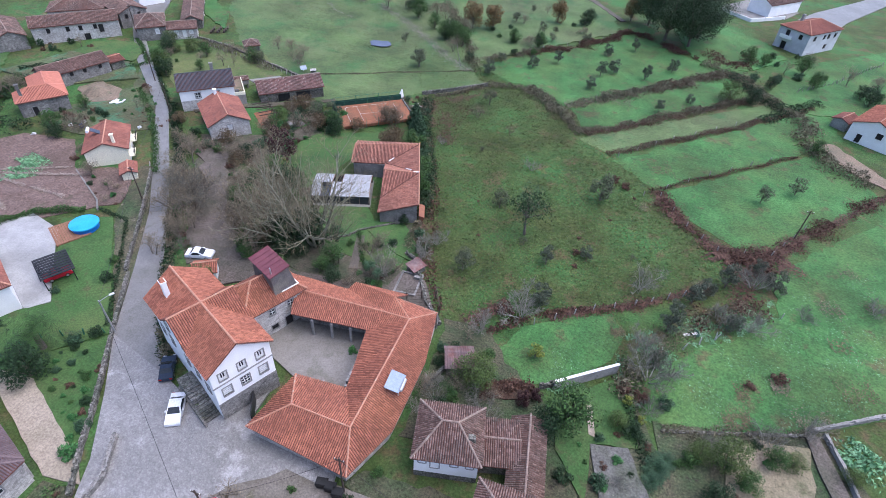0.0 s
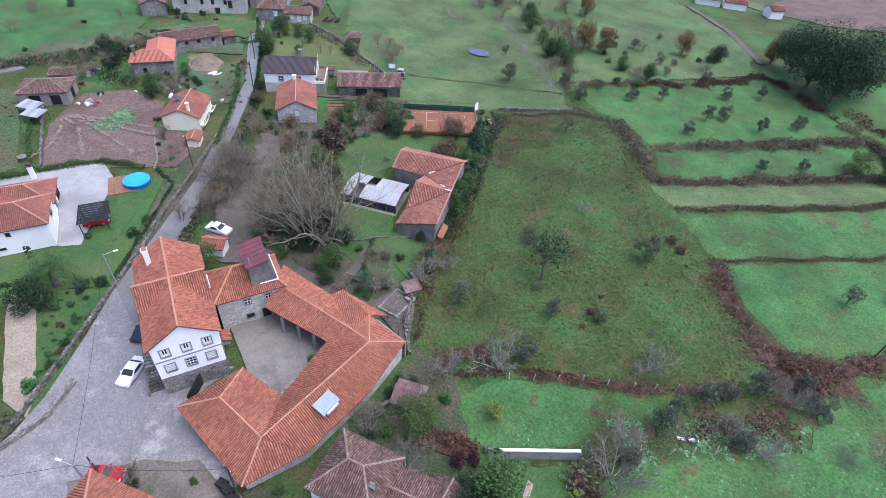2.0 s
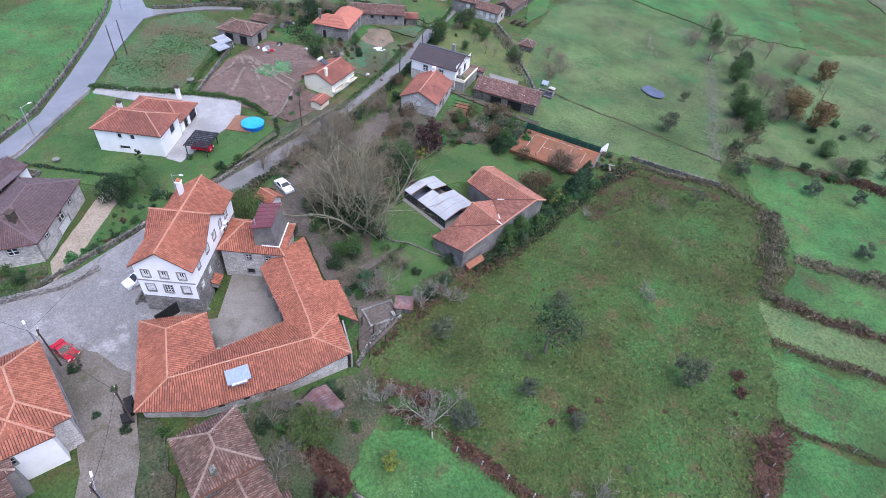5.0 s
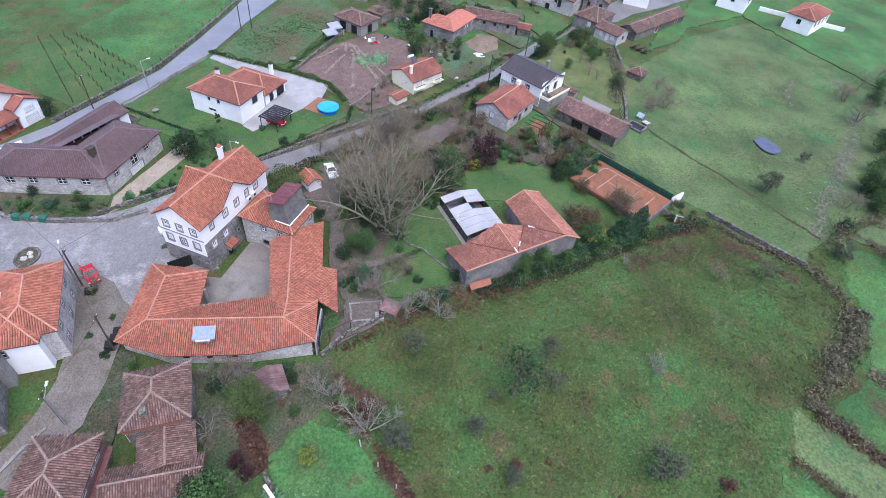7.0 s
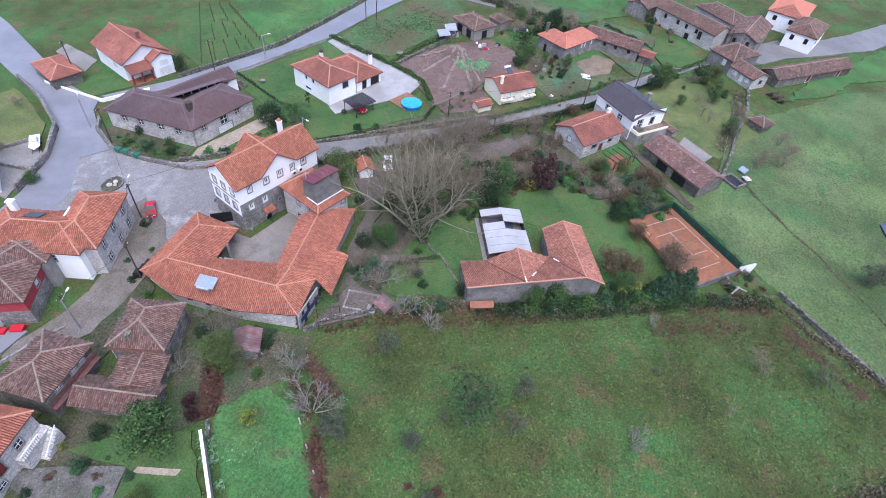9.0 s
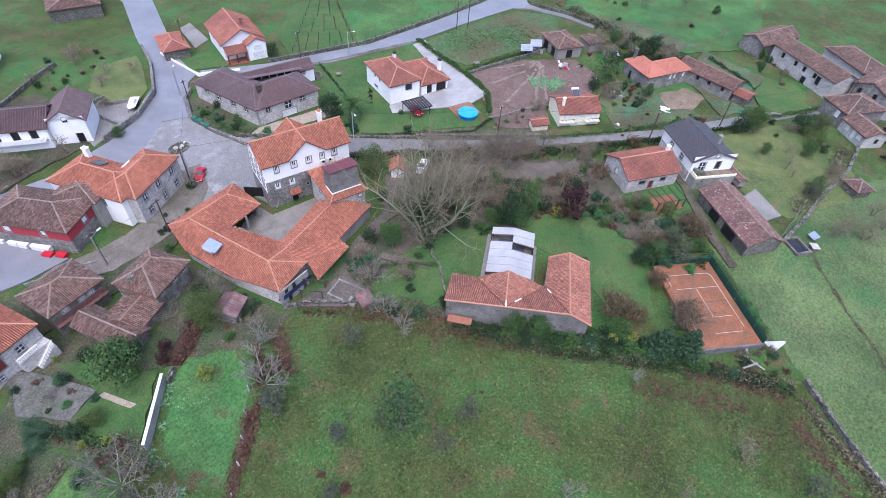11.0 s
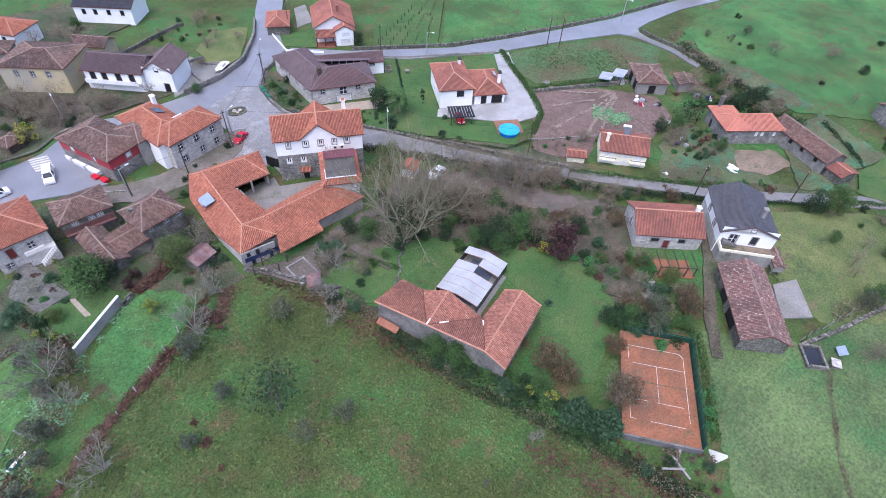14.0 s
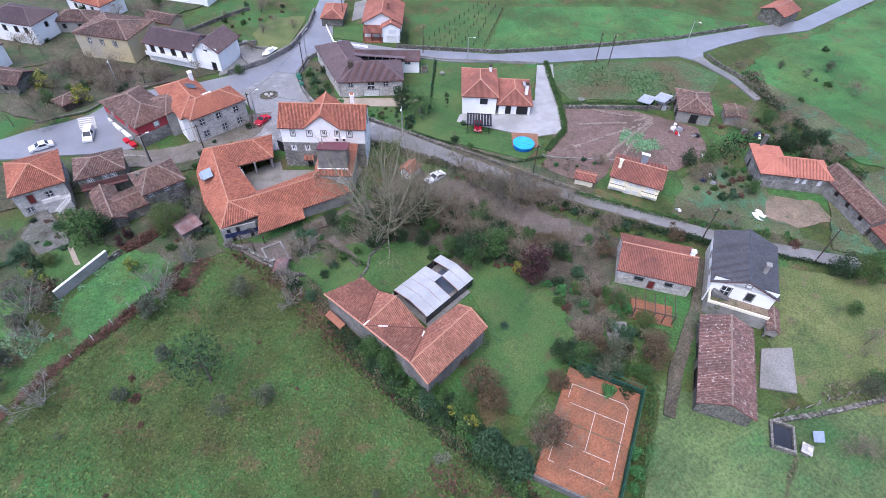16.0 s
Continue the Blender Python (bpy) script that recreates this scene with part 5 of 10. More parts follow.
for i in range(6):
    x = -5.2 + i * 1.76
    hs = {3: (1,), 4: (-1,)}.get(i, (-1, 1))
    for sy in hs:
        lift = 0.03 * (i % 2)
        part("roof_panel", MB().slab([(x, sy * 3.62, 2.25 + lift), (x + 1.72, sy * 3.62, 2.25 + lift), (x + 1.72, 0, 2.85 + lift), (x, 0, 2.85 + lift)], 0.05), "poly", pool)
    r_ = MB()
    for sy in (-1, 1):
        r_.tube((x, sy * 3.65, 2.2), (x, 0, 2.82), 0.06, 0.06, 4)
    part("rib", r_, "deck", pool)
    for y in (-3.58, 3.58):
        part("post", MB().box(x - 0.06, y - 0.05, 0, x + 0.06, y + 0.05, 2.25), "darkwood", pool)
        part("side_pane", MB().box(x + 0.1, y - 0.02, 0.5, x + 1.68, y + 0.02, 2.15), "glass", pool)
        part("base_wall", MB().box(x + 0.05, y - 0.08, -0.3, x + 1.72, y + 0.08, 0.5), "greyrender", pool)
part("deck", MB().box(-5.4, -4.3, 0.1, 5.5, 4.3, 0.56), "concrete", pool)
part("pool_water", MB().box(-4.4, -2.2, 0.5, 4.6, 2.2, 0.6), "water", pool)
part("end_pane", MB().box(5.22, -3.3, 0.16, 5.27, 3.3, 2.2), "poly", pool)

# ---- long barn, black-roofed house, red-roofed house ----
barn = house("stone_barn", "long low stone barn with mottled old tiles", -71.8, 105.0, 43.0, 14.6, 6.8, 2.6, "barn", roof="gable", rise=1.7, wall="stone", tile="tile_lichen", ridge_mat="ridge_old", wins=[("S", 2.5, 0.9, 3.2, 1.9, "dark"), ("S", -2.0, 0.9, 2.6, 1.9, "dark")], surround=None)
kh = house("black_roofed_house", "white house with a black slate roof and terrace", -86.2, 93.9, 41.0, 11.4, 9.0, 4.9, roof="gable", rise=1.9, wall="white", tile="tile_black", ridge_mat="tile_black", wins=[("E", 1.2, 3.6, 1.0, 1.6, "pane"), ("E", -2.2, 3.4, 1.3, 2.0, "sash"), ("E", 0.3, 5.7, 0.7, 0.5, "pane"), ("S", 2, 3.4, 1.0, 1.1, "sash"), ("S", -2, 3.4, 1.0, 1.1, "sash")], skirt=("granite_lt", 2.4, "SWN"))
part("terrace", MB().box(5.7, -4.3, -0.5, 7.9, 4.4, 2.3), "greyrender", kh)
part("parapet", MB().box(7.72, -4.3, 2.3, 7.9, 4.4, 2.8).box(5.7, -4.3, 2.3, 7.72, -4.12, 3.0), "cream", kh)
part("terrace_floor", MB().box(5.75, -4.05, 2.3, 7.7, 4.35, 2.34), "sand", kh)
for i in range(9):
    part("step", MB().box(5.75, -3.9 + i * 0.3, 2.34, 6.6, -3.6 + i * 0.3, 3.5 - i * 0.13), "darkrender", kh)
part("chimney", MB().box(1.6, 2.0, 5.6, 2.3, 2.6, 7.6).box(1.5, 1.9, 7.6, 2.4, 2.7, 7.75), "greyrender", kh)
rh_ = house("red_roofed_house", "pale stone cottage with aged red tiles", -76.0, 85.9, -42.5, 11.2, 8.0, 3.2, roof="gable", rise=2.0, wall="granite_lt", tile="tile_mid", ridge_mat="ridge", wins=[("N", 2.3, 1.9, 1.2, 0.8, "pane"), ("N", -2.3, 1.9, 1.4, 0.8, "pane"), ("E", 0, 2.2, 1.0, 1.2, "shut"), ("N", -0.2, 1.0, 1.0, 1.8, "reddoor")])
part("chimney", MB().box(-5.2, -0.6, 4.2, -4.6, 0.0, 6.1).box(-5.3, -0.7, 6.1, -4.5, 0.1, 6.2), "white", rh_)
perg = thing("pergola", "dark timber pergola over a terracotta terrace", "pergola", -70.6, 92.1, -42.0)
part("terrace", MB().box(-3.2, -1.6, -0.2, 3.0, 2.4, 0.12), "clay", perg)
for x in (-3, -1.5, 0, 1.5, 2.9):
    part("post", MB().box(x - 0.07, 2.0, 0, x + 0.07, 2.14, 2.2), "darkwood", perg)
    part("rafter", MB().box(x - 0.06, -1.6, 2.2, x + 0.06, 2.6, 2.34), "darkwood", perg)
part("beam", MB().box(-3.2, 2.0, 2.06, 3.1, 2.14, 2.2), "darkwood", perg)
gran = thing("granary", "small raised stone granary with an old tile roof", "granary", -84.0, 102.6, 43.0)
block(gran, Matrix.Translation((0, 0, 0.9)), 4.2, 1.5, 1.3, "gable", 0.5, 0.2, "greywood", "tile_old", "ridge_old", low=0.0)
for x in (-1.7, 1.7):
    for y in (-0.55, 0.55):
        part("leg", MB().box(x - 0.15, y - 0.15, -0.2, x + 0.15, y + 0.15, 0.9), "stone", gran)

# ---- white house with carport and pool ----
wh = thing("white_villa", "white two-storey villa with hipped red-brown tile roofs", "house", -76.3, 27.4, 61.5, 1.2, "village houses")
block(wh, None, 11.9, 7.4, 4.7, "hip", 2.0, 0.4, "white", "tile_mid", "ridge", [("E", 0.9, 3.4, 1.7, 1.5, "pane"), ("S", -1.5, 3.6, 0.7, 0.9, "pane"), ("S", 0.8, 3.6, 0.7, 0.9, "pane"), ("S", -1.2, 1.2, 1.9, 0.6, "pane"), ("W", 0, 3.4, 1.1, 1.2, "shut")], surround=None)
block(wh, rel(wh, -83.1, 31.5, 61.0), 10.8, 7.0, 2.9, "hip", 1.9, 0.45, "white", "tile_mid", "ridge", [("E", -1.4, 1.3, 1.2, 2.2, "dark"), ("E", 1.7, 1.4, 2.4, 1.9, "dark"), ("N", 0, 1.7, 1.2, 1.2, "sash")], surround=None)
for x, y in ((-4.2, 2.2), (3.2, 10.0)):
    c_ = part("chimney", MB().box(x, y, 4.2, x + 0.7, y + 0.6, 6.6), "white", wh)
    part("chimney_cap", MB().box(x - 0.12, y - 0.12, 6.6, x + 0.82, y + 0.72, 6.75).box(x, y, 6.95, x + 0.7, y + 0.6, 7.1), "darkwood", c_)
part("skylight", MB(rel(wh, -85.4, 32.0, 61.0) @ pose(0, 0, 4.4, -26, 0, 0)).box(-0.9, -0.4, 0, 0.9, 0.4, 0.15), "poly", wh)
carp = thing("carport", "black pergola carport with a dark slatted roof", "carport", -70.5, 37.4, 60.0, 1.25)
for x in (-1.9, 1.9):
    for y in (-2.3, 0, 2.3):
        part("post", MB().box(x - 0.06, y - 0.06, -0.1, x + 0.06, y + 0.06, 2.4), "black", carp)
for y in np.linspace(-2.5, 2.4, 9):
    part("slat", MB().box(-2.2, y, 2.42, 2.3, y + 0.44, 2.5), "black", carp)
part("beam", MB().box(-2.2, -2.5, 2.3, -2.05, 2.9, 2.42).box(2.1, -2.5, 2.3, 2.25, 2.9, 2.42), "black", carp)

# ---- yellow house ----
yh = house("cream_house", "cream two-storey house with red tiles, balconies and white garage", -88.6, 67.2, -50.0, 9.1, 7.2, 3.85, z=1.3, roof="gable", rise=1.6, wall="cream", tile="tile_mid", ridge_mat="ridge", surround=None, low=-0.8,
           wins=[("N", -3.0, 0.95, 2.5, 1.7, "garage"), ("N", 2.9, 1.15, 1.9, 0.9, "shut"), ("N", 0.5, 0.95, 0.9, 1.7, "door"), ("N", -0.8, 1.2, 0.9, 0.8, "shut"), ("N", 2.9, 2.85, 1.6, 1.4, "shut"), ("N", -2.9, 2.85, 1.7, 1.4, "shut"), ("N", 0.7, 3.1, 0.8, 0.7, "shut"), ("N", -0.6, 3.1, 0.8, 0.7, "shut"), ("W", 0.5, 2.9, 0.9, 0.9, "shut")])
for x in (-2.95, 2.95):
    part("balcony", MB().box(x - 1.55, 3.6, 1.86, x + 1.55, 4.5, 2.0).box(x - 1.55, 4.4, 2.0, x + 1.55, 4.5, 2.12), "cream", yh)
    for k in range(11):
        part("baluster", MB().box(x - 1.5 + k * 0.3, 4.43, 2.12, x - 1.46 + k * 0.3, 4.47, 2.72), "black", yh)
    part("balcony_rail", MB().box(x - 1.55, 4.42, 2.72, x + 1.55, 4.48, 2.8), "black", yh)
part("chimney", MB().box(3.3, 1.4, 4.4, 3.9, 1.9, 6.4, 0.03).box(3.22, 1.32, 6.4, 3.98, 1.98, 6.52), "cream", yh)
swh = thing("solar_water_heater", "white rooftop solar water heater", "solar panel", -90.2, 66.3, -50.0, 6.75)
part("tank", MB(pose(0, -0.9, 0.5, 90, 0, 90)).lathe([(0.28, -0.8), (0.3, -0.7), (0.3, 0.7), (0.28, 0.8)], 12), "plastic_white", swh)
part("panel", MB(pose(0, 0.4, 0.0, -30, 0, 0)).box(-0.6, -1.0, 0, 0.6, 1.0, 0.1), "solar_dark", swh)
house("garden_shed", "small cream shed with a red tile lean-to roof", -80.0, 62.5, -46.0, 3.4, 2.4, 1.9, "shed", z=1.6, roof="gable", rise=0.5, wall="cream", tile="tile_mid", surround=None)
part("terrace_wall", MB(rel(yh, -78.9, 65.4, -47.0)).box(-2.4, 0.4, -0.6, 2.6, 0.6, 0.7).box(-2.4, -1.2, -0.6, 2.6, 0.4, 0.1), "concrete", yh)

# ---- stone farm with the bright roof, long stone barn, shack ----
fh = house("bright_roofed_farmhouse", "dark stone farmhouse with a bright new red roof", -116.4, 79.3, -35.7, 12.8, 5.9, 3.5, roof="hip", rise=1.9, wall="granite", tile="tile_new", ridge_mat="tile_new", wins=[("N", u, 2.4, 0.8, 1.2, "shut") for u in (-4.6, -2.4, 0.6, 1.9, 4.6)])
block(fh, pose(3.7, -1.6, 0, 0, 0, 90), 9.0, 5.2, 3.5, "hip", 1.75, 0.35, "granite", "tile_new", "tile_new", [("S", 2.6, 2.4, 0.8, 1.2, "shut"), ("S", 0.9, 2.4, 0.8, 1.2, "shut"), ("S", -1.8, 1.0, 1.0, 2.0, "dark")])
part("chimney", MB().box(4.6, -5.2, 4.2, 5.3, -4.6, 6.6, 0.03).box(4.5, -5.3, 6.6, 5.4, -4.5, 6.72), "darkrender", fh)
house("long_stone_barn", "long grey stone barn with weathered tiles", -120.8, 90.2, 71.0, 14.5, 5.4, 3.3, "barn", roof="gable", rise=1.5, wall="granite", tile="tile_old", ridge_mat="ridge_old", wins=[("S", u, 2.4, 0.7, 0.8, "dark") for u in (-5, -1.6, 1.4, 5)], surround=None)
house("brick_lean_to", "small lean-to with old red tiles", -117.6, 99.0, 71.0, 3.2, 4.2, 2.4, "shed", roof="gable", rise=0.6, wall="stone", tile="tile_mid", surround=None)
house("wooden_shack", "weathered plank shack with a grey-brown tile roof", -117.1, 53.0, 50.0, 9.2, 6.9, 3.0, "shed", roof="hip", rise=1.4, wall="greywood", tile="tile_old", ridge_mat="ridge_old", wins=[("S", -1.6, 1.2, 2.0, 2.2, "dark"), ("S", 2.2, 1.2, 1.8, 2.0, "dark"), ("E", 0, 1.2, 1.6, 2.0, "dark")], surround=None)
house("lean_to_shed", "low tiled lean-to beside the shack", -123.6, 59.4, 50.0, 4.6, 4.2, 2.2, "shed", roof="gable", rise=0.5, wall="greywood", tile="tile_old", ridge_mat="ridge_old", surround=None)

# ---- long dark-roofed stone house ----
dh = thing("long_stone_house", "long pale stone house with a dark brown tile roof", "house", -56.4, 11.2, -20.0, 1.0, "village houses")
block(dh, None, 14.0, 9.0, 4.0, "hip", 2.3, 0.4, "granite_lt", "tile_brown", "ridge_brown", [("N", 3.2, 3.0, 1.2, 1.1, "sash"), ("N", -0.2, 2.7, 1.6, 1.8, "sash"), ("N", -4.8, 3.0, 1.0, 1.1, "sash"), ("N", -0.2, 0.8, 3.4, 1.6, "garage"), ("E", -2.3, 2.9, 1.2, 1.2, "sash"), ("E", 2.2, 2.9, 1.2, 1.2, "sash"), ("E", 2.2, 0.9, 1.0, 1.2, "shut")])
block(dh, rel(dh, -52.2, 3.9, 88.0), 18.0, 8.0, 4.0, "hip", 2.1, 0.4, "granite_lt", "tile_brown", "ridge_brown", [("S", u, 2.8, 1.3, 1.2, "sash") for u in (-5.5, -2.0, 2.4, 6.0)] + [("W", 0, 2.6, 1.0, 1.2, "sash")])
block(dh, rel(dh, -63.2, 4.4, -25.0), 16.0, 5.0, 3.2, "gable", 1.3, 0.3, "white", "tile_brown", "ridge_brown", [("N", u, 2.5, 1.4, 0.7, "sash") for u in (-5.2, -2.6, 0, 2.6, 5.2)], surround=None)
c_ = part("chimney", MB(rel(dh, -51.8, 10.6, -25.0)).box(-0.5, -0.4, 4.5, 0.5, 0.4, 6.9).box(-0.6, -0.5, 6.9, 0.6, 0.5, 7.0), "darkwood", dh)
cs_ = rel(dh, -60.6, 6.0, 148.5)
for k in range(7):
    part("clerestory_window", MB(cs_).box(-6.0 + k * 1.72, -0.12, 3.5, -4.55 + k * 1.72, 0.12, 4.3), "glass", dh)
    part("clerestory_frame", MB(cs_).box(-6.16 + k * 1.72, -0.16, 3.4, -6.0 + k * 1.72, 0.16, 4.4), "whitewood", dh)
part("clerestory_roof", MB(cs_).slab([(-6.4, -1.6, 4.9), (6.4, -1.6, 4.9), (6.4, 0.4, 4.42), (-6.4, 0.4, 4.42)], 0.1), "tile_brown", dh)
house("garden_kiosk", "small dark timber kiosk with a brown tile roof", -70.0, 5.2, -25.0, 2.6, 2.2, 2.2, "shed", roof="hip", rise=0.7, wall="darkwood", tile="tile_brown", ridge_mat="ridge_brown", surround=None)

# ---- gabled white house by the bend ----
cl = thing("gabled_house", "white chalet-like house with broad red gables", "house", -71.0, -16.0, 63.0, 1.0, "village houses")
block(cl, None, 12.5, 9.6, 4.4, "gable", 2.8, 0.6, "white", "tile_mid", "ridge", [("E", -1.8, 3.0, 1.8, 1.0, "shut"), ("E", 2.0, 0.9, 2.4, 1.9, "garage"), ("S", 2, 2.6, 1.4, 1.1, "shut"), ("S", -2.5, 2.6, 1.4, 1.1, "shut")], surround=None)
block(cl, Matrix.Translation((6.6, 2.5, 0)), 3.6, 4.6, 4.1, "gable", 1.3, 0.4, "white", "tile_mid", "ridge", [("E", 0.3, 3.0, 1.9, 1.0, "shut"), ("E", 0.2, 1.0, 2.6, 1.8, "garage")], surround=None)
roof_on(cl, Matrix(), [[(9.0, -4.9, 2.7), (9.0, 0.1, 2.7), (6.1, 0.1, 3.7), (6.1, -4.9, 3.7)]], [], "tile_mid", "ridge")
for y in (-4.7, -2.6, -0.4):
    part("column", MB().box(8.6, y - 0.15, -0.3, 8.9, y + 0.15, 2.6), "darkred", cl)
part("terrace", MB().box(6.25, -4.9, -0.5, 9.1, 0.1, 0.35), "brick", cl)
part("chimney", MB().box(2.0, 1.2, 5.8, 2.7, 1.8, 8.0).box(1.9, 1.1, 8.0, 2.8, 1.9, 8.15), "tile_mid", cl)
house("red_roofed_garage", "low garage with red tiles by the street", -60.2, -26.2, 62.0, 9.2, 5.6, 2.6, "garage", roof="hip", rise=1.4, wall="stone", tile="tile_mid", ridge_mat="ridge", surround=None)

# ---- southern houses along the lane ----
oh = thing("orange_roofed_house", "two-storey stone house with new orange tile roofs", "house", -20.3, 13.4, 16.5, 1.0, "village houses")
block(oh, None, 11.6, 6.4, 5.9, "hip", 1.9, 0.35, "granite_lt", "tile", "ridge", [("N", u, 4.4, 1.0, 1.3, "sash") for u in (-3.8, -0.2, 3.6)] + [("N", u, 1.6, 1.0, 1.3, "sash") for u in (-3.6, 0.4, 3.8)] + [("W", 0, 4.4, 1.0, 1.3, "sash")])
block(oh, rel(oh, -16.3, 8.9, -78.0), 14.2, 7.6, 5.7, "hip", 1.9, 0.35, "white", "tile", "ridge", [("N", 3.0, 4.2, 1.0, 1.2, "sash"), ("N", -2.0, 4.2, 1.0, 1.2, "sash")])
part("gable_wall", MB(rel(oh, -20.0, 10.4, 16.5)).box(-1.2, -0.12, 5.4, 1.2, 0.12, 6.5), "white", oh)
sp = thing("solar_collector", "dark solar collector lying on the orange roof", "solar collector", -17.7, 7.4, -78.0, 8.0)
part("panel", MB(pose(0, 0, 0, 22, 0, 0)).box(-1.1, -0.9, 0.05, 1.1, 0.9, 0.13), "solar_dark", sp)
part("chimney", MB(rel(oh, -18.4, 3.2, -78.0)).box(-0.45, -0.35, 5, 0.45, 0.35, 7.9).box(-0.55, -0.45, 7.9, 0.55, 0.45, 8.05), "white", oh)

mh = thing("red_walled_tavern", "old roadside building with a red upper wall and worn tiles", "house", -6.6, 7.0, 112.5, 1.0, "village houses")
block(mh, None, 13.6, 8.2, 4.9, "hip", 1.7, 0.35, "redwall", "tile_old", "ridge_old", [("W", -1.4, 3.7, 1.2, 0.9, "shut"), ("S", -3.4, 3.7, 1.2, 1.2, "shut"), ("S", 2.6, 3.7, 0.9, 1.1, "shut"), ("E", 0, 3.7, 1.0, 1.0, "shut")], skirt=("granite", 2.7))
block(mh, rel(mh, -12.6, 9.0, 22.0), 5.0, 7.4, 5.4, "hip", 1.2, 0.25, "greyrender", "tile_old", "ridge_old", surround=None)

p1 = house("old_stone_house", "square old stone house with a weathered hipped tile roof", -7.1, 31.5, 12.0, 7.0, 6.7, 4.3, roof="hip", rise=2.1, wall="stone", tile="tile_old", ridge_mat="ridge_old", rx=0.9, wins=[("N", u, 3.6, 0.75, 0.95, "sash") for u in (-2.4, 0.4, 2.6)] + [("S", u, 3.6, 0.75, 0.95, "sash") for u in (-2.6, 0.9, 2.6)] + [("S", -1.2, 3.2, 0.9, 1.7, "dark"), ("E", 0.5, 3.4, 0.8, 0.9, "dark")])
part("whitewash", MB().box(-3.5, -3.39, 1.2, 3.5, -3.355, 4.1), "white", p1)
part("roof_hatch", MB().box(2.0, -1.4, 4.6, 3.0, -0.6, 5.6, 0.1), "stone", p1)
part("brick_edge", MB().box(3.5, -3.5, 3.2, 3.62, 3.5, 4.1), "brick", p1)
p2 = house("ruined_stone_house", "decaying stone house with a dull red timber wall and mossy tiles", 1.7, 23.9, 0.0, 7.7, 6.4, 4.7, roof="hip", rise=1.5, wall="stone", tile="tile_old", ridge_mat="ridge_old", wins=[("N", u, 3.9, 0.9, 0.9, "grid") for u in (-1.9, 0.6, 1.9)])
part("gallery", MB().box(-3.8, 3.22, 2.4, 3.8, 3.32, 3.3).box(-3.8, 3.2, 2.2, 3.8, 3.9, 2.35), "rottenred", p2)
house("stone_shed", "low stone shed with broken old tiles", -1.7, 33.4, 14.0, 4.4, 5.4, 2.3, "shed", roof="gable", rise=0.8, wall="stone", tile="tile_old", ridge_mat="ridge_old", surround=None)
house("long_shed", "long sagging stone shed with lichen-covered tiles", 1.8, 32.8, 98.0, 9.6, 3.6, 2.0, "shed", roof="gable", rise=0.9, wall="stone", tile="tile_old", ridge_mat="ridge_old", surround=None)
tin = thing("tin_shed", "small shed under rusted corrugated iron sheets", "shed", -9.6, 43.6, 20.0)
part("wall", MB().box(-1.7, -1.5, -0.2, 1.7, 1.5, 2.0), "stone", tin)
for y0, z0, y1, z1 in ((-1.9, 1.9, 0, 2.8), (0, 2.8, 1.9, 1.9)):
    cm = MB()
    for i in range(26):
        x0 = -2.0 + i * 0.154
        za, zb = 0.03 * (i % 2), 0.03 * ((i + 1) % 2)
        cm.add([(x0, y0, z0 + za), (x0 + 0.154, y0, z0 + zb), (x0 + 0.154, y1, z1 + zb), (x0, y1, z1 + za)], [(0, 1, 2, 3)])
    part("roof_sheet", cm, "tin", tin)
house("white_stair_house", "stone-faced house with an orange roof and white balustrade stairs", 11.9, 22.4, 5.0, 8.0, 10.2, 5.0, roof="hip", rise=1.9, wall="granite_lt", tile="tile", ridge_mat="ridge", wins=[("N", -2.6, 1.2, 1.0, 0.9, "sash"), ("N", 1.2, 3.2, 1.0, 1.2, "sash"), ("N", -1.6, 3.2, 1.0, 1.9, "reddoor"), ("W", 2.5, 3.4, 1.0, 1.2, "sash"), ("W", -2.2, 3.4, 1.0, 1.2, "sash")])
bal = thing("balustrade_stair", "white balustraded outside stair", "stairs", 11.9, 22.4, 5.0, 1.0)
part("landing", MB().box(-4.0, 5.15, 0, 0.2, 6.3, 2.3), "granite_lt", bal)
for i in range(9):
    part("step", MB().box(-3.9 + i * 0.32, 6.32, 0, -3.58 + i * 0.32, 7.4, 2.2 - i * 0.23), "granite_lt", bal)
part("handrail", MB().box(-2.6, 6.2, 3.1, 0.2, 6.34, 3.22).tube((-3.9, 7.36, 3.2), (-1.0, 7.36, 1.1), 0.07, 0.07, 6), "whitewood", bal)
for i in range(11):
    part("baluster", MB(Matrix.Translation((-2.5 + i * 0.26, 6.27, 2.3))).lathe([(0.06, 0), (0.09, 0.2), (0.04, 0.5), (0.06, 0.8)], 6), "whitewood", bal)
for i in range(9):
    part("baluster", MB(Matrix.Translation((-3.75 + i * 0.32, 7.36, 2.2 - i * 0.23))).lathe([(0.06, 0), (0.09, 0.2), (0.04, 0.5), (0.06, 0.85)], 6), "whitewood", bal)

# ---- houses beyond the street bend ----
r1 = thing("balcony_house", "white house with dark brown roofs and long balcony", "house", -20.0, -19.5, 45.0, 1.0, "village houses")
block(r1, rel(r1, -18.6, -20.6, -44.0), 13.0, 8.0, 4.8, "gable", 2.0, 0.5, "white", "tile_brown", "ridge_brown", [("N", u, 3.4, 1.2, 1.7, "dark") for u in (-4.6, -2.0, 1.2, 4.2)], surround=None)
block(r1, rel(r1, -26.5, -14.6, 46.0), 8.5, 6.4, 5.2, "gable", 2.2, 0.5, "white", "tile_brown", "ridge_brown", [("E", 0, 5.4, 0.8, 1.0, "dark"), ("E", 1.4, 1.2, 1.2, 2.0, "dark")], surround=None)
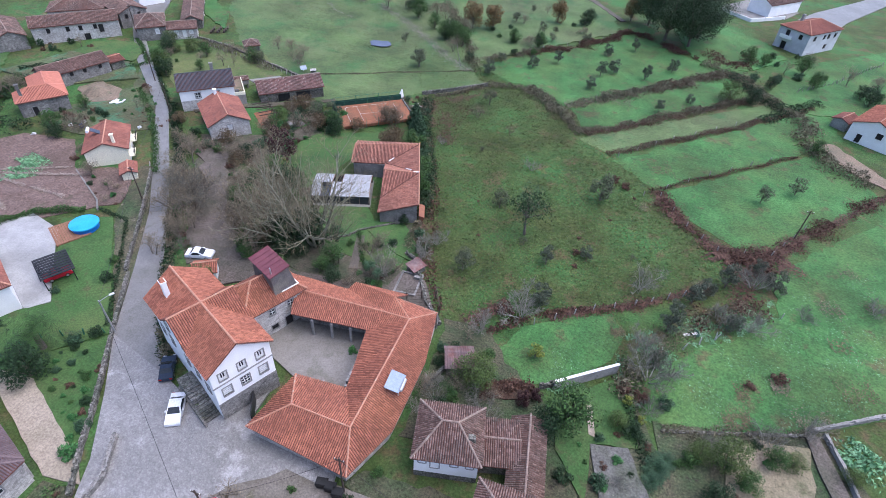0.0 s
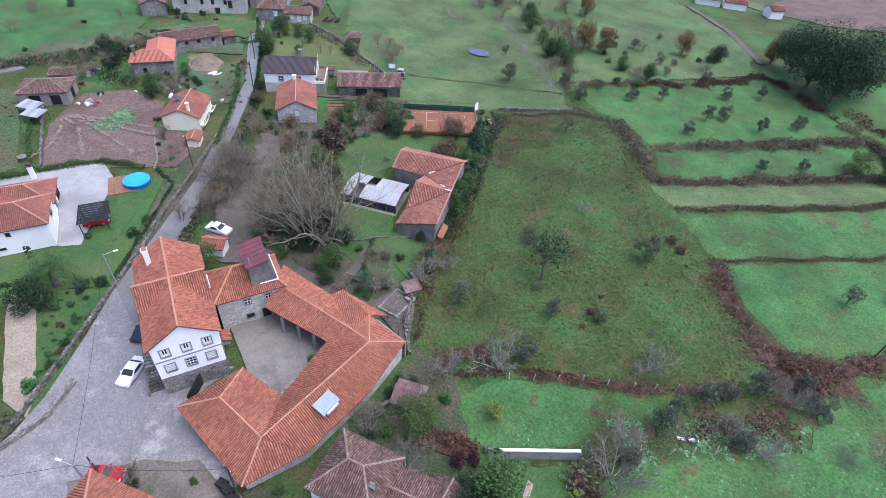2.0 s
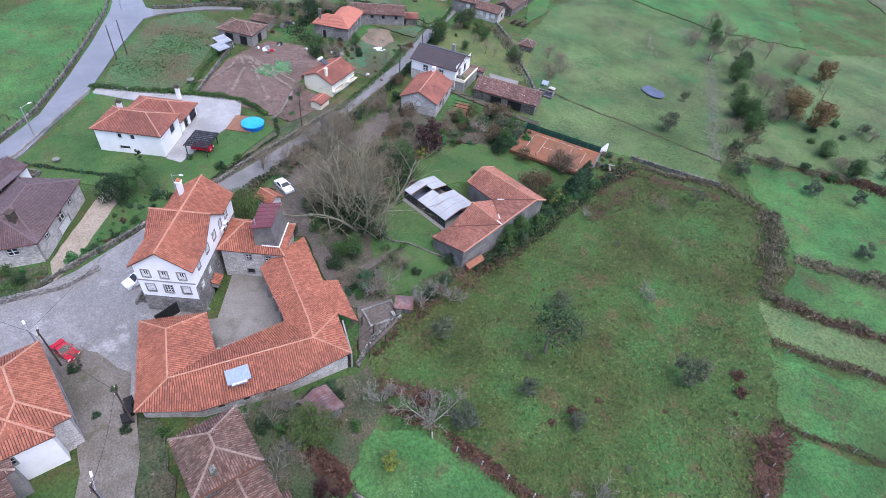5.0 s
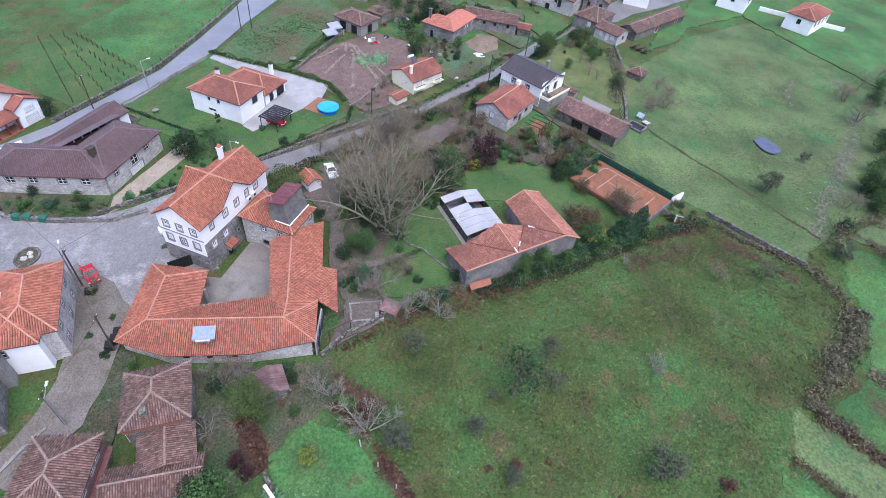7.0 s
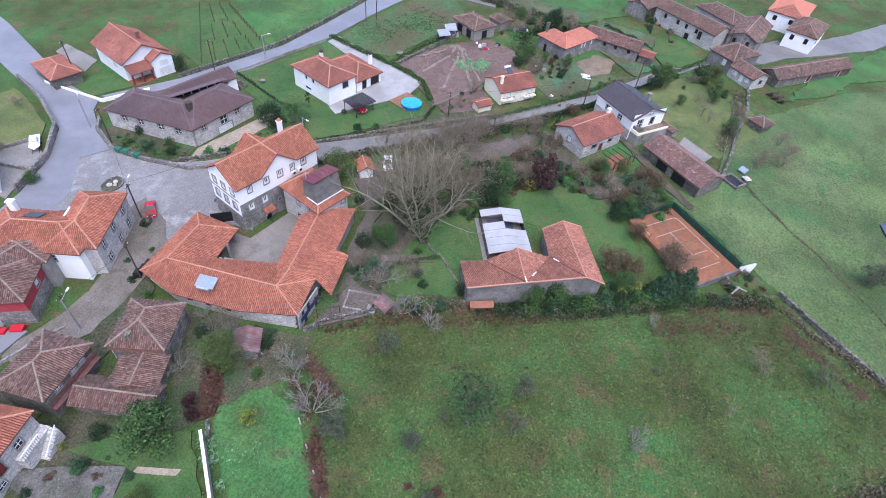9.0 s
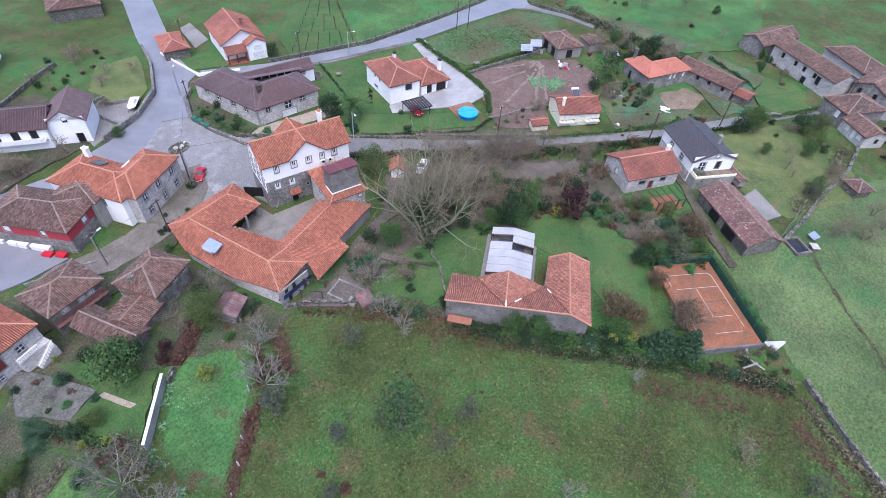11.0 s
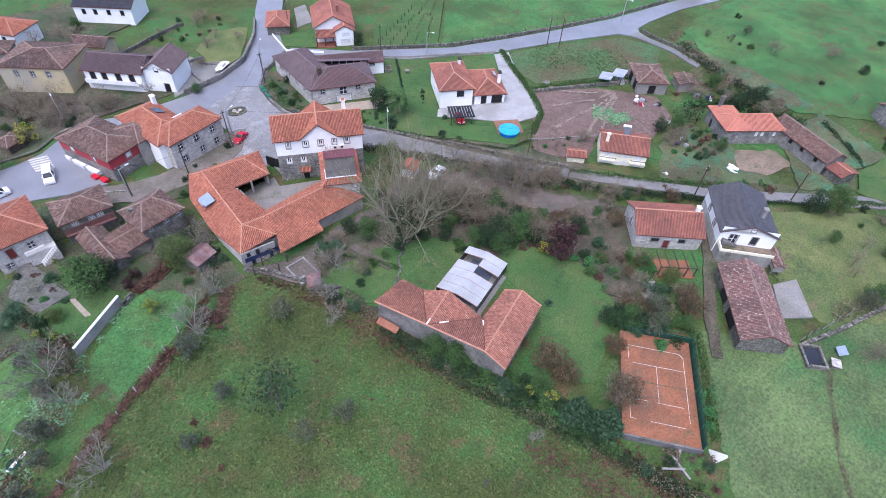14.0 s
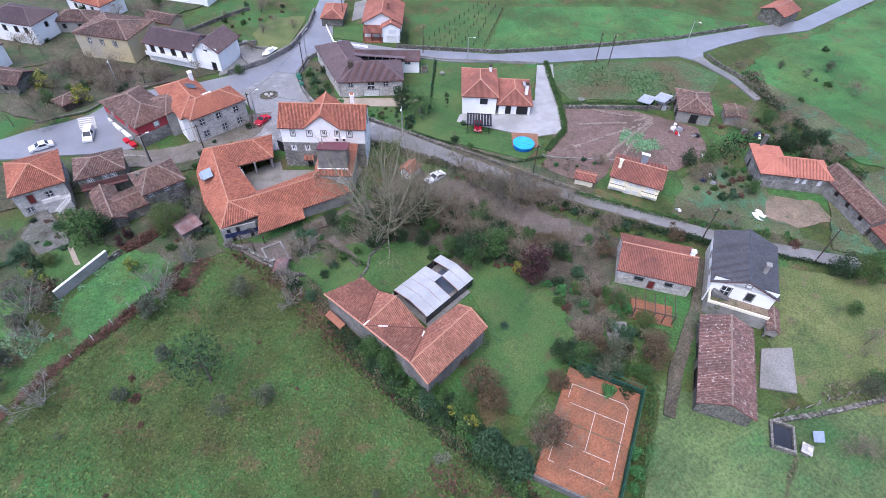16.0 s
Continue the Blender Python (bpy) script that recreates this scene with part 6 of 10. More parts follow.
part("balcony", MB(rel(r1, -18.6, -20.6, -44.0)).box(-6.0, 4.0, 2.2, 6.0, 5.2, 2.4).box(-6.0, 5.1, 2.4, 6.0, 5.2, 3.2), "whitewood", r1)
house("ochre_house", "ochre rendered house with a shallow brown tile roof", -5.8, -30.6, -39.0, 14.0, 11.4, 6.2, roof="hip", rise=1.5, wall="yellow", tile="tile_old", ridge_mat="ridge_old", wins=[("N", u, 4.6, 0.9, 1.3, "sash") for u in (-3.4, 0, 3.4)] + [("E", u, 4.6, 0.9, 1.3, "shut") for u in (-2.4, 2.0)])
house("brown_roofed_annex", "low building with a brown tile roof", -17.0, -36.4, -44.0, 8.0, 5.0, 4.0, roof="gable", rise=1.2, wall="yellow", tile="tile_old", ridge_mat="ridge_old", surround=None)
house("white_roadside_house", "white two-storey house with a dark grey roof", -27.0, -57.0, -40.0, 15.0, 9.0, 4.6, roof="gable", rise=2.0, wall="white", tile="tile_black", ridge_mat="tile_black", wins=[("N", u, 3.2, 0.9, 1.2, "dark") for u in (-5, -2, 1.5, 5)], surround=None)
house("distant_orange_house", "far house with an orange tile roof", -2.0, -56.0, -50.0, 12.0, 8.0, 4.4, roof="hip", rise=1.8, wall="white", tile="tile", ridge_mat="ridge", wins=[("N", u, 3.0, 0.9, 1.2, "dark") for u in (-3, 0, 3)], surround=None)
house("garden_hut", "small hut with dark red tiles among bare trees", 7.2, -7.2, 30.0, 3.6, 3.4, 2.1, "shed", roof="hip", rise=0.9, wall="darkwood", tile="tile_old", ridge_mat="ridge_old", surround=None)
house("roadside_barn", "wide brown-roofed barn by the street", -62.0, -66.0, 60.0, 16.0, 12.0, 3.4, "barn", roof="hip", rise=1.6, wall="stone", tile="tile_old", ridge_mat="ridge_old", surround=None)

# ---- old hamlet at the top of the lane ----
house("terraced_stone_house", "long old stone house with brown-red tiles", -141.6, 111.7, 47.0, 20.5, 7.0, 4.5, roof="gable", rise=1.7, wall="granite_lt", tile="tile_old", ridge_mat="ridge_old", wins=[("S", u, 3.2, 0.8, 1.1, "dark") for u in (-6.5, -2, 1, 4.5)] + [("S", 5.8, 2.6, 1.1, 2.0, "dark"), ("S", 2.0, 0.8, 1.3, 1.6, "dark")], surround=None)
house("corner_stone_house", "stone house with a wide reddish tile roof", -125.6, 121.6, 43.0, 7.2, 10.6, 3.8, roof="hip", rise=1.9, wall="granite", tile="tile_old", ridge_mat="ridge_old", rx=0.4, wins=[("S", 1.4, 2.4, 1.0, 1.4, "shut"), ("E", -2.6, 2.4, 1.0, 1.2, "shut")], surround=None)
house("low_extension", "low extension with reddish tiles", -117.4, 124.4, 38.0, 7.4, 5.4, 2.9, roof="gable", rise=1.2, wall="granite_lt", tile="tile_old", ridge_mat="ridge_old", wins=[("S", -1.6, 1.8, 1.0, 1.0, "shut"), ("S", 0.4, 1.5, 0.9, 1.7, "door"), ("S", 2.2, 1.8, 1.0, 1.0, "shut"), ("E", 0.4, 1.7, 0.8, 0.9, "dark")], surround=None)
house("long_low_barn", "long low barn with a brown tile roof", -126.6, 140.8, -54.0, 27.0, 5.4, 2.5, "barn", roof="gable", rise=1.4, wall="stone", tile="tile_old", ridge_mat="ridge_old", wins=[("N", u, 1.2, 1.4, 1.9, "reddoor") for u in (-2, 9)], surround=None)
house("pale_hamlet_house", "pale house with a brown hipped roof", -148.6, 144.4, -27.0, 13.2, 7.8, 5.0, roof="hip", rise=1.8, wall="white", tile="tile_old", ridge_mat="ridge_old", wins=[("E", u, 3.4, 0.9, 1.3, "dark") for u in (-2, 1.8)] + [("N", u, 3.4, 1.0, 1.2, "dark") for u in (-4, 0, 4)], surround=None)
house("orange_hamlet_house", "house with a faded orange tile roof", -163.0, 143.0, -24.0, 16.0, 10.0, 5.0, roof="hip", rise=1.8, wall="white", tile="tile_new", ridge_mat="ridge", wins=[("E", u, 3.4, 1.0, 1.2, "dark") for u in (-2.6, 2)], surround=None)
house("brown_hamlet_house", "house with a weathered brown tile roof", -151.0, 121.6, 40.0, 14.0, 8.4, 4.2, roof="hip", rise=1.7, wall="granite_lt", tile="tile_old", ridge_mat="ridge_old", surround=None)
house("hamlet_barn", "old barn with purple-brown tiles", -153.4, 100.4, -31.0, 15.0, 6.8, 3.6, "barn", roof="gable", rise=1.5, wall="granite", tile="tile_old", ridge_mat="ridge_old", surround=None)
house("lane_end_house", "stone house at the top of the lane", -141.0, 127.6, -24.0, 15.6, 7.6, 4.4, roof="gable", rise=1.6, wall="granite", tile="tile_old", ridge_mat="ridge_old", wins=[("E", u, 3.2, 0.8, 1.1, "dark") for u in (-2, 1.6)], surround=None)
house("hillside_house", "white house with dull red tiles above the pasture", -133.8, 196.0, -53.0, 15.0, 8.4, 5.0, roof="hip", rise=1.8, wall="white", tile="tile_mid", ridge_mat="ridge", wins=[("N", u, 3.4, 1.1, 1.3, "dark") for u in (-5, -1.5, 2, 5)] + [("E", 0, 3.4, 1.1, 1.3, "dark")], surround=None)
house("hillside_house", "white house with orange tiles above the pasture", -150.0, 180.0, -40.0, 14.0, 9.0, 5.2, roof="hip", rise=1.8, wall="white", tile="tile_new", ridge_mat="ridge", wins=[("N", u, 3.6, 1.1, 1.3, "dark") for u in (-4, 0, 4)] + [("E", 0, 3.6, 1.1, 1.3, "dark")], surround=None)
house("field_hut", "small stone field hut with a pyramid tile roof", -94.9, 124.0, 43.0, 3.6, 3.4, 1.8, "hut", roof="hip", rise=1.1, wall="stone", tile="tile_old", ridge_mat="ridge_old", surround=None)

# ---- houses beyond the eastern fields ----
gh = house("grey_rendered_house", "tall grey-white house with a red tile roof", 56.9, 205.0, 47.0, 16.0, 10.4, 6.6, roof="hip", rise=2.2, wall="palegrey", tile="tile_mid", ridge_mat="ridge", wins=[("S", u, 5.0, 1.1, 1.3, "dark") for u in (-5, 0, 2.2, 5.6)] + [("S", 2.4, 1.8, 1.2, 1.2, "dark"), ("W", 2.4, 5.0, 1.1, 1.3, "dark"), ("W", -2.0, 4.8, 1.2, 2.0, "dark"), ("W", -2.0, 1.2, 1.6, 2.2, "dark")], surround=None)
part("balcony", MB().box(-9.0, -0.2, 3.4, -8.0, 3.8, 3.6).box(-9.0, -0.2, 3.6, -8.9, 3.8, 4.5), "white", gh)
part("chimney", MB().box(-4.2, 1.4, 7.4, -3.4, 2.2, 10.2), "greyrender", gh)
house("white_field_house", "white house with orange tiles beside the fields", 64.4, 143.6, 57.0, 15.0, 9.6, 4.4, roof="gable", rise=2.0, wall="white", tile="tile", ridge_mat="ridge", wins=[("W", 1.4, 3.2, 1.2, 1.2, "dark"), ("W", -2.2, 1.2, 1.0, 1.9, "dark"), ("N", 3, 2.8, 1.0, 1.2, "dark")], surround=None)
house("red_lean_to", "low lean-to with dull red tiles against a white house", 57.2, 146.6, 52.0, 5.2, 3.6, 2.3, "shed", roof="gable", rise=0.7, wall="greyrender", tile="tile_mid", surround=None)
house("long_white_house", "long white house with brown tile roof", 52.0, 243.0, 48.0, 18.0, 9.0, 4.4, roof="gable", rise=2.0, wall="white", tile="tile_old", ridge_mat="ridge_old", wins=[("N", u, 2.6, 1.1, 1.4, "dark") for u in (-7, -3, 1, 5)], surround=None)

# ---- beyond the park and far sheds ----
house("brown_roofed_villa", "white two-storey villa with a brown roof and balcony", 15.2, -48.6, -40.0, 14.0, 9.0, 5.4, roof="hip", rise=1.9, wall="white", tile="tile_brown", ridge_mat="ridge_brown", wins=[("N", u, 3.8, 1.1, 1.4, "dark") for u in (-4.4, -1.2, 2.2, 5.0)] + [("W", 0, 3.8, 1.0, 1.2, "dark")], surround=None)
house("old_low_house", "low old house with a worn brown tile roof", 3.0, -47.4, -25.0, 9.0, 6.0, 3.4, roof="hip", rise=1.6, wall="greyrender", tile="tile_old", ridge_mat="ridge_old", wins=[("N", u, 2.0, 0.9, 1.1, "dark") for u in (-2.4, 1.6)], surround=None)
house("park_stone_house", "low stone house with a worn tile roof by the park", 18.0, -21.0, -35.0, 8.0, 6.0, 3.0, roof="gable", rise=1.4, wall="stone", tile="tile_old", ridge_mat="ridge_old", wins=[("N", 1.0, 1.8, 0.9, 1.0, "dark")], surround=None)
house("white_edge_house", "white house with brown eaves behind the park", 25.0, -33.0, -40.0, 10.0, 8.0, 5.4, roof="hip", rise=1.8, wall="white", tile="tile_brown", ridge_mat="ridge_brown", wins=[("N", u, 3.8, 1.1, 1.4, "dark") for u in (-2.4, 1.4)], surround=None)
house("blue_roofed_shed", "far field shed with a pale blue sheet roof", -31.0, 254.0, 20.0, 9.0, 5.0, 2.4, "shed", roof="gable", rise=0.7, wall="whitewood", tile="poly", ridge_mat="poly", surround=None)
house("pink_roofed_shed", "far field shed with faded pinkish tiles", -21.6, 257.0, 20.0, 8.0, 5.0, 2.4, "shed", roof="gable", rise=0.8, wall="white", tile="tile_mid", ridge_mat="ridge", surround=None)
house("red_field_shed", "small far shed with red tiles", -7.6, 257.5, 40.0, 5.0, 5.0, 3.0, "shed", roof="gable", rise=1.1, wall="white", tile="tile_mid", ridge_mat="ridge", surround=None)
house("roadside_stone_barn", "roofless-looking old barn by the country road", -180.0, 25.0, 10.0, 9.0, 7.0, 3.4, "barn", roof="gable", rise=1.4, wall="stone", tile="tile_mid", ridge_mat="ridge_old", surround=None)
for x, y, yaw, w in ((-113.2, 47.6, 20, 4.4), (-109.4, 46.6, 24, 4.0)):
    ms = thing("metal_shed", "open lean-to shed roofed with grey metal sheets", "shed", x, y, yaw, None, "metal sheds")
    for a in (-w / 2, w / 2 - 0.1):
        for b in (-1.2, 1.2):
            part("post", MB().box(a, b - 0.06, -0.1, a + 0.12, b + 0.06, 1.9), "darkwood", ms)
    for k in range(4):
        part("roof_sheet", MB().slab([(-w / 2 + k * w / 4, -1.5, 1.9), (-w / 2 + (k + 0.97) * w / 4, -1.5, 1.9), (-w / 2 + (k + 0.97) * w / 4, 1.5, 2.2), (-w / 2 + k * w / 4, 1.5, 2.2)], 0.04), "steel" if k % 2 else "poly", ms)


# ---- walls, fences, court ----
def stone_wall(pts, high, thick, material="stone", label="low rubble stone wall", seed=3, name="stone_wall"):
    """A dry wall of many rough stones round a rubble core, uneven along its top."""
    rnd = random.Random(seed)
    mb = MB()

    def lump(x, y, z, a, b, c, yaw):
        ca, sa = math.cos(yaw), math.sin(yaw)
        pts_ = []
        for k in range(8):
            u, v, w = ((k & 1) * 2 - 1) * a * rnd.uniform(0.75, 1.1), ((k >> 1 & 1) * 2 - 1) * b * rnd.uniform(0.75, 1.1), ((k >> 2) * 2 - 1) * c * rnd.uniform(0.75, 1.1)
            pts_.append((x + u * ca - v * sa, y + u * sa + v * ca, z + w))
        mb.add(pts_, [(4, 5, 7, 6), (0, 1, 5, 4), (1, 3, 7, 5), (3, 2, 6, 7), (2, 0, 4, 6)])

    for a, b in zip(pts, pts[1:]):
        a, b = Vector(a), Vector(b)
        d = b - a
        n = max(1, int(d.length / 0.42))
        yaw = math.atan2(d.y, d.x)
        side = Vector((-d.y, d.x)).normalized()
        rows = max(1, round(high / 0.3))
        for i in range(n):
            for k in range(rows):
                for s in (-1, 1):
                    if k == rows - 1 and rnd.random() < 0.12:
                        continue
                    p = a + d * ((i + 0.5 + rnd.uniform(-0.2, 0.2)) / n) + side * (s * thick * 0.27 + rnd.uniform(-0.04, 0.04))
                    hh = high / rows / 2
                    lump(p.x, p.y, g(p.x, p.y) + hh * (2 * k + 1) + rnd.uniform(-0.03, 0.03), 0.25 * rnd.uniform(0.8, 1.2), thick * 0.26, hh * rnd.uniform(0.95, 1.25), yaw + rnd.uniform(-0.2, 0.2))
    return solo(name, mb, material, label, "wall", "", "structure")


def smooth_wall(pts, high, thick, material, label, name="wall", low=-0.3):
    mb = MB()
    for a, b in zip(pts, pts[1:]):
        d = (Vector(b) - Vector(a)).normalized()
        s = Vector((-d.y, d.x)) * thick / 2
        z = g(*a)
        mb.prism([(a[0] - s.x, a[1] - s.y), (b[0] - s.x, b[1] - s.y), (b[0] + s.x, b[1] + s.y), (a[0] + s.x, a[1] + s.y)], z + low, z + high)
    return solo(name, mb, material, label, "wall", "", "structure")


stone_wall([(-43.6, 19.9), (-41.2, 15.4), (-40.9, 7), (-41.7, -0.4), (-46, -6.6), (-49.6, -8.8)], 1.0, 0.5, "granite", "granite retaining wall of the raised front garden")
stone_wall([(-43, 12.7), (-46, 17), (-48.2, 20.8), (-50.8, 24.9), (-55.3, 31.6), (-61.6, 41.5)], 0.8, 0.45, "stone", "low mossy wall along the village street", 5)
stone_wall([(-56.5, -33), (-52.2, -24.6), (-44.4, -14.2), (-36.2, -9.2), (-26.7, -7.2)], 1.5, 0.5, "granite", "curved stone retaining wall at the bend", 6)
stone_wall([(-32, -9.5), (-31.5, -21), (-37, -21)], 0.9, 0.4, "granite", "stone wall round a paved yard", 7)
stone_wall([(-68.6, 0), (-78, 7.2), (-99, 18.4)], 0.7, 0.3, "greyrender", "low rendered roadside wall", 8)
stone_wall([(-69.5, -4.3), (-92, 8.7), (-108, 13.6), (-125, 18.0), (-143, 22.2), (-168, 24.8)], 0.9, 0.4, "stone", "dark stone wall along the country road", 9)
stone_wall([(-43.2, 119.4), (-37.4, 124.2), (-33, 128.2), (-29.5, 131.4)], 0.95, 0.45, "stone", "mossy slab field wall with pale capping", 10)
stone_wall([(-14.3, 49.5), (-17.5, 52.5), (-19.5, 56), (-22.5, 60.8), (-24.6, 62)], 0.9, 0.45, "stone", "rough stone wall behind the barn", 11)
stone_wall([(-72.6, 113.6), (-80, 116), (-90, 118.6), (-101, 122.5), (-113, 124.5)], 0.6, 0.6, "stone", "tumbledown mossy field wall", 12)
stone_wall([(1.4, 44), (3.2, 45.2)], 1.0, 0.4, "stone", "stub of stone garden wall", 14)
stone_wall([(-12.6, 38.5), (-11.2, 42.5), (-9, 46)], 0.8, 0.4, "stone", "crumbling garden wall", 15)
stone_wall([(16.8, 43.1), (24.2, 45.5), (34.3, 48.9)], 0.3, 0.4, "stone", "low rubble garden wall", 16)
stone_wall([(34.6, 49.6), (44.5, 55.6), (52, 59)], 0.8, 0.35, "greyrender", "grey garden wall beside a path", 17)
stone_wall([(36.2, 49.6), (37.6, 45), (38.6, 40)], 0.8, 0.35, "greyrender", "grey garden wall along a path", 18)
stone_wall([(-28.6, 69.2), (-34.3, 64.6), (-35.4, 62.4), (-41, 59.3)], 0.4, 0.35, "stone", "low garden edging wall", 19)
stone_wall([(-92, 39), (-98, 42), (-108, 47), (-114, 50)], 0.9, 0.4, "stone", "stone wall between the plots", 20)
stone_wall([(-62.5, 42), (-70.2, 54.4), (-77, 64.5)], 0.9, 0.4, "stone", "stone wall along the lane", 21)
stone_wall([(-14, -26), (-22, -34), (-34, -40), (-40, -42)], 1.0, 0.5, "stone", "dark terrace wall", 22)
stone_wall([(3, 14.4), (-3, 17.2), (-6, 19)], 0.5, 0.3, "greyrender", "low parapet beside the street", 23)
smooth_wall([(3.1, 44.4), (10.7, 50.2)], 1.82, 0.26, "greyrender", "grey rendered foot of the garden wall")
smooth_wall([(3.1, 44.4), (10.7, 50.2)], 1.95, 0.36, "white", "whitewashed garden wall coping", "wall", 1.82)
smooth_wall([(-29.9, 26.6), (-31.9, 30.2)], 2.3, 0.12, "black", "black sheet-metal courtyard gate", "gate_wall")
smooth_wall([(-77.4, 51.9), (-79.5, 54), (-90.8, 60.3)], 0.4, 0.25, "concrete", "concrete kerb of the garden plot")

smooth_wall([(-57.2, -27.4), (-56.2, -20.4), (-55.2, -12.6), (-62.4, -6.6)], 0.8, 0.22, "white", "low white wall round the gabled house's garden")
stone_wall([(-34.8, -19.8), (-36.4, -17.4), (-39.4, -15.4)], 0.9, 0.3, "granite", "stone wall between yard and orchard", 25)
smooth_wall([(30.9, 236.4), (42.8, 224.8), (55.3, 234.6)], 1.2, 0.3, "white", "white wall before a far house")
smooth_wall([(-145.7, 187), (-139, 196.5), (-131, 209)], 1.6, 0.4, "white", "white terrace wall above the pasture")
post_line = [(49.5, 163.8), (61.5, 175.6), (74, 192.6), (79.8, 198.7)]

# tank ruin behind the barn
tk = thing("stone_tank", "roofless stone tank with dark water", "tank", -21.5, 55.4, 4.0)
for q in ((-1.75, -2.4, 1.75, -2.1), (-1.75, 2.1, 1.75, 2.4), (-1.75, -2.1, -1.45, 2.1), (1.45, -2.1, 1.75, 2.1)):
    part("tank_wall", MB().box(q[0], q[1], -0.2, q[2], q[3], 0.6), "granite", tk)
part("water", MB().box(-1.45, -2.1, 0.0, 1.45, 2.1, 0.2), "darkwater", tk)
part("trough", MB().box(0.5, 1.2, 0.2, 1.4, 1.7, 0.85), "granite", tk)
rs_ = thing("pump_shed", "tiny shed with a rusty brown sheet roof", "shed", -21.6, 58.9, 62.0)
part("wall", MB().box(-1.15, -0.9, -0.1, 1.15, 0.9, 1.1), "stone", rs_)
part("roof_sheet", MB().slab([(-1.35, -1.1, 1.15), (1.35, -1.1, 1.15), (1.35, 1.1, 1.55), (-1.35, 1.1, 1.55)], 0.07), "tin", rs_)
sheet("yard", [(-15.2, 50.2), (-19.4, 57), (-23.6, 57.6), (-24.4, 52.6), (-20.6, 51.8)], "track", 0.09, "dark trodden yard behind the barn", "yard", 0.2)
house("garden_hut", "small white hut with orange tiles under the trees", -50.6, 45.7, 32.0, 3.0, 2.4, 2.2, "shed", roof="gable", rise=0.8, wall="white", tile="tile", surround=None)
vp = thing("vine_trellis", "bare timber vine trellis over the yard", "trellis", -17.8, 51.8, 28.0)
for x in (-2.2, 0, 2.2):
    for y in (-1.6, 1.6):
        part("post", MB().box(x - 0.07, y - 0.07, -0.1, x + 0.07, y + 0.07, 2.1), "darkwood", vp)
    part("beam", MB().box(x - 0.05, -2.0, 2.1, x + 0.05, 2.0, 2.22), "darkwood", vp)
for y in np.linspace(-1.7, 1.7, 6):
    part("wire_rail", MB().tube((-2.6, y, 2.26), (2.6, y, 2.26), 0.03, 0.03, 4), "darkwood", vp)

# clay court
ct = thing("clay_court", "small red clay court with worn white lines", "court", -49.6, 103.9, 38.6, 1.95)
part("surface", MB().box(-8.2, -5.0, -0.6, 8.4, 5.0, 0.02), "clay", ct)
def line(x0, y0, x1, y1):
    part("line", MB().box(min(x0, x1) - 0.03, min(y0, y1) - 0.03, 0.02, max(x0, x1) + 0.03, max(y0, y1) + 0.03, 0.03), "whiteline", ct)
line(-5.8, -3.9, -5.8, 3.3), line(-5.2, 3.9, 3.6, 3.9), line(3.9, 3.9, 5.0, 3.9), line(-5.8, -3.9, -3.6, -3.9), line(-0.2, -3.9, 5.85, -3.9), line(5.85, -3.9, 5.85, -3.2), line(5.85, -1.2, 5.85, 3.2)
line(-2.9, -3.4, -2.9, 3.9), line(2.9, -3.9, 2.9, -1.4), line(2.9, -0.2, 2.9, 3.2), line(-2.9, 0, 2.9, 0)
part("line", MB().tube((-5.8, 3.3, 0.025), (-5.2, 3.9, 0.025), 0.05, 0.05, 4), "whiteline", ct)
part("net_band", MB().box(-0.08, -4.3, 0.022, 0.08, 4.3, 0.03), "leaf_brown", ct)
part("retaining_wall", MB().box(8.4, -5.1, -1.4, 8.65, 5.1, 0.3), "darkrender", ct)
fn = thing("court_fence", "green windbreak mesh fence on steel posts", "fence", -49.6, 103.9, 38.6, 1.95)
for x in np.linspace(-8.3, 8.3, 7):
    part("post", MB().tube((x, 5.15, -0.8), (x, 5.15, 2.2), 0.05, 0.05, 6), "greenpaint", fn)
    part("post", MB().tube((x, -5.15, -0.8), (x, -5.15, 1.6), 0.05, 0.05, 6), "greenpaint", fn)
for y in (-2.6, 0, 2.6):
    part("post", MB().tube((-8.3, y, -0.8), (-8.3, y, 2.0), 0.05, 0.05, 6), "greenpaint", fn)
part("mesh_panel", MB().box(-8.3, 5.16, -0.2, 8.3, 5.2, 1.3), "greenmesh", fn)
part("mesh_panel", MB().box(-8.36, -4.0, -0.2, -8.32, 5.1, 1.2), "greenmesh", fn)
for z in (1.0, 2.1):
    part("rail", MB().tube((-8.3, 5.15, z), (8.3, 5.15, z), 0.03, 0.03, 5).tube((-8.3, -5.1, z), (-8.3, 5.15, z), 0.03, 0.03, 5), "greenpaint", fn)
wp = thing("white_sheet", "white metal sheet leaning at the court corner", "sheet", -47.2, 114.2, 38.0, 1.0)
part("sheet", MB(pose(0, 0, 0.4, 68, 0, 10)).prism([(-1.0, -0.6), (1.2, -0.6), (1.2, 2.0), (0.9, 2.1)], 0, 0.06), "plastic_white", wp)
for i in range(5):
    bd = thing("old_board", "dark weathered board heaped below the court", "board", -43.4 + i * 0.5, 111.6 + (i % 3) * 0.5, 20 + i * 31, None, "heap of boards")
    part("board", MB(pose(0, 0, 0.3 + 0.1 * i, 6 - i * 3, 9, 0)).box(-1.6, -0.14, 0, 1.6, 0.14, 0.05), "darkwood" if i % 2 else "greywood", bd)


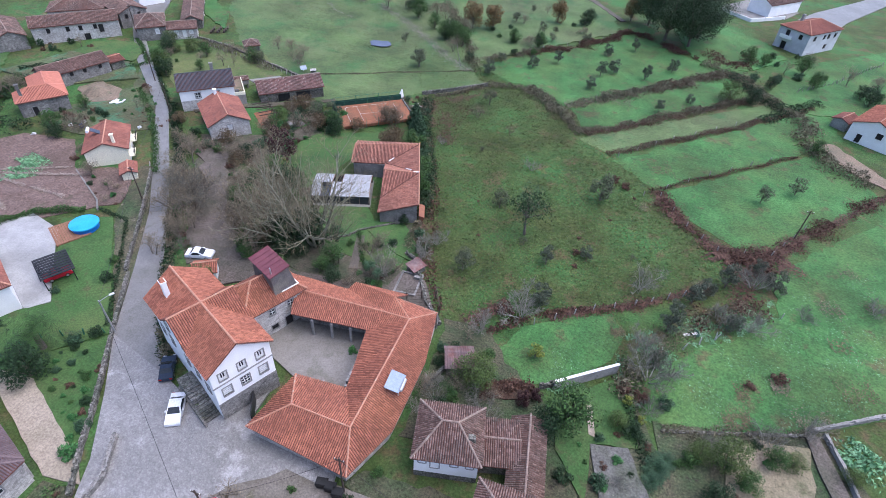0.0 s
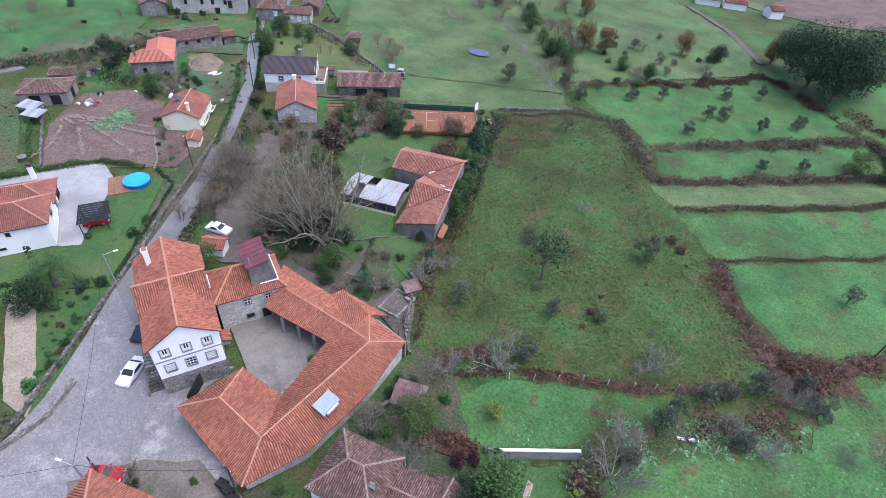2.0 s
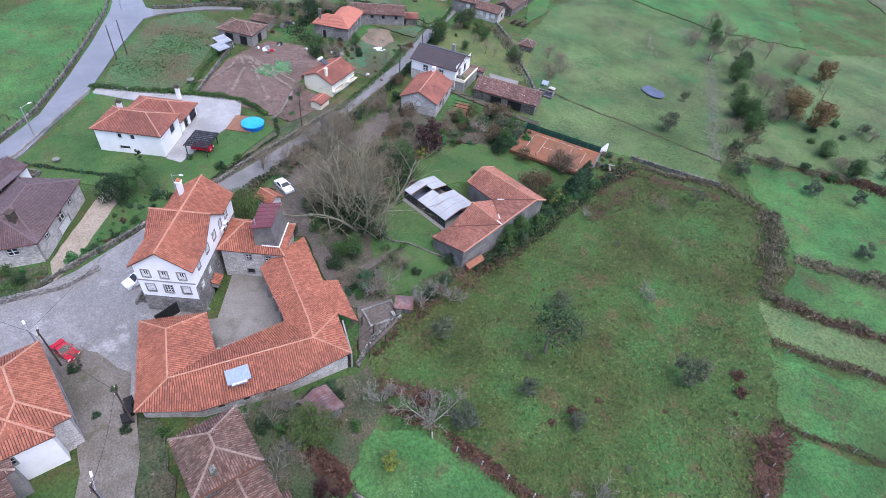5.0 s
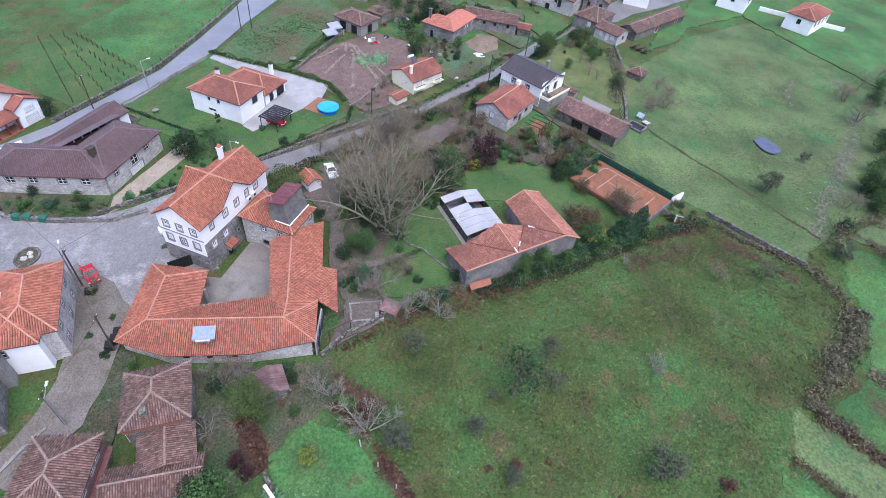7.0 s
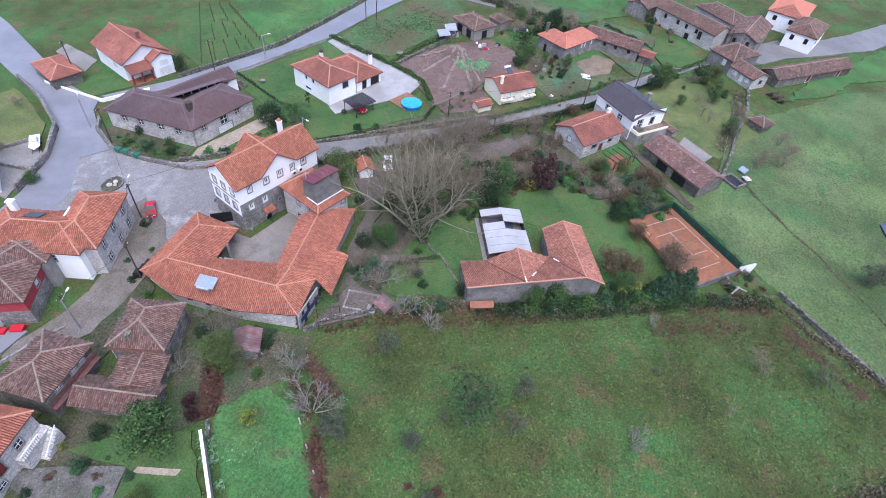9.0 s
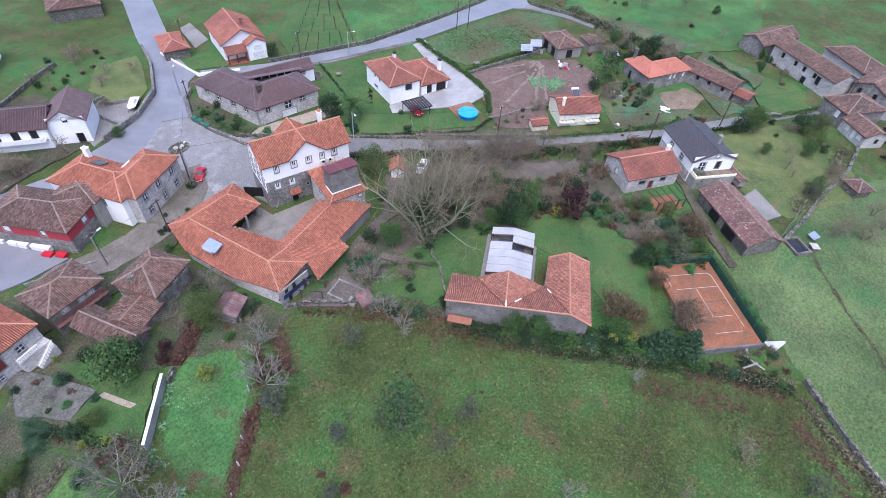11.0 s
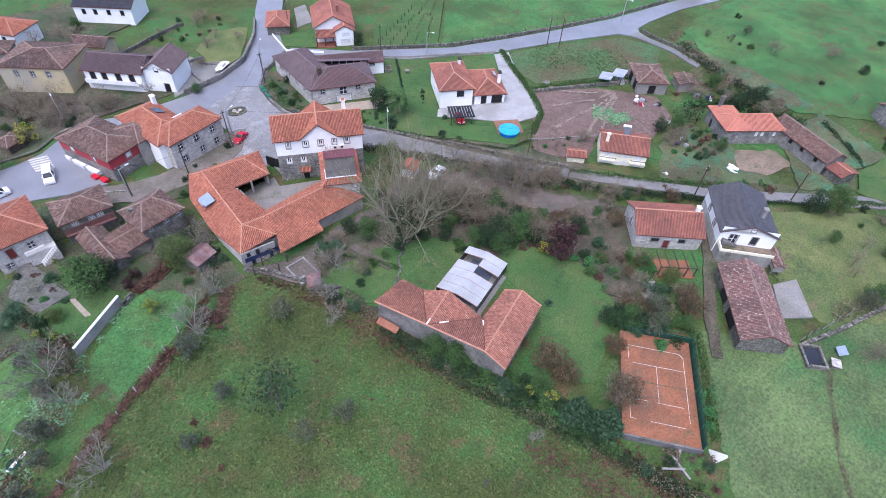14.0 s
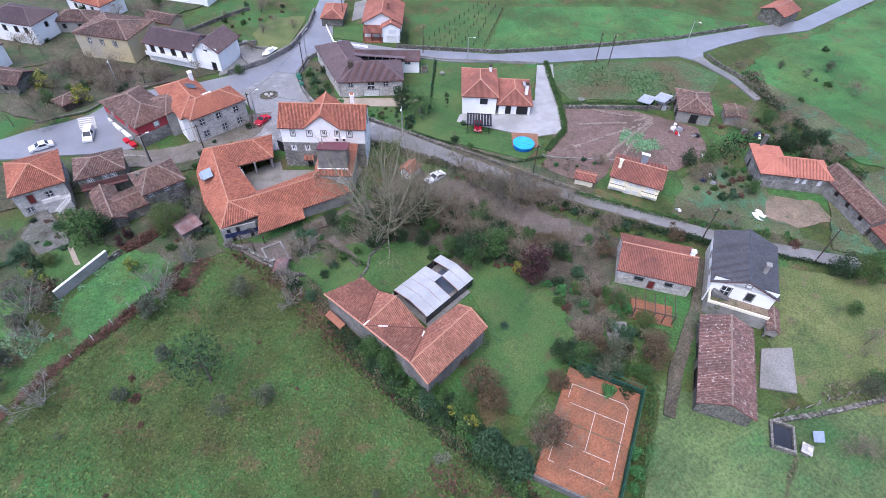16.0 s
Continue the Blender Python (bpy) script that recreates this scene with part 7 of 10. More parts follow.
def post_fence(pts, gap, high, label, wires=3, material="greywood", seed=1, name="post_fence", lean=5):
    rnd = random.Random(seed)
    x0, y0 = pts[0]
    th = thing(name, label, "fence", x0, y0)
    z0 = g(x0, y0)
    for a, b in zip(pts, pts[1:]):
        a, b = Vector(a), Vector(b)
        n = max(1, round((b - a).length / gap))
        last = None
        for i in range(n + 1):
            p = a.lerp(b, i / n)
            o = (p.x - x0, p.y - y0, g(p.x, p.y) - z0)
            h_ = high * rnd.uniform(0.8, 1.15)
            part("post", MB(pose(*o, rnd.uniform(-lean, lean), rnd.uniform(-lean, lean), rnd.uniform(0, 90))).box(-0.08, -0.08, -0.3, 0.08, 0.08, h_, 0.02), material, th)
            if last and wires:
                w = MB()
                for k in range(wires):
                    z = high * (0.35 + 0.28 * k)
                    w.tube((last[0], last[1], last[2] + z), (o[0], o[1], o[2] + z), 0.012, 0.012, 3, False)
                part("wire", w, "darkwood", th)
            last = o
    return th


post_fence([(-1.5, 54.7), (6.4, 60.7), (12.3, 64.2), (19.4, 69)], 3.2, 1.3, "grey granite-post field fence with wire", 2, "granite_lt", 2)
post_fence([(33.8, 69.7), (27.5, 64.7), (23.9, 61.4), (19.4, 57.8), (16.5, 55.5)], 3.6, 1.4, "leaning stone-post fence by the bare orchard", 2, "granite_lt", 3, lean=12)
post_fence([(15.2, 96.5), (20, 88), (25, 82.6), (34, 85), (41, 96)], 4.0, 1.2, "old wooden posts along the bracken bank", 2, "greywood", 4)
post_fence([(-75.2, 6.8), (-69, 17.5), (-63.4, 27.8), (-56.4, 31.4)], 2.6, 1.2, "wire garden fence on thin posts", 3, "greenpaint", 5)
post_fence([(-105.5, 120.3), (-91, 117), (-80, 114.6), (-73.5, 113)], 1.6, 1.2, "rickety stick fence along the path", 2, "greywood", 6, lean=10)
post_fence([(-37, 145), (-21, 164), (-5, 180.5), (2, 195)], 5.0, 1.2, "field fence on grey posts", 2, "greywood", 7)
post_fence([(-7.4, 130.2), (3.7, 141.6), (18.3, 156), (30.4, 168.4)], 4.0, 1.2, "field fence along the hedge bank", 2, "greywood", 8)
post_fence([(6, 109), (17.3, 121.6), (36.6, 140.3)], 6.0, 1.1, "sparse wire field fence on posts", 2, "greywood", 9)
post_fence([(12, 95.6), (24.7, 108.4), (37.9, 120.8)], 6.0, 1.1, "sparse wire field fence on posts", 2, "greywood", 10)
post_fence([(-40, 141), (-46, 156), (-58, 182)], 3.5, 1.2, "wire pasture fence on grey posts", 2, "greywood", 11)

post_fence(post_line, 2.2, 1.5, "row of leaning weathered posts across the field", 1, "greywood", 12, lean=22)

# vine rows
for i in range(13):
    a = Vector((-77.0 - i * 2.3, -3.2 - i * 1.42))
    b = Vector((-89.4 - i * 1.5, 6.6 - i * 1.62))
    post_fence([tuple(a), tuple(b)], 3.0, 1.3, "row of bare winter vines on wires", 1, "darkwood", 20 + i, "vine_row", 2)
post_fence([(-92.5, 8.0), (-108, 12.8), (-124.5, 17.2), (-142.8, 21.4)], 3.2, 1.4, "posts along the roadside field", 2, "darkwood", 31)


# ---- cars ----
def car(label, paint, x, y, yaw, L=4.4, W=1.75, Hh=1.42, van=False, z=None):
    th = thing("car", label, "car", x, y, yaw, (g(x, y) + 0.12) if z is None else z, "parked cars")
    h2 = L / 2
    if van:
        prof = [(-h2, 0.35), (-h2, 1.0), (-h2 + 0.12, Hh), (h2 - 1.7, Hh), (h2 - 0.95, 0.98), (h2 - 0.1, 0.82), (h2, 0.6), (h2, 0.3)]
    else:
        prof = [(-h2, 0.4), (-h2 + 0.05, 0.85), (-h2 + 0.75, 0.95), (-h2 + 1.35, Hh), (h2 - 2.0, Hh), (h2 - 1.15, 0.95), (h2 - 0.15, 0.78), (h2, 0.6), (h2, 0.3)]
    half = lambda z_: W / 2 * (1.0 if z_ < 0.9 else 1.0 - 0.2 * (z_ - 0.9) / (Hh - 0.9))
    pts = [(px, s * half(pz), pz) for s in (-1, 1) for px, pz in prof]
    n = len(prof)
    mb = MB().add(pts, [tuple(range(n)), tuple(range(n, 2 * n))[::-1]] + [(i, n + i, n + (i + 1) % n, (i + 1) % n) for i in range(n)])
    body = part("body", mb, paint, th)
    gl = MB()
    a, b = (prof[4], prof[3]) if van else (prof[5], prof[4])
    def pane(p, q, k0=0.12, k1=0.9):
        for t0, t1 in ((k0, k1),):
            x0, z0, x1, z1 = p[0] + (q[0] - p[0]) * t0, p[1] + (q[1] - p[1]) * t0, p[0] + (q[0] - p[0]) * t1, p[1] + (q[1] - p[1]) * t1
            e = 0.015 if q[0] < p[0] else -0.015
            return [(x0 + e, -half(z0) * 0.86, z0 + 0.012), (x0 + e, half(z0) * 0.86, z0 + 0.012), (x1 + e, half(z1) * 0.86, z1 + 0.012), (x1 + e, -half(z1) * 0.86, z1 + 0.012)]
    part("windscreen", MB().add(pane(a, b), [(0, 1, 2, 3)]), "glass", th)
    if not van:
        part("rear_window", MB().add(pane(prof[2], prof[3]), [(0, 1, 2, 3)]), "glass", th)
    for s in (-1, 1):
        x0, x1 = (h2 - 2.6, h2 - 1.3) if van else (-h2 + 1.05, h2 - 1.4)
        z0, z1 = 0.97, Hh - 0.1
        part("side_window", MB().add([(x0, s * (half(z0) + 0.01), z0), (x1, s * (half(z0) + 0.01), z0), (x1 - (0.35 if van else 0.6), s * (half(z1) + 0.01), z1), (x0 + (0.0 if van else 0.35), s * (half(z1) + 0.01), z1)], [(0, 1, 2, 3)]), "glass", th)
        for wx in (-h2 + 0.85, h2 - 0.85):
            wm = Matrix.Translation((wx, s * (W / 2 - 0.1), 0.31)) @ Matrix.Rotation(radians(90), 4, "X")
            ty = part("tyre", MB(wm).lathe([(0.2, -0.1), (0.3, -0.1), (0.31, 0), (0.3, 0.1), (0.2, 0.1)], 14), "rubber", th)
            part("rim", MB(wm).lathe([(0.2, -0.11), (0.2, 0.11)], 10), "chrome", ty)
        part("headlight", MB().box(h2 - 0.14, s * W * 0.36 - 0.2, 0.62, h2 + 0.012, s * W * 0.36 + 0.16, 0.75), "lens", th)
        part("tail_light", MB().box(-h2 - 0.012, s * W * 0.38 - 0.16, 0.62, -h2 + 0.12, s * W * 0.38 + 0.14, 0.82), "taillens", th)
        part("mirror", MB().box(h2 - 1.75, s * (W / 2 + 0.02), 0.95, h2 - 1.55, s * (W / 2 + 0.18), 1.08), paint, th)
    part("number_plate", MB().box(h2 + 0.005, -0.26, 0.42, h2 + 0.02, 0.26, 0.54), "plastic_white", th)
    return th


car("white saloon car parked on the setts", "carwhite", -39.4, 24.9, -62)
car("dark blue hatchback parked by the stone stair", "carblue", -44.3, 29.4, 122, 3.9, 1.68)
car("white hatchback parked on the dirt track", "carwhite", -54.5, 49.0, 17, 4.2)
car("red hatchback under the carport", "carred", -70.5, 37.4, 60, 3.8, 1.65, z=1.45)
car("red hatchback beside the pollarded tree", "carred", -29.3, 15.9, 35, 3.8, 1.65)
car("white delivery van parked on the street", "carwhite", 4.0, 6.8, 80, 4.5, 1.8, 1.85, True)
car("white saloon parked by the street", "carwhite", 12.6, 7.2, 10, 4.4)
car("silver hatchback among the farm junk", "carsilver", -114.6, 47.6, 15, 4.0)
car("dark hatchback parked by the white house", "carblue", 33, 226, 30, 4.0)
bt = thing("covered_boat", "white boat parked in the paved yard", "boat", -38.4, -13.6, 40)
part("hull", MB().add([(-2.6, -0.9, 0.9), (1.4, -0.9, 0.9), (2.8, 0, 1.1), (1.4, 0.9, 0.9), (-2.6, 0.9, 0.9), (-2.4, -0.4, 0.25), (1.2, -0.4, 0.25), (2.0, 0, 0.4), (1.2, 0.4, 0.25), (-2.4, 0.4, 0.25)], [(0, 1, 6, 5), (1, 2, 7, 6), (2, 3, 8, 7), (3, 4, 9, 8), (4, 0, 5, 9), (0, 4, 3, 2, 1), (5, 6, 7, 8, 9)]), "plastic_white", bt)
part("cabin", MB().box(-1.2, -0.7, 0.9, 0.8, 0.7, 1.5, 0.15), "plastic_white", bt)
for x in (-0.8, -0.1, 0.6):
    part("rail_bar", MB().box(x, -0.72, 1.5, x + 0.1, 0.72, 1.56), "steel", bt)
part("trailer", MB().box(-2.2, -0.6, 0.15, 2.6, -0.5, 0.28).box(-2.2, 0.5, 0.15, 2.6, 0.6, 0.28).box(-1, -0.9, 0.05, -0.4, 0.9, 0.4), "black", bt)

# roadside stall goods in front of the red-walled building
for i, (x, y, mt, lb) in enumerate(((-0.6, 2.9, "plastic_white", "white freezer chest"), (-1.3, 5.2, "plastic_white", "white counter box"), (-1.9, 6.9, "plastic_white", "white counter box"), (-2.7, 8.8, "plastic_white", "white stacked crates"), (-3.2, 10.4, "plastic_white", "white tub"), (-2.6, 11.6, "carred", "red crate of goods"), (-3.6, 13.4, "carred", "red garden machine"))):
    bx = thing("market_crate", lb + " outside the red-walled building", "crate", x, y, 108, g(x, y) + 0.12, "goods outside the tavern")
    part("box", MB().box(-0.8, -0.5, 0, 0.8, 0.5, 0.8 if i < 5 else 0.5, 0.04), mt, bx)
    part("lid", MB().box(-0.82, -0.52, 0.8 if i < 5 else 0.5, 0.82, 0.52, 0.88 if i < 5 else 0.56), mt, bx)

# street furniture
def pole(x, y, high=8.0, lamp=0.0, label="tall dark wooden utility pole", material="darkwood"):
    th = thing("street_lamp" if lamp else "utility_pole", label, "street lamp" if lamp else "pole", x, y, lamp)
    part("pole", MB().tube((0, 0, -0.3), (0, 0, high), 0.13, 0.09, 8), material, th)
    if lamp:
        a_ = part("arm", MB().tube((0, 0, high - 0.2), (1.4, 0, high + 0.2), 0.04, 0.03, 6), "steel", th)
        part("lamp_head", MB().box(1.3, -0.13, high + 0.12, 1.95, 0.13, high + 0.26, 0.03), "plastic_white", th)
    else:
        part("crossarm", MB().box(-0.6, -0.05, high - 0.5, 0.6, 0.05, high - 0.38), material, th)
        for x0 in (-0.5, 0, 0.5):
            part("insulator", MB().tube((x0, 0, high - 0.38), (x0, 0, high - 0.2), 0.04, 0.03, 6), "plastic_white", th)
    return th


PO = [(-27.4, 15.4, 7.5, 0), (-113.2, 24.0, 8, 0), (-115.6, 26.2, 8, 0), (-43.9, -2.2, 7.5, 0), (-16.2, 23.0, 7.5, 0), (-6.2, 20.6, 7, 0), (-89.0, 84.4, 7.5, 0), (-72.0, 56.6, 7.5, 0), (38.7, 92.0, 6.5, 0), (-74.5, 1.5, 7.5, 0), (-62, -24, 8, 0), (-103.5, 96.5, 7.5, 0), (-130.5, 120.5, 7.5, 0)]
for x, y, h_, a in PO:
    pole(x, y, h_)
for x, y, a in ((-55.1, 31.9, 60), (-28.4, 14.2, 200), (-83.2, 9.6, 120), (-6.0, 20.9, 190), (-46.5, -8.5, 220), (-3.0, -12.5, 90), (-143, 26, 100)):
    pole(x, y, 6.5, a, "slim grey street lamp with a pale head", "steel")
WIRES = [((-55.1, 31.9, 6.4), (-28.4, 14.2, 6.6)), ((-28.4, 14.2, 6.6), (-16.2, 23.0, 7.2)), ((-16.2, 23.0, 7.2), (-6.2, 20.6, 6.8)), ((-28.4, 14.2, 6.6), (-43.9, -2.2, 7.2)), ((-72, 56.6, 7.2), (-89, 84.4, 7.2)), ((-72, 56.6, 7.2), (-55.1, 31.9, 6.4)), ((-89, 84.4, 7.2), (-103.5, 96.5, 7.2)), ((-103.5, 96.5, 7.2), (-130.5, 120.5, 7.2))]
for a, b in WIRES:
    a, b = Vector(a) + Vector((0, 0, g(a[0], a[1]))), Vector(b) + Vector((0, 0, g(b[0], b[1])))
    w = MB().rope([a.lerp(b, u / 12) - Vector((0, 0, 3.2 * u / 12 * (1 - u / 12))) for u in range(13)], 0.022)
    solo("overhead_cable", w, "black", "sagging black overhead cable between poles", "cable")
for i, (x, y) in enumerate(((-41.6, 1.2), (-41.5, 2.8), (-41.2, 5.2), (-17.6, 22.7), (-18.7, 22.8), (-16.6, 22.4))):
    bn = thing("waste_bin", "dark green wheeled waste container at the roadside" if i < 3 else "black round-topped waste bin by the barn", "waste bin", x, y, 85 if i < 3 else 10, g(x, y) + 0.12, "waste bins")
    part("body", MB().box(-0.55, -0.4, 0.12, 0.55, 0.4, 1.0, -0.06), "greenpaint" if i < 3 else "black", bn)
    part("lid", MB().box(-0.64, -0.5, 1.0, 0.64, 0.5, 1.16, 0.1), "greenpaint" if i < 3 else "rubber", bn)
    for s in (-1, 1):
        part("wheel", MB(Matrix.Translation((s * 0.45, 0.36, 0.1)) @ Matrix.Rotation(radians(90), 4, "X")).lathe([(0.1, -0.05), (0.1, 0.05)], 8), "rubber", bn)
isl = thing("round_planter", "round stone planter with boulders in the square", "planter", -33.2, 5.9, 0, g(-33, 6) + 0.1)
for k in range(20):
    a0, a1 = 6.2832 * k / 20, 6.2832 * (k + 0.92) / 20
    part("kerb_stone", MB().add([(r * math.cos(t), r * 0.8 * math.sin(t), z) for z in (0, 0.35) for r, t in ((1.7, a0), (1.7, a1), (2.1, a1), (2.1, a0))], [(4, 5, 6, 7), (0, 1, 5, 4), (1, 2, 6, 5), (2, 3, 7, 6), (3, 0, 4, 7)]), "stone", isl)
part("earth", MB(Matrix.Diagonal((1, 0.8, 1, 1))).lathe([(1.72, 0), (1.72, 0.22), (0.8, 0.34)], 18), "garden", isl)
for x, y, r in ((-0.6, 0.2, 0.45), (0.5, -0.2, 0.5), (0.1, 0.6, 0.35)):
    part("boulder", MB(Matrix.Translation((x, y, 0.3))).lathe([(r * 0.9, 0), (r, r * 0.4), (r * 0.6, r * 0.8), (r * 0.2, r * 0.95)], 7), "granite_lt", isl)

# swimming pool, deck, garden things by the villa
pl = thing("garden_pool", "round above-ground pool under a bright blue cover", "pool", -75.6, 47.6, 0, 1.55)
part("pool_wall", MB().lathe([(2.0, -0.2), (2.0, 1.15)], 26), "bluewall", pl)
part("cover", MB().lathe([(2.22, 0.95), (2.25, 1.18), (1.2, 1.34), (0.3, 1.42)], 26), "bluetarp", pl)
dk = thing("pool_deck", "red-brown timber deck beside the pool", "deck", -77.6, 46.0, 60, 1.5)
for i in range(14):
    part("plank", MB().box(-2.4 + i * 0.36, -3.2, 0.0, -2.07 + i * 0.36, 2.4, 0.35), "deck", dk)
ws = thing("garden_trough", "square stone planter on the lawn", "planter", -70.9, 9.8, 60)
for q in ((-1.2, -0.8, 1.2, -0.6), (-1.2, 0.6, 1.2, 0.8), (-1.2, -0.6, -1.0, 0.6), (1.0, -0.6, 1.2, 0.6)):
    part("side", MB().box(q[0], q[1], -0.1, q[2], q[3], 0.9), "stone", ws)
part("soil", MB().box(-1.0, -0.6, 0, 1.0, 0.6, 0.7), "garden", ws)
gt = thing("garden_table", "round grey garden table", "table", -74.0, 13.4, 0)
part("tabletop", MB().lathe([(0.6, 0.7), (0.6, 0.78)], 16), "concrete", gt)
part("pedestal", MB().lathe([(0.25, 0), (0.12, 0.3), (0.15, 0.7)], 10), "concrete", gt)
gt2 = thing("garden_table", "round grey garden table beside the hedge", "table", -97.5, 38.4, 0)
part("tabletop", MB().lathe([(0.8, 0.7), (0.8, 0.8)], 16), "concrete", gt2)
part("pedestal", MB().lathe([(0.3, 0), (0.15, 0.3), (0.2, 0.7)], 10), "concrete", gt2)

# pond, pump shed, log stack, junk
solo("pond", MB(Matrix.Translation((0, 0, g(-66, 145) + 0.42))).prism([(-67.6, 142.3), (-68.4, 143.6), (-69.2, 145.1), (-68.2, 146.2), (-66.4, 146.5), (-64.4, 147.2), (-63.2, 146.4), (-62.3, 144.6), (-63.0, 143.2), (-64.6, 142.4)], -0.1, 0.0), "pondwater", "dark rain-water pond in the pasture", "pond")
ps = thing("pump_tank", "open stone tank of dark water beside the barn", "tank", -71.8, 115.6, 43)
for k, q in enumerate(((-2.0, -1.5, 2.0, -1.2), (-2.0, 1.2, 2.0, 1.5), (-2.0, -1.2, -1.7, 1.2), (1.7, -1.2, 2.0, 1.2))):
    part("side", MB().box(q[0], q[1], -0.1, q[2], q[3], 0.55 + 0.08 * k), "stone", ps)
part("water", MB().box(-1.7, -1.2, 0, 1.7, 1.2, 0.25), "darkwater", ps)
hut2 = thing("pump_box", "small stone pump box with a slab top", "hut", -72.9, 118.2, 30)
part("box", MB().box(-0.6, -0.5, -0.1, 0.6, 0.5, 0.8), "stone", hut2)
part("slab", MB().box(-0.75, -0.65, 0.8, 0.75, 0.65, 0.92), "granite_lt", hut2)
sp2 = thing("leaning_panel", "pale blue solar panel on a stand", "solar collector", -75.5, 117.8, 43)
part("panel", MB(pose(0, 0, 1.0, 35, 0, 0)).box(-0.8, -0.6, 0, 0.8, 0.6, 0.06), "solar", sp2)
part("stand", MB().tube((0, 0, -0.1), (0, 0, 1.0), 0.05, 0.05, 6), "steel", sp2)
lg = thing("log_stack", "dark stack of firewood under sheeting", "log pile", -110.5, 131.0, 35)
for i in range(9):
    part("log", MB().tube((-2.4 + i * 0.6, -1.0, 0.3 + 0.45 * (i % 3)), (-2.4 + i * 0.6, 1.0, 0.3 + 0.45 * (i % 3)), 0.28, 0.26, 8), "darkwood", lg)
JUNK = [(-108.8, 56.4, "plastic_white", 1.2), (-108.0, 58.2, "carred", 1.0), (-109.6, 57.4, "steel", 1.4), (-107.2, 57.2, "tin", 1.1), (-110.4, 55.4, "plastic_white", 0.8), (-112.8, 49.0, "steel", 1.8), (-111.4, 60.8, "black", 1.3), (-122.4, 64.0, "steel", 1.5), (-124.0, 66.0, "bluesheet", 1.6), (-103.8, 72.0, "plastic_white", 0.9), (-102.4, 74.0, "steel", 1.1), (-101.4, 72.5, "bluesheet", 1.2), (-107.4, 66.5, "plastic_white", 0.7), (-90.8, 77.0, "plastic_white", 0.8)]
for i, (x, y, mt, s) in enumerate(JUNK):
    jk = thing("scrap_heap", {"plastic_white": "pale drum", "carred": "red scrap machine", "steel": "grey metal scrap", "tin": "rusty iron sheets", "black": "black bin", "bluesheet": "crumpled dark tarpaulin"}[mt] + " lying on the farm ground", "scrap", x, y, i * 47, None, "farm scrap")
    part("piece", MB().box(-s * 0.5, -s * 0.35, -0.05, s * 0.5, s * 0.35, s * 0.55, 0.12 * s), mt, jk)
    part("piece", MB(pose(0.3 * s, 0.4 * s, 0.15, 12, 25, 40)).box(-s * 0.4, -s * 0.15, 0, s * 0.4, s * 0.15, s * 0.25), "steel" if mt != "steel" else "tin", jk)
wt = thing("white_sheeting", "torn white plastic sheeting on the ground", "sheeting", -103.2, 84.2, 20)
for i in range(6):
    part("fold", MB(pose(-1.2 + i * 0.45, (i % 3) * 0.5 - 0.4, 0.1 + 0.06 * (i % 2), 10 * (i % 3), -12 + i * 5, i * 50)).prism([(-0.7, -0.3), (0.6, -0.45), (0.75, 0.3), (-0.4, 0.5)], 0, 0.12), "plastic_white", wt)
sh_ = thing("sand_heap", "conical heap of pale builder's sand", "sand heap", -111.0, 86.2, 0)
part("mound", MB().lathe([(3.2, -0.1), (2.4, 0.5), (1.2, 1.2), (0.4, 1.5)], 18), "sand", sh_)
hs = thing("garden_hose", "coil of teal hose on pale boards", "hose", 20.7, 61.3, 30)
part("board", MB().box(-1.4, -0.2, 0, 1.2, 0.2, 0.12), "whitewood", hs)
for r in (0.5, 0.62, 0.74):
    hm = MB().rope([(r * math.cos(k * 0.449) + 0.3, r * math.sin(k * 0.449), 0.25) for k in range(15)], 0.05, 5)
    part("coil", hm, "greenmesh", hs)
for i in range(6):
    sheet("crossing_stripe", [(5.9 - 0.05 * i, -1.2 + i * 0.85), (2.7 - 0.05 * i, -0.6 + i * 0.85), (2.75 - 0.05 * i, -0.15 + i * 0.85), (5.95 - 0.05 * i, -0.75 + i * 0.85)], "whiteline", 0.13, "white painted crossing stripe", "road marking")
sheet("path", [(33.8, 49.2), (35.4, 49), (36.6, 45), (38, 40), (36, 39.4), (34.6, 44)], "track", 0.08, "narrow grey garden path", "path")

smooth_wall([(14, -3.4), (4, -3.8), (-0.6, -7.4), (-9, -9.4)], 0.4, 0.35, "stone", "low park wall along the street")
stone_wall([(-142.6, 33.8), (-141.2, 40), (-141, 47), (-138.4, 58)], 0.8, 0.4, "stone", "dark wall beside the field lane", 24)


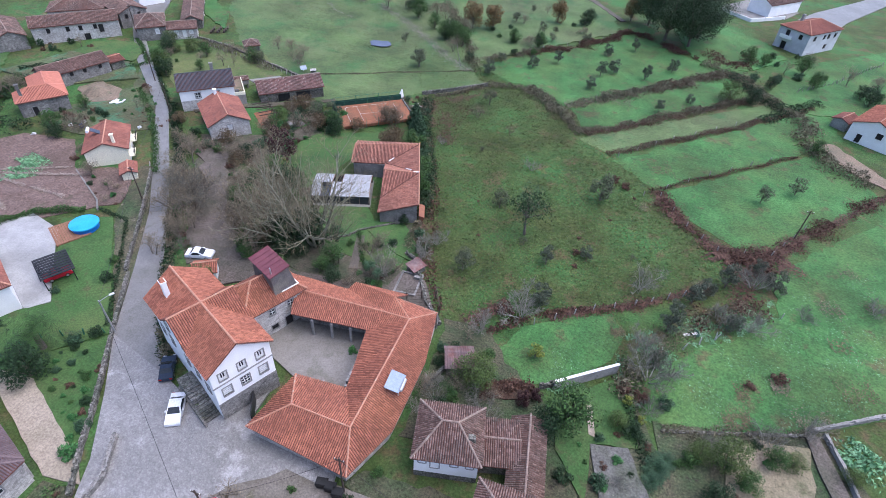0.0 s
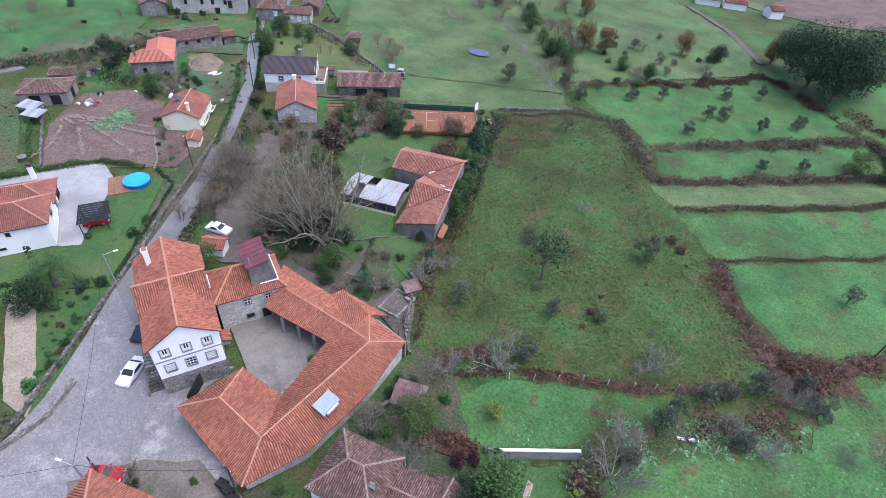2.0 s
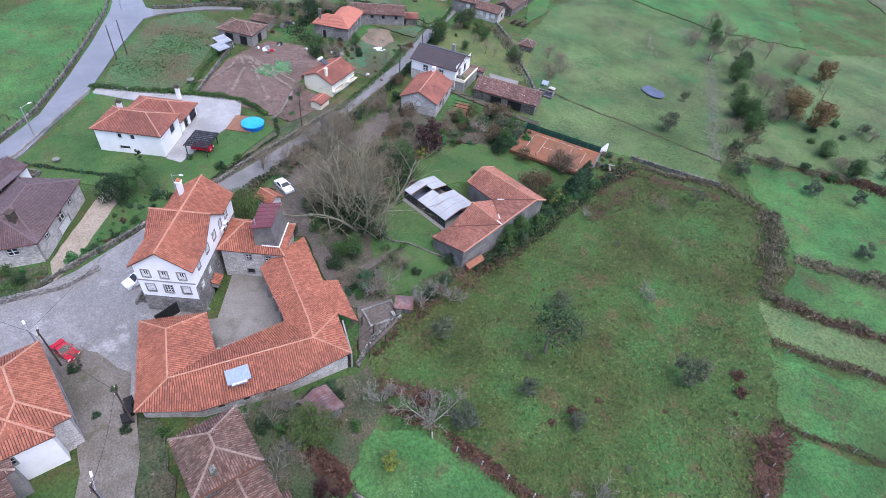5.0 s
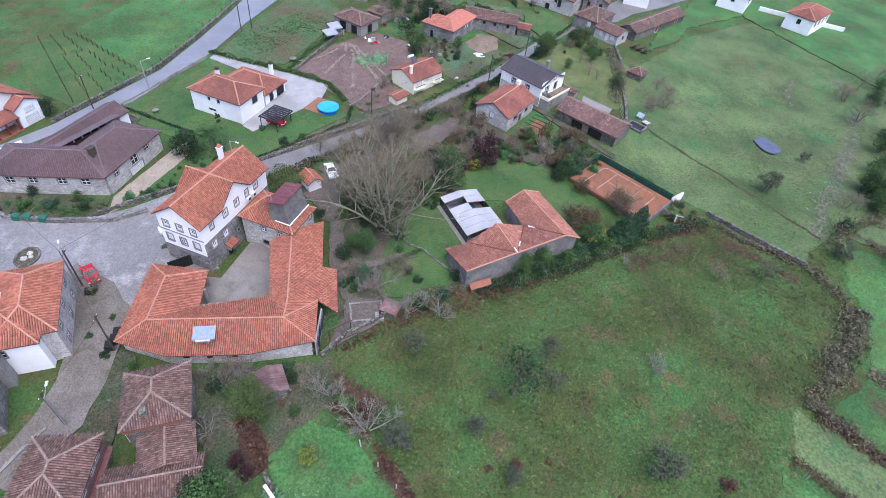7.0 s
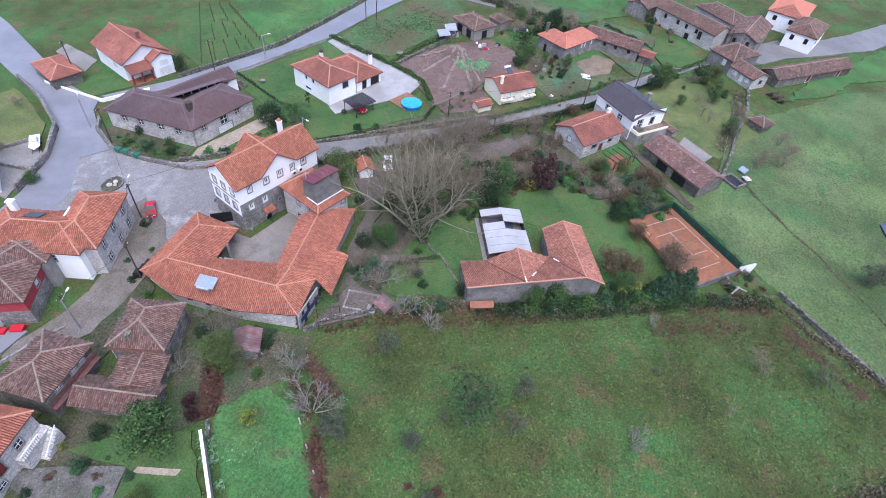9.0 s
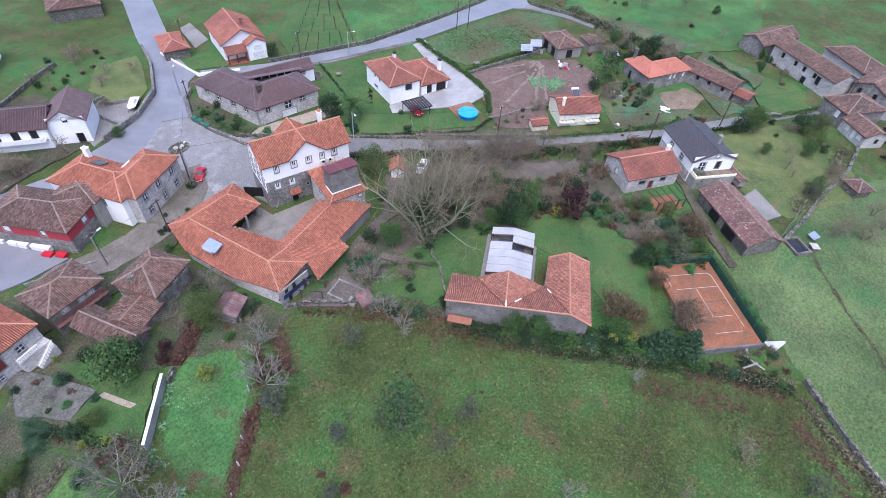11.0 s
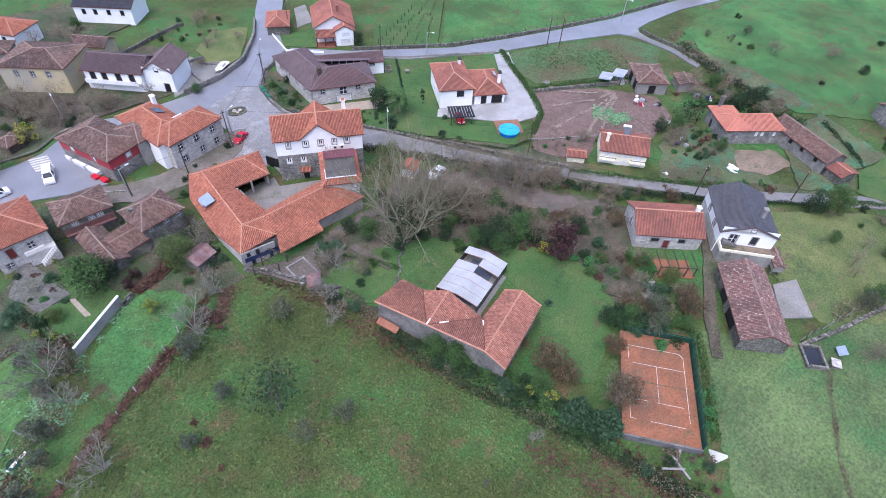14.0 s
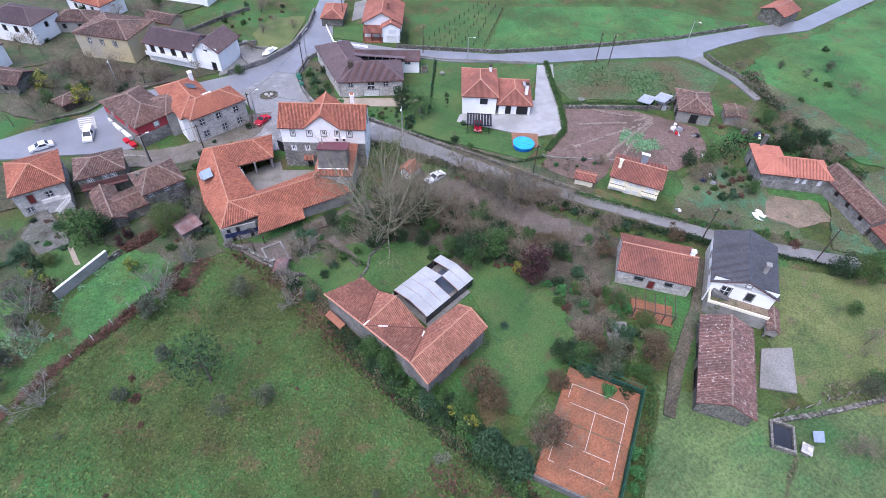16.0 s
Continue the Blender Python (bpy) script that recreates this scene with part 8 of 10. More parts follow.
# ---- plants ----
def leaf_mesh(name, centres, radii, count, size, seed, flat=0.5, material="leaf_green", long=1.0):
    """Many small leaf blades gathered in clumps."""
    r = np.random.RandomState(seed)
    c, rad = np.array(centres, float), np.array(radii, float)
    w = rad ** 2
    k = r.choice(len(c), count, p=w / w.sum())
    d = r.normal(size=(count, 3))
    d /= np.linalg.norm(d, axis=1)[:, None]
    p = c[k] + d * (rad[k] * r.uniform(0.45, 1.05, count) ** 0.6)[:, None] * np.array((1, 1, 0.85))
    n = d * 0.6 + r.normal(size=(count, 3)) * 0.5 + np.array((0, 0, flat))
    n /= np.linalg.norm(n, axis=1)[:, None]
    t = np.cross(n, r.normal(size=(count, 3)))
    t /= np.linalg.norm(t, axis=1)[:, None]
    b = np.cross(n, t)
    s = size * r.uniform(0.6, 1.35, count)[:, None]
    q = np.stack((p - t * s * long, p + b * s * 0.55, p + t * s * long, p - b * s * 0.55), 1).reshape(-1, 3)
    me = bpy.data.meshes.new(name)
    me.from_pydata(q.tolist(), [], [(4 * i, 4 * i + 1, 4 * i + 2, 4 * i + 3) for i in range(count)])
    me.materials.append(M[material])
    return me


def branch(tr, tw, p, d, length, r, level, top, rnd, up, kids, droop):
    """A limb of three bent pieces, with its side branches."""
    seg = 3 if level < 2 else (2 if level < top else 1)
    nodes = [Vector(p)]
    dd = Vector(d)
    for i in range(seg):
        dd = (dd + Vector((rnd.gauss(0, 0.16), rnd.gauss(0, 0.16), rnd.gauss(0, 0.1) + (up if level else 0.05) - droop * level * 0.04))).normalized()
        nodes.append(nodes[-1] + dd * (length / seg))
    mb = tr if level <= 1 else tw
    sides = 6 if level == 0 else (4 if level == 1 else 3)
    for i in range(seg):
        r0, r1 = r * (1 - 0.6 * i / seg), r * (1 - 0.6 * (i + 1) / seg)
        mb.tube(nodes[i], nodes[i + 1], r0, r1, sides, False)
    if level >= top:
        return
    n = kids[level]
    for k in range(n):
        f = (0.3 if level else 0.45) + (0.7 if level else 0.55) * (k + rnd.random()) / n
        i = min(seg - 1, int(f * seg))
        q = nodes[i].lerp(nodes[i + 1], f * seg - i)
        a = (nodes[i + 1] - nodes[i]).normalized()
        s = a.orthogonal().normalized()
        ang = k * 2.4 + rnd.uniform(-0.5, 0.5)
        o = (s * math.cos(ang) + a.cross(s) * math.sin(ang))
        spread = rnd.uniform(0.7, 1.15) if level else rnd.uniform(0.6, 1.0)
        nd = (a * (1 - 0.35 * spread) + o * spread).normalized()
        branch(tr, tw, q, nd, length * rnd.uniform(0.5, 0.72) * (0.9 if level else 1.15), max(0.02, r * 0.5 * (1 - 0.4 * f)), level + 1, top, rnd, up, kids, droop)


def bare_tree(label, high, seed, top=4, kids=(6, 5, 5, 4), up=0.12, droop=0.0, pale=False, trunk=0.3, stems=1, lean=0.0, group="bare trees"):
    rnd = random.Random(seed)
    th = thing("bare_tree", label, "tree", 0, 0, 0, 0, group)
    tw = MB()
    for s in range(stems):
        tr = MB()
        a = 6.28 * s / max(1, stems) + rnd.random()
        k = 0.0 if stems == 1 else 0.45
        branch(tr, tw, (0.3 * k * math.cos(a), 0.3 * k * math.sin(a), -0.2), Vector((k * math.cos(a) + lean, k * math.sin(a), 1)).normalized(), high * rnd.uniform(0.42, 0.52), high * 0.022 * trunk / 0.3, 0, top, rnd, up, kids, droop)
        part("trunk" if stems == 1 else "stem", tr, "bark_pale" if pale else "bark", th)
    part("crown", tw, "twig_pale" if pale else "twig", th)
    return th


def limb_tree(label, high, seed, stems=5, spread=0.42, kids=(8, 5, 4), group="bare trees", twig="twig_olive", bark="bark_pale", thick=1.0):
    """A big winter tree: several long pale stems from one foot, arching limbs, upright rods of twigs."""
    rnd = random.Random(seed)
    th = thing("bare_tree", label, "tree", 0, 0, 0, 0, group)
    tw = MB()

    def limb(tr, p, d, length, r, level, up):
        n = (4, 4, 2, 1)[level]
        nodes, dd = [Vector(p)], Vector(d)
        for i in range(n):
            dd = (dd + Vector((rnd.gauss(0, 0.1), rnd.gauss(0, 0.1), rnd.gauss(0, 0.06) + up))).normalized()
            nodes.append(nodes[-1] + dd * (length / n))
        for i in range(n):
            (tr if level < 2 else tw).tube(nodes[i], nodes[i + 1], r * (1 - 0.72 * i / n), r * (1 - 0.72 * (i + 1) / n), (6, 5, 4, 3)[level], False)
        if level == 3:
            return
        for k in range(kids[level]):
            f = (0.25, 0.3, 0.25)[level] + (0.72, 0.68, 0.7)[level] * (k + rnd.random()) / kids[level]
            i = min(n - 1, int(f * n))
            q = nodes[i].lerp(nodes[i + 1], f * n - i)
            a = (nodes[i + 1] - nodes[i]).normalized()
            s = a.orthogonal().normalized()
            w = k * 2.4 + rnd.uniform(-0.6, 0.6)
            o = s * math.cos(w) + a.cross(s) * math.sin(w)
            nd = (a * 0.75 + o * rnd.uniform(0.45, 0.95)).normalized()
            limb(tr, q, nd, length * rnd.uniform(0.36, 0.56) * (1.15 - 0.4 * f), max(0.02, r * 0.44 * (1 - 0.5 * f)), level + 1, 0.1 if level < 2 else 0.06)

    for s in range(stems):
        a = 6.283 * (s + rnd.uniform(-0.3, 0.3)) / stems
        k = spread * rnd.uniform(0.3, 1.3)
        tr = MB()
        limb(tr, (0.026 * high * math.cos(a), 0.026 * high * math.sin(a), -0.2), Vector((k * math.cos(a), k * math.sin(a), 1)).normalized(), high * rnd.uniform(0.6, 0.85), high * 0.0135 * thick, 0, 0.015)
        part("stem", tr, bark, th)
    part("crown", tw, twig, th)
    return th


def leafy_tree(name, label, high, wide, material, seed, count=1400, size=0.16, stem=0.25, clumps=16, category="tree", group="leafy trees", bark="bark", flat=0.5, long=1.0):
    rnd = random.Random(seed)
    th = thing(name, label, category, 0, 0, 0, 0, group)
    base = high * stem
    cs, rs = [], []
    for i in range(clumps):
        a, f = i * 2.4 + rnd.random(), (i + 0.5) / clumps
        zz = base + (high - base) * (0.12 + 0.76 * f) + rnd.uniform(-0.1, 0.1) * high
        prof = math.sin(math.pi * min(0.95, max(0.12, (zz - base) / (high - base) * 0.85 + 0.12))) ** 0.7
        rr = wide * prof * rnd.uniform(0.3, 0.8)
        cs.append((rr * math.cos(a), rr * math.sin(a), zz))
        rs.append(wide * rnd.uniform(0.26, 0.46))
    if stem > 0.02:
        tr = MB().tube((0, 0, -0.2), (0.05 * high * rnd.uniform(-1, 1), 0, high * 0.6), 0.03 * high, 0.012 * high, 7)
        for c in cs[::2]:
            tr.tube((0, 0, base * rnd.uniform(0.7, 1.2)), c, 0.014 * high, 0.005 * high, 4, False)
        part("trunk", tr, bark, th)
    part("crown", leaf_mesh("crown", cs, rs, count, size, seed, flat, material, long), material, th)
    return th


def conifer(label, high, wide, material, seed, count=1800):
    rnd = random.Random(seed)
    th = thing("conifer", label, "tree", 0, 0, 0, 0, "conifers")
    cs, rs = [], []
    for i in range(34):
        f = (i + 0.5) / 34
        a = i * 2.4
        rr = wide * (1 - f) ** 0.8 * rnd.uniform(0.55, 0.85)
        cs.append((rr * math.cos(a), rr * math.sin(a), high * (0.08 + 0.9 * f)))
        rs.append(0.12 * wide + 0.3 * wide * (1 - f))
    part("trunk", MB().tube((0, 0, -0.2), (0, 0, high * 0.95), 0.025 * high, 0.02, 7), "bark", th)
    part("crown", leaf_mesh("crown", cs, rs, count, 0.16, seed, 0.3, material, 1.4), material, th)
    return th


def palm(label, high, fronds, length, seed, material="leaf_green", stem=0.12):
    rnd = random.Random(seed)
    th = thing("palm", label, "palm", 0, 0, 0, 0, "palms")
    if high > 0.3:
        part("trunk", MB().tube((0, 0, -0.2), (0, 0, high), stem * 1.3, stem, 8), "bark", th)
    fr = MB()
    for k in range(fronds):
        a, e = k * 2.4, rnd.uniform(0.15, 1.2)
        p = Vector((0, 0, high))
        d = Vector((math.cos(a) * math.cos(e), math.sin(a) * math.cos(e), math.sin(e)))
        s = Vector((-math.sin(a), math.cos(a), 0))
        n = 6
        for i in range(n):
            q = p + d * length / n
            w0, w1 = length * 0.16 * math.sin(3.14 * (i + 0.4) / (n + 0.5)), length * 0.16 * math.sin(3.14 * (i + 1.3) / (n + 0.5))
            for sg in (-1, 1):
                for j in range(3):
                    u0 = p.lerp(q, j / 3)
                    u1 = p.lerp(q, (j + 0.55) / 3)
                    o = s * sg * (w0 + (w1 - w0) * j / 3) * 1.6 + d * length * 0.08 - Vector((0, 0, 0.05 * length))
                    fr.add([u0, u1, u0 + o], [(0, 1, 2)])
            p = q
            d = (d + Vector((0, 0, -0.26))).normalized()
    part("fronds", fr, material, th)
    return th


PROTO = {}


def plant(kind, x, y, s=1.0, yaw=None, z=None):
    """Sets one more plant of a kind; the first set is the one that was built."""
    builders, used = PROTO[kind]
    i = used[0]
    used[0] += 1
    k = i % len(builders)
    zz = g(x, y) if z is None else z
    m = pose(x, y, zz, 0, 0, (i * 137.5) % 360 if yaw is None else yaw) @ Matrix.Scale(s, 4)
    if builders[k][1] is None:
        builders[k][1] = builders[k][0]()
        builders[k][1].matrix_basis = m
        return builders[k][1]
    ob = builders[k][1]
    keep = ob.scale.copy()
    ob.scale = (1, 1, 1)
    c = copy_thing(ob, m)
    ob.scale = keep
    return c


def kind(name, *makers):
    PROTO[name] = ([[f, None] for f in makers], [0])


kind("plane", lambda: limb_tree("huge many-stemmed bare tree with pale arching limbs", 19, 11, 7, 0.66, (9, 6, 5)), lambda: limb_tree("tall bare winter tree with upright olive twigs", 19, 12, 5, 0.55, (9, 6, 5)), lambda: limb_tree("tall leafless tree with pale mossy stems", 17, 14, 6, 0.7, (8, 6, 5)))
kind("rods", lambda: limb_tree("leafless tree with long upright brown rods", 10, 15, 5, 0.6, (8, 6, 5), "bare trees", "twig", "bark"), lambda: limb_tree("leafless many-stemmed brown garden tree", 9, 16, 6, 0.7, (8, 6, 5), "bare trees", "twig", "bark"))
kind("willow", lambda: limb_tree("grey bushy leafless tree beside the lane", 7.5, 49, 7, 0.85, (9, 6, 5), "bare trees", "twig_grey", "bark"), lambda: limb_tree("dense grey-brown leafless lane-side tree", 7.0, 50, 6, 0.9, (9, 6, 5), "bare trees", "twig", "bark"))
kind("bare", lambda: bare_tree("leafless grey winter garden tree", 6.5, 21, 4, (6, 5, 4, 3), 0.1), lambda: bare_tree("leafless many-stemmed grey thicket tree", 6, 22, 4, (6, 5, 4, 3), 0.06, 0, False, 0.28, 3), lambda: bare_tree("leafless spreading brown-twigged winter tree", 7, 23, 4, (6, 5, 4, 3), 0.08, 0.2, False, 0.3, 2))
kind("pale", lambda: limb_tree("pale lichened leafless fruit tree", 4.8, 31, 6, 1.0, (8, 6, 5), "bare trees", "twig_pale", "bark_white", 1.25), lambda: limb_tree("pale grey bare fruit tree in rough grass", 4.4, 32, 5, 0.95, (8, 6, 5), "bare trees", "twig_pale", "bark_white", 1.3), lambda: limb_tree("low spreading whitish leafless tree", 4.0, 33, 7, 1.3, (8, 6, 5), "bare trees", "twig_grey", "bark_white", 1.25))
kind("fuzz", lambda: leafy_tree("orchard_shrub", "fine-twigged grey-green orchard tree", 3.6, 1.7, "leaf_grey", 34, 2300, 0.075, 0.15, 12, "tree", "orchard trees", "bark", 0.0, 1.8), lambda: leafy_tree("orchard_shrub", "wispy grey orchard tree leaning in grass", 4.0, 1.5, "leaf_grey", 35, 1700, 0.075, 0.2, 10, "tree", "orchard trees", "bark", 0.0, 2.0))
kind("meadowpine", lambda: leafy_tree("pine", "thin dark pine with a leaning bare trunk", 7.2, 3.6, "leaf_pine", 41, 950, 0.14, 0.5, 20, "tree", "meadow trees", "bark", 0.4, 1.6))
kind("ivy", lambda: leafy_tree("ivy_tree", "ivy-grown olive-green meadow tree", 5.2, 2.6, "leaf_olive", 42, 1700, 0.14, 0.2, 14, "tree", "meadow trees"))
kind("olive", lambda: leafy_tree("olive_tree", "grey-green olive tree with dense crown", 4.2, 2.0, "leaf_olive", 43, 1300, 0.12, 0.25, 13, "tree", "olive trees"), lambda: leafy_tree("olive_tree", "grey-green open-crowned old olive tree", 4.6, 2.1, "leaf_olive", 44, 1000, 0.12, 0.3, 10, "tree", "olive trees"))
kind("greentree", lambda: leafy_tree("evergreen_tree", "rounded mid-green evergreen tree", 5.4, 2.9, "leaf_green", 45, 2900, 0.13, 0.12, 24), lambda: leafy_tree("evergreen_tree", "dense dark evergreen garden tree", 5.2, 2.7, "leaf_dark", 46, 2700, 0.13, 0.15, 24))
kind("lime", lambda: leafy_tree("mimosa_tree", "yellow-green rounded tree in full leaf", 4.8, 2.8, "leaf_lime", 47, 4200, 0.1, 0.15, 24))
kind("lemon", lambda: leafy_tree("lemon_tree", "small lemon tree with yellow-green leaves", 2.4, 1.2, "leaf_lemon", 48, 520, 0.12, 0.2, 9))
kind("bush", lambda: leafy_tree("shrub", "dense dark green rounded shrub", 2.2, 1.5, "leaf_dark", 51, 1150, 0.125, 0.0, 14, "shrub", "shrubs"), lambda: leafy_tree("shrub", "mid-green leafy garden shrub", 2.0, 1.4, "leaf_green", 52, 1150, 0.125, 0.0, 14, "shrub", "shrubs"), lambda: leafy_tree("shrub", "blue-green broad-leaved garden shrub", 2.2, 1.5, "leaf_blue", 53, 1100, 0.13, 0.0, 14, "shrub", "shrubs"))
kind("bright", lambda: leafy_tree("shrub", "bright green leafy garden shrub", 1.8, 1.3, "leaf_bright", 54, 1000, 0.13, 0.0, 11, "shrub", "shrubs"))
kind("brown", lambda: leafy_tree("hedge_tree", "tall brown-leaved shrub keeping dead leaves", 4.2, 2.5, "leaf_brown", 55, 2300, 0.12, 0.1, 16, "shrub", "shrubs", "bark", 0.2))
kind("purple", lambda: leafy_tree("purple_tree", "dark purple-leaved ornamental garden tree", 4.8, 2.0, "leaf_purple", 56, 2000, 0.13, 0.1, 15))
kind("yellow", lambda: leafy_tree("yellow_shrub", "shrub with yellow autumn leaves", 2.6, 1.2, "leaf_yellow", 57, 520, 0.12, 0.1, 9, "shrub", "shrubs"))
kind("autumn", lambda: leafy_tree("autumn_tree", "orange-brown autumn oak in pasture", 8.5, 4.0, "leaf_autumn", 58, 3800, 0.19, 0.2, 18, "tree", "autumn trees"))
kind("bigpine", lambda: leafy_tree("large_oak", "huge dark evergreen oak with a broad crown", 16, 9.5, "leaf_dark", 59, 15000, 0.2, 0.22, 46, "tree", "big trees"))
kind("conifer", lambda: conifer("blue-green feathery conical garden conifer", 6.0, 2.3, "leaf_blue", 61, 2600))
kind("cypress", lambda: leafy_tree("cypress", "slim dark cypress on the lawn", 4.6, 0.55, "leaf_dark", 62, 900, 0.1, 0.02, 16, "tree", "conifers"))
kind("ball", lambda: leafy_tree("clipped_tree", "big clipped round evergreen garden tree", 4.4, 2.4, "leaf_dark", 63, 3600, 0.12, 0.06, 26, "tree", "clipped trees"))
kind("palm", lambda: palm("low feathery date palm beside shrubs", 2.6, 30, 3.2, 64, "leaf_green", 0.28))
kind("cordy", lambda: palm("spiky cabbage palm with a tuft of leaves", 2.2, 34, 1.3, 65, "leaf_blue", 0.1))
kind("agave", lambda: palm("low grey-green yucca rosette", 0.2, 30, 1.4, 66, "leaf_blue"))
kind("bramble_clump", lambda: leafy_tree("bramble_clump", "tangled brown bramble clump on the bank", 1.4, 1.5, "bramble", 69, 900, 0.13, 0.0, 10, "shrub", "shrubs"))
kind("ivy_base", lambda: leafy_tree("ivy_thicket", "dark ivy thicket climbing the bare trees", 4.4, 1.5, "leaf_dark", 70, 1500, 0.13, 0.0, 14, "shrub", "shrubs"))
kind("heather", lambda: leafy_tree("dead_shrub", "low russet dead shrub in grass", 1.1, 1.2, "bracken", 67, 700, 0.12, 0.0, 9, "shrub", "shrubs"))
kind("fruit", lambda: leafy_tree("orchard_tree", "small grey-green orchard tree in grass", 3.6, 1.8, "leaf_olive", 68, 650, 0.15, 0.25, 10, "tree", "orchard trees"))

for x, y, s in ((-39.4, 58.6, 1.0), (-42.6, 57.0, 0.9), (-37.0, 60.6, 0.5), (-46.6, 58.6, 0.7)):
    plant("plane", x, y, s)
for x, y, s in ((-49.5, 56.0, 0.9), (-52.0, 58.6, 0.8), (-47.6, 53.2, 0.7), (-51.7, 64.5, 0.8), (-45.0, 102.5, 0.62), (-43.4, 101.4, 0.6), (-56.5, 60.5, 0.7), (-61.5, 52.5, 0.6), (-30.0, 60.0, 0.45), (-28.7, 61.4, 0.4)):
    plant("rods", x, y, s)
for x, y, s in ((-64.6, 60.4, 1.05), (-67.6, 62.6, 0.9), (-62.0, 57.6, 0.75), (-52.6, 69.4, 0.9), (-58.0, 49.8, 0.4), (-70.8, 64.8, 0.6)):
    plant("willow", x, y, s)
for x, y, s in ((-63.8, 63.2, 1.1), (-69.3, 63.1, 1.0), (-60, 54.6, 0.8), (-73.2, 66.5, 1.0), (-66.8, 57.6, 1.1), (-61.2, 46.6, 0.8), (-72.6, 70.6, 1.0), (-66, 60.4, 1.0), (-62.4, 57.4, 0.9), (-53.9, 61.5, 1.1), (-54.1, 66.7, 1.0), (-57.5, 64.5, 1.0), (-59.8, 51, 0.8), (-76, 74.5, 0.8), (-50.5, 64, 0.9), (-68, 79, 0.7), (-67, 75, 0.8),
                (-24.7, 57, 0.6), (-92.6, 112.6, 0.6), (-85.6, 129, 0.7), (-80.5, 126, 0.7), (-97.5, 84, 0.5), (-93, 65, 0.5), (-86, 59.5, 0.6), (-20.5, -10, 0.8), (-12, -11, 0.8), (0, -16, 0.9), (10, -14, 0.9), (4, -20, 0.8), (-40, -26, 0.6), (-44, -30, 0.6), (-35, -18, 0.5), (-48, -26, 0.5), (-50, 190, 1.1), (-56, 176, 1.0), (-46, 167, 0.9), (16, 55, 0.6), (22, 70.5, 0.6), (-27, 113.5, 0.6), (-18, 108, 0.5)):
    plant("bare", x, y, s)
for x, y, s in ((-3.5, 55.4, 1.25), (-8.5, 50.8, 0.95), (14.9, 50.6, 1.5), (14.2, 56.2, 0.8), (24.5, 65.4, 0.85), (30.2, 75.2, 1.1), (29, 65, 0.8), (22.3, 42.8, 0.7), (29.2, 45.9, 0.85), (12.9, 68.4, 1.0), (34.2, 48.6, 0.8), (15.3, 45.6, 0.6), (-26.5, 56.7, 0.95), (-21.6, 61.9, 1.0), (-4.4, 36.6, 0.9), (-10.6, 95.6, 0.6), (-30.7, 98.4, 0.5), (8, 22.8, 0.5), (-20.6, 66.2, 0.7), (-11.5, 39.5, 0.6), (37, 70.5, 0.6), (48, 76, 0.6)):
    plant("pale", x, y, s)
plant("meadowpine", -7.3, 74.6, 1.25, 200)
for x, y, s in ((4.1, 90.5, 1.05), (-13.4, 80.8, 0.7)):
    plant("ivy", x, y, s)
for x, y, s in ((-14.7, 61.9, 1.0), (-26.2, 121.2, 0.9), (-50.2, 136, 1.1), (-8, 80.2, 0.8), (-59.5, 96, 1.1), (-56.6, 98.2, 1.0), (-87.2, 116.3, 0.9), (-113.6, 115.4, 1.0), (34, 102.1, 0.9)):
    plant("olive", x, y, s)
for x, y, s in ((5.2, 39.8, 1.35), (3.2, 37.8, 0.9), (-107, 103.3, 1.0), (-103.4, 100.4, 0.9), (-89.3, 116.6, 0.75), (-112.4, 112, 0.9), (-98.3, 106.5, 0.5), (-52.4, 70.2, 1.0), (-50.2, 71.6, 0.8), (-54.2, 68.6, 0.8), (-105.4, 69.5, 0.8), (-102.2, 67.2, 0.7), (-106.8, 79.2, 0.6), (-32.6, 51.8, 0.6), (-35.2, 53.3, 0.55), (-44.8, 63.5, 0.6), (-48.3, 57.2, 0.7), (-64, 76.5, 0.7), (-66.4, 89.4, 0.6), (-42.4, 47.6, 0.45), (-41.6, 51.5, 0.5), (-125, 72, 0.8), (-128, 64, 0.8), (-133, 74, 0.8), (-44, 156, 1.0), (-50, 162, 1.0), (-22.4, 164.4, 0.9), (-11.1, 194.2, 1.0), (26, 39, 0.6), (22.6, 36, 0.7), (29.5, 43, 0.6), (-72.5, -5.8, 0.7), (-29.4, -6.5, 0.5), (-48, 1, 0.4), (-46.4, 8.5, 0.4), (36.5, 150.2, 0.9), (48, 128, 0.7)):
    plant("greentree", x, y, s)
for x, y, s in ((-42.7, 54.4, 0.75), (-34.2, 55.3, 0.8), (-27.8, 69.2, 0.4), (-49.2, 53.0, 0.55), (-40.4, 55.6, 0.6), (-44.6, 57.4, 0.6), (-41.8, 61.2, 0.6), (-47.6, 61.6, 0.6), (-50.4, 69.8, 1.15), (-53.8, 71.2, 1.15), (-56.6, 73.6, 0.6), (-48.2, 66.8, 0.6), (-28.0, 82.4, 0.5), (-55.2, 94.6, 0.8), (-53.2, 92.6, 0.75)):
    plant("greentree", x, y, s)
plant("lime", -6.7, 41.6, 1.1), plant("lime", 30.5, 149.5, 1.1), plant("lime", -48.4, 41.4, 1.15), plant("lime", -79.2, 96.2, 0.6), plant("lime", -67.6, 93.6, 0.6), plant("lime", 38, 44, 0.5)
for x, y, s in ((-0.2, 48.6, 1.1), (12.5, 45.5, 0.7), (14.2, 43.5, 0.6), (8.6, 30, 0.5)):
    plant("lemon", x, y, s)
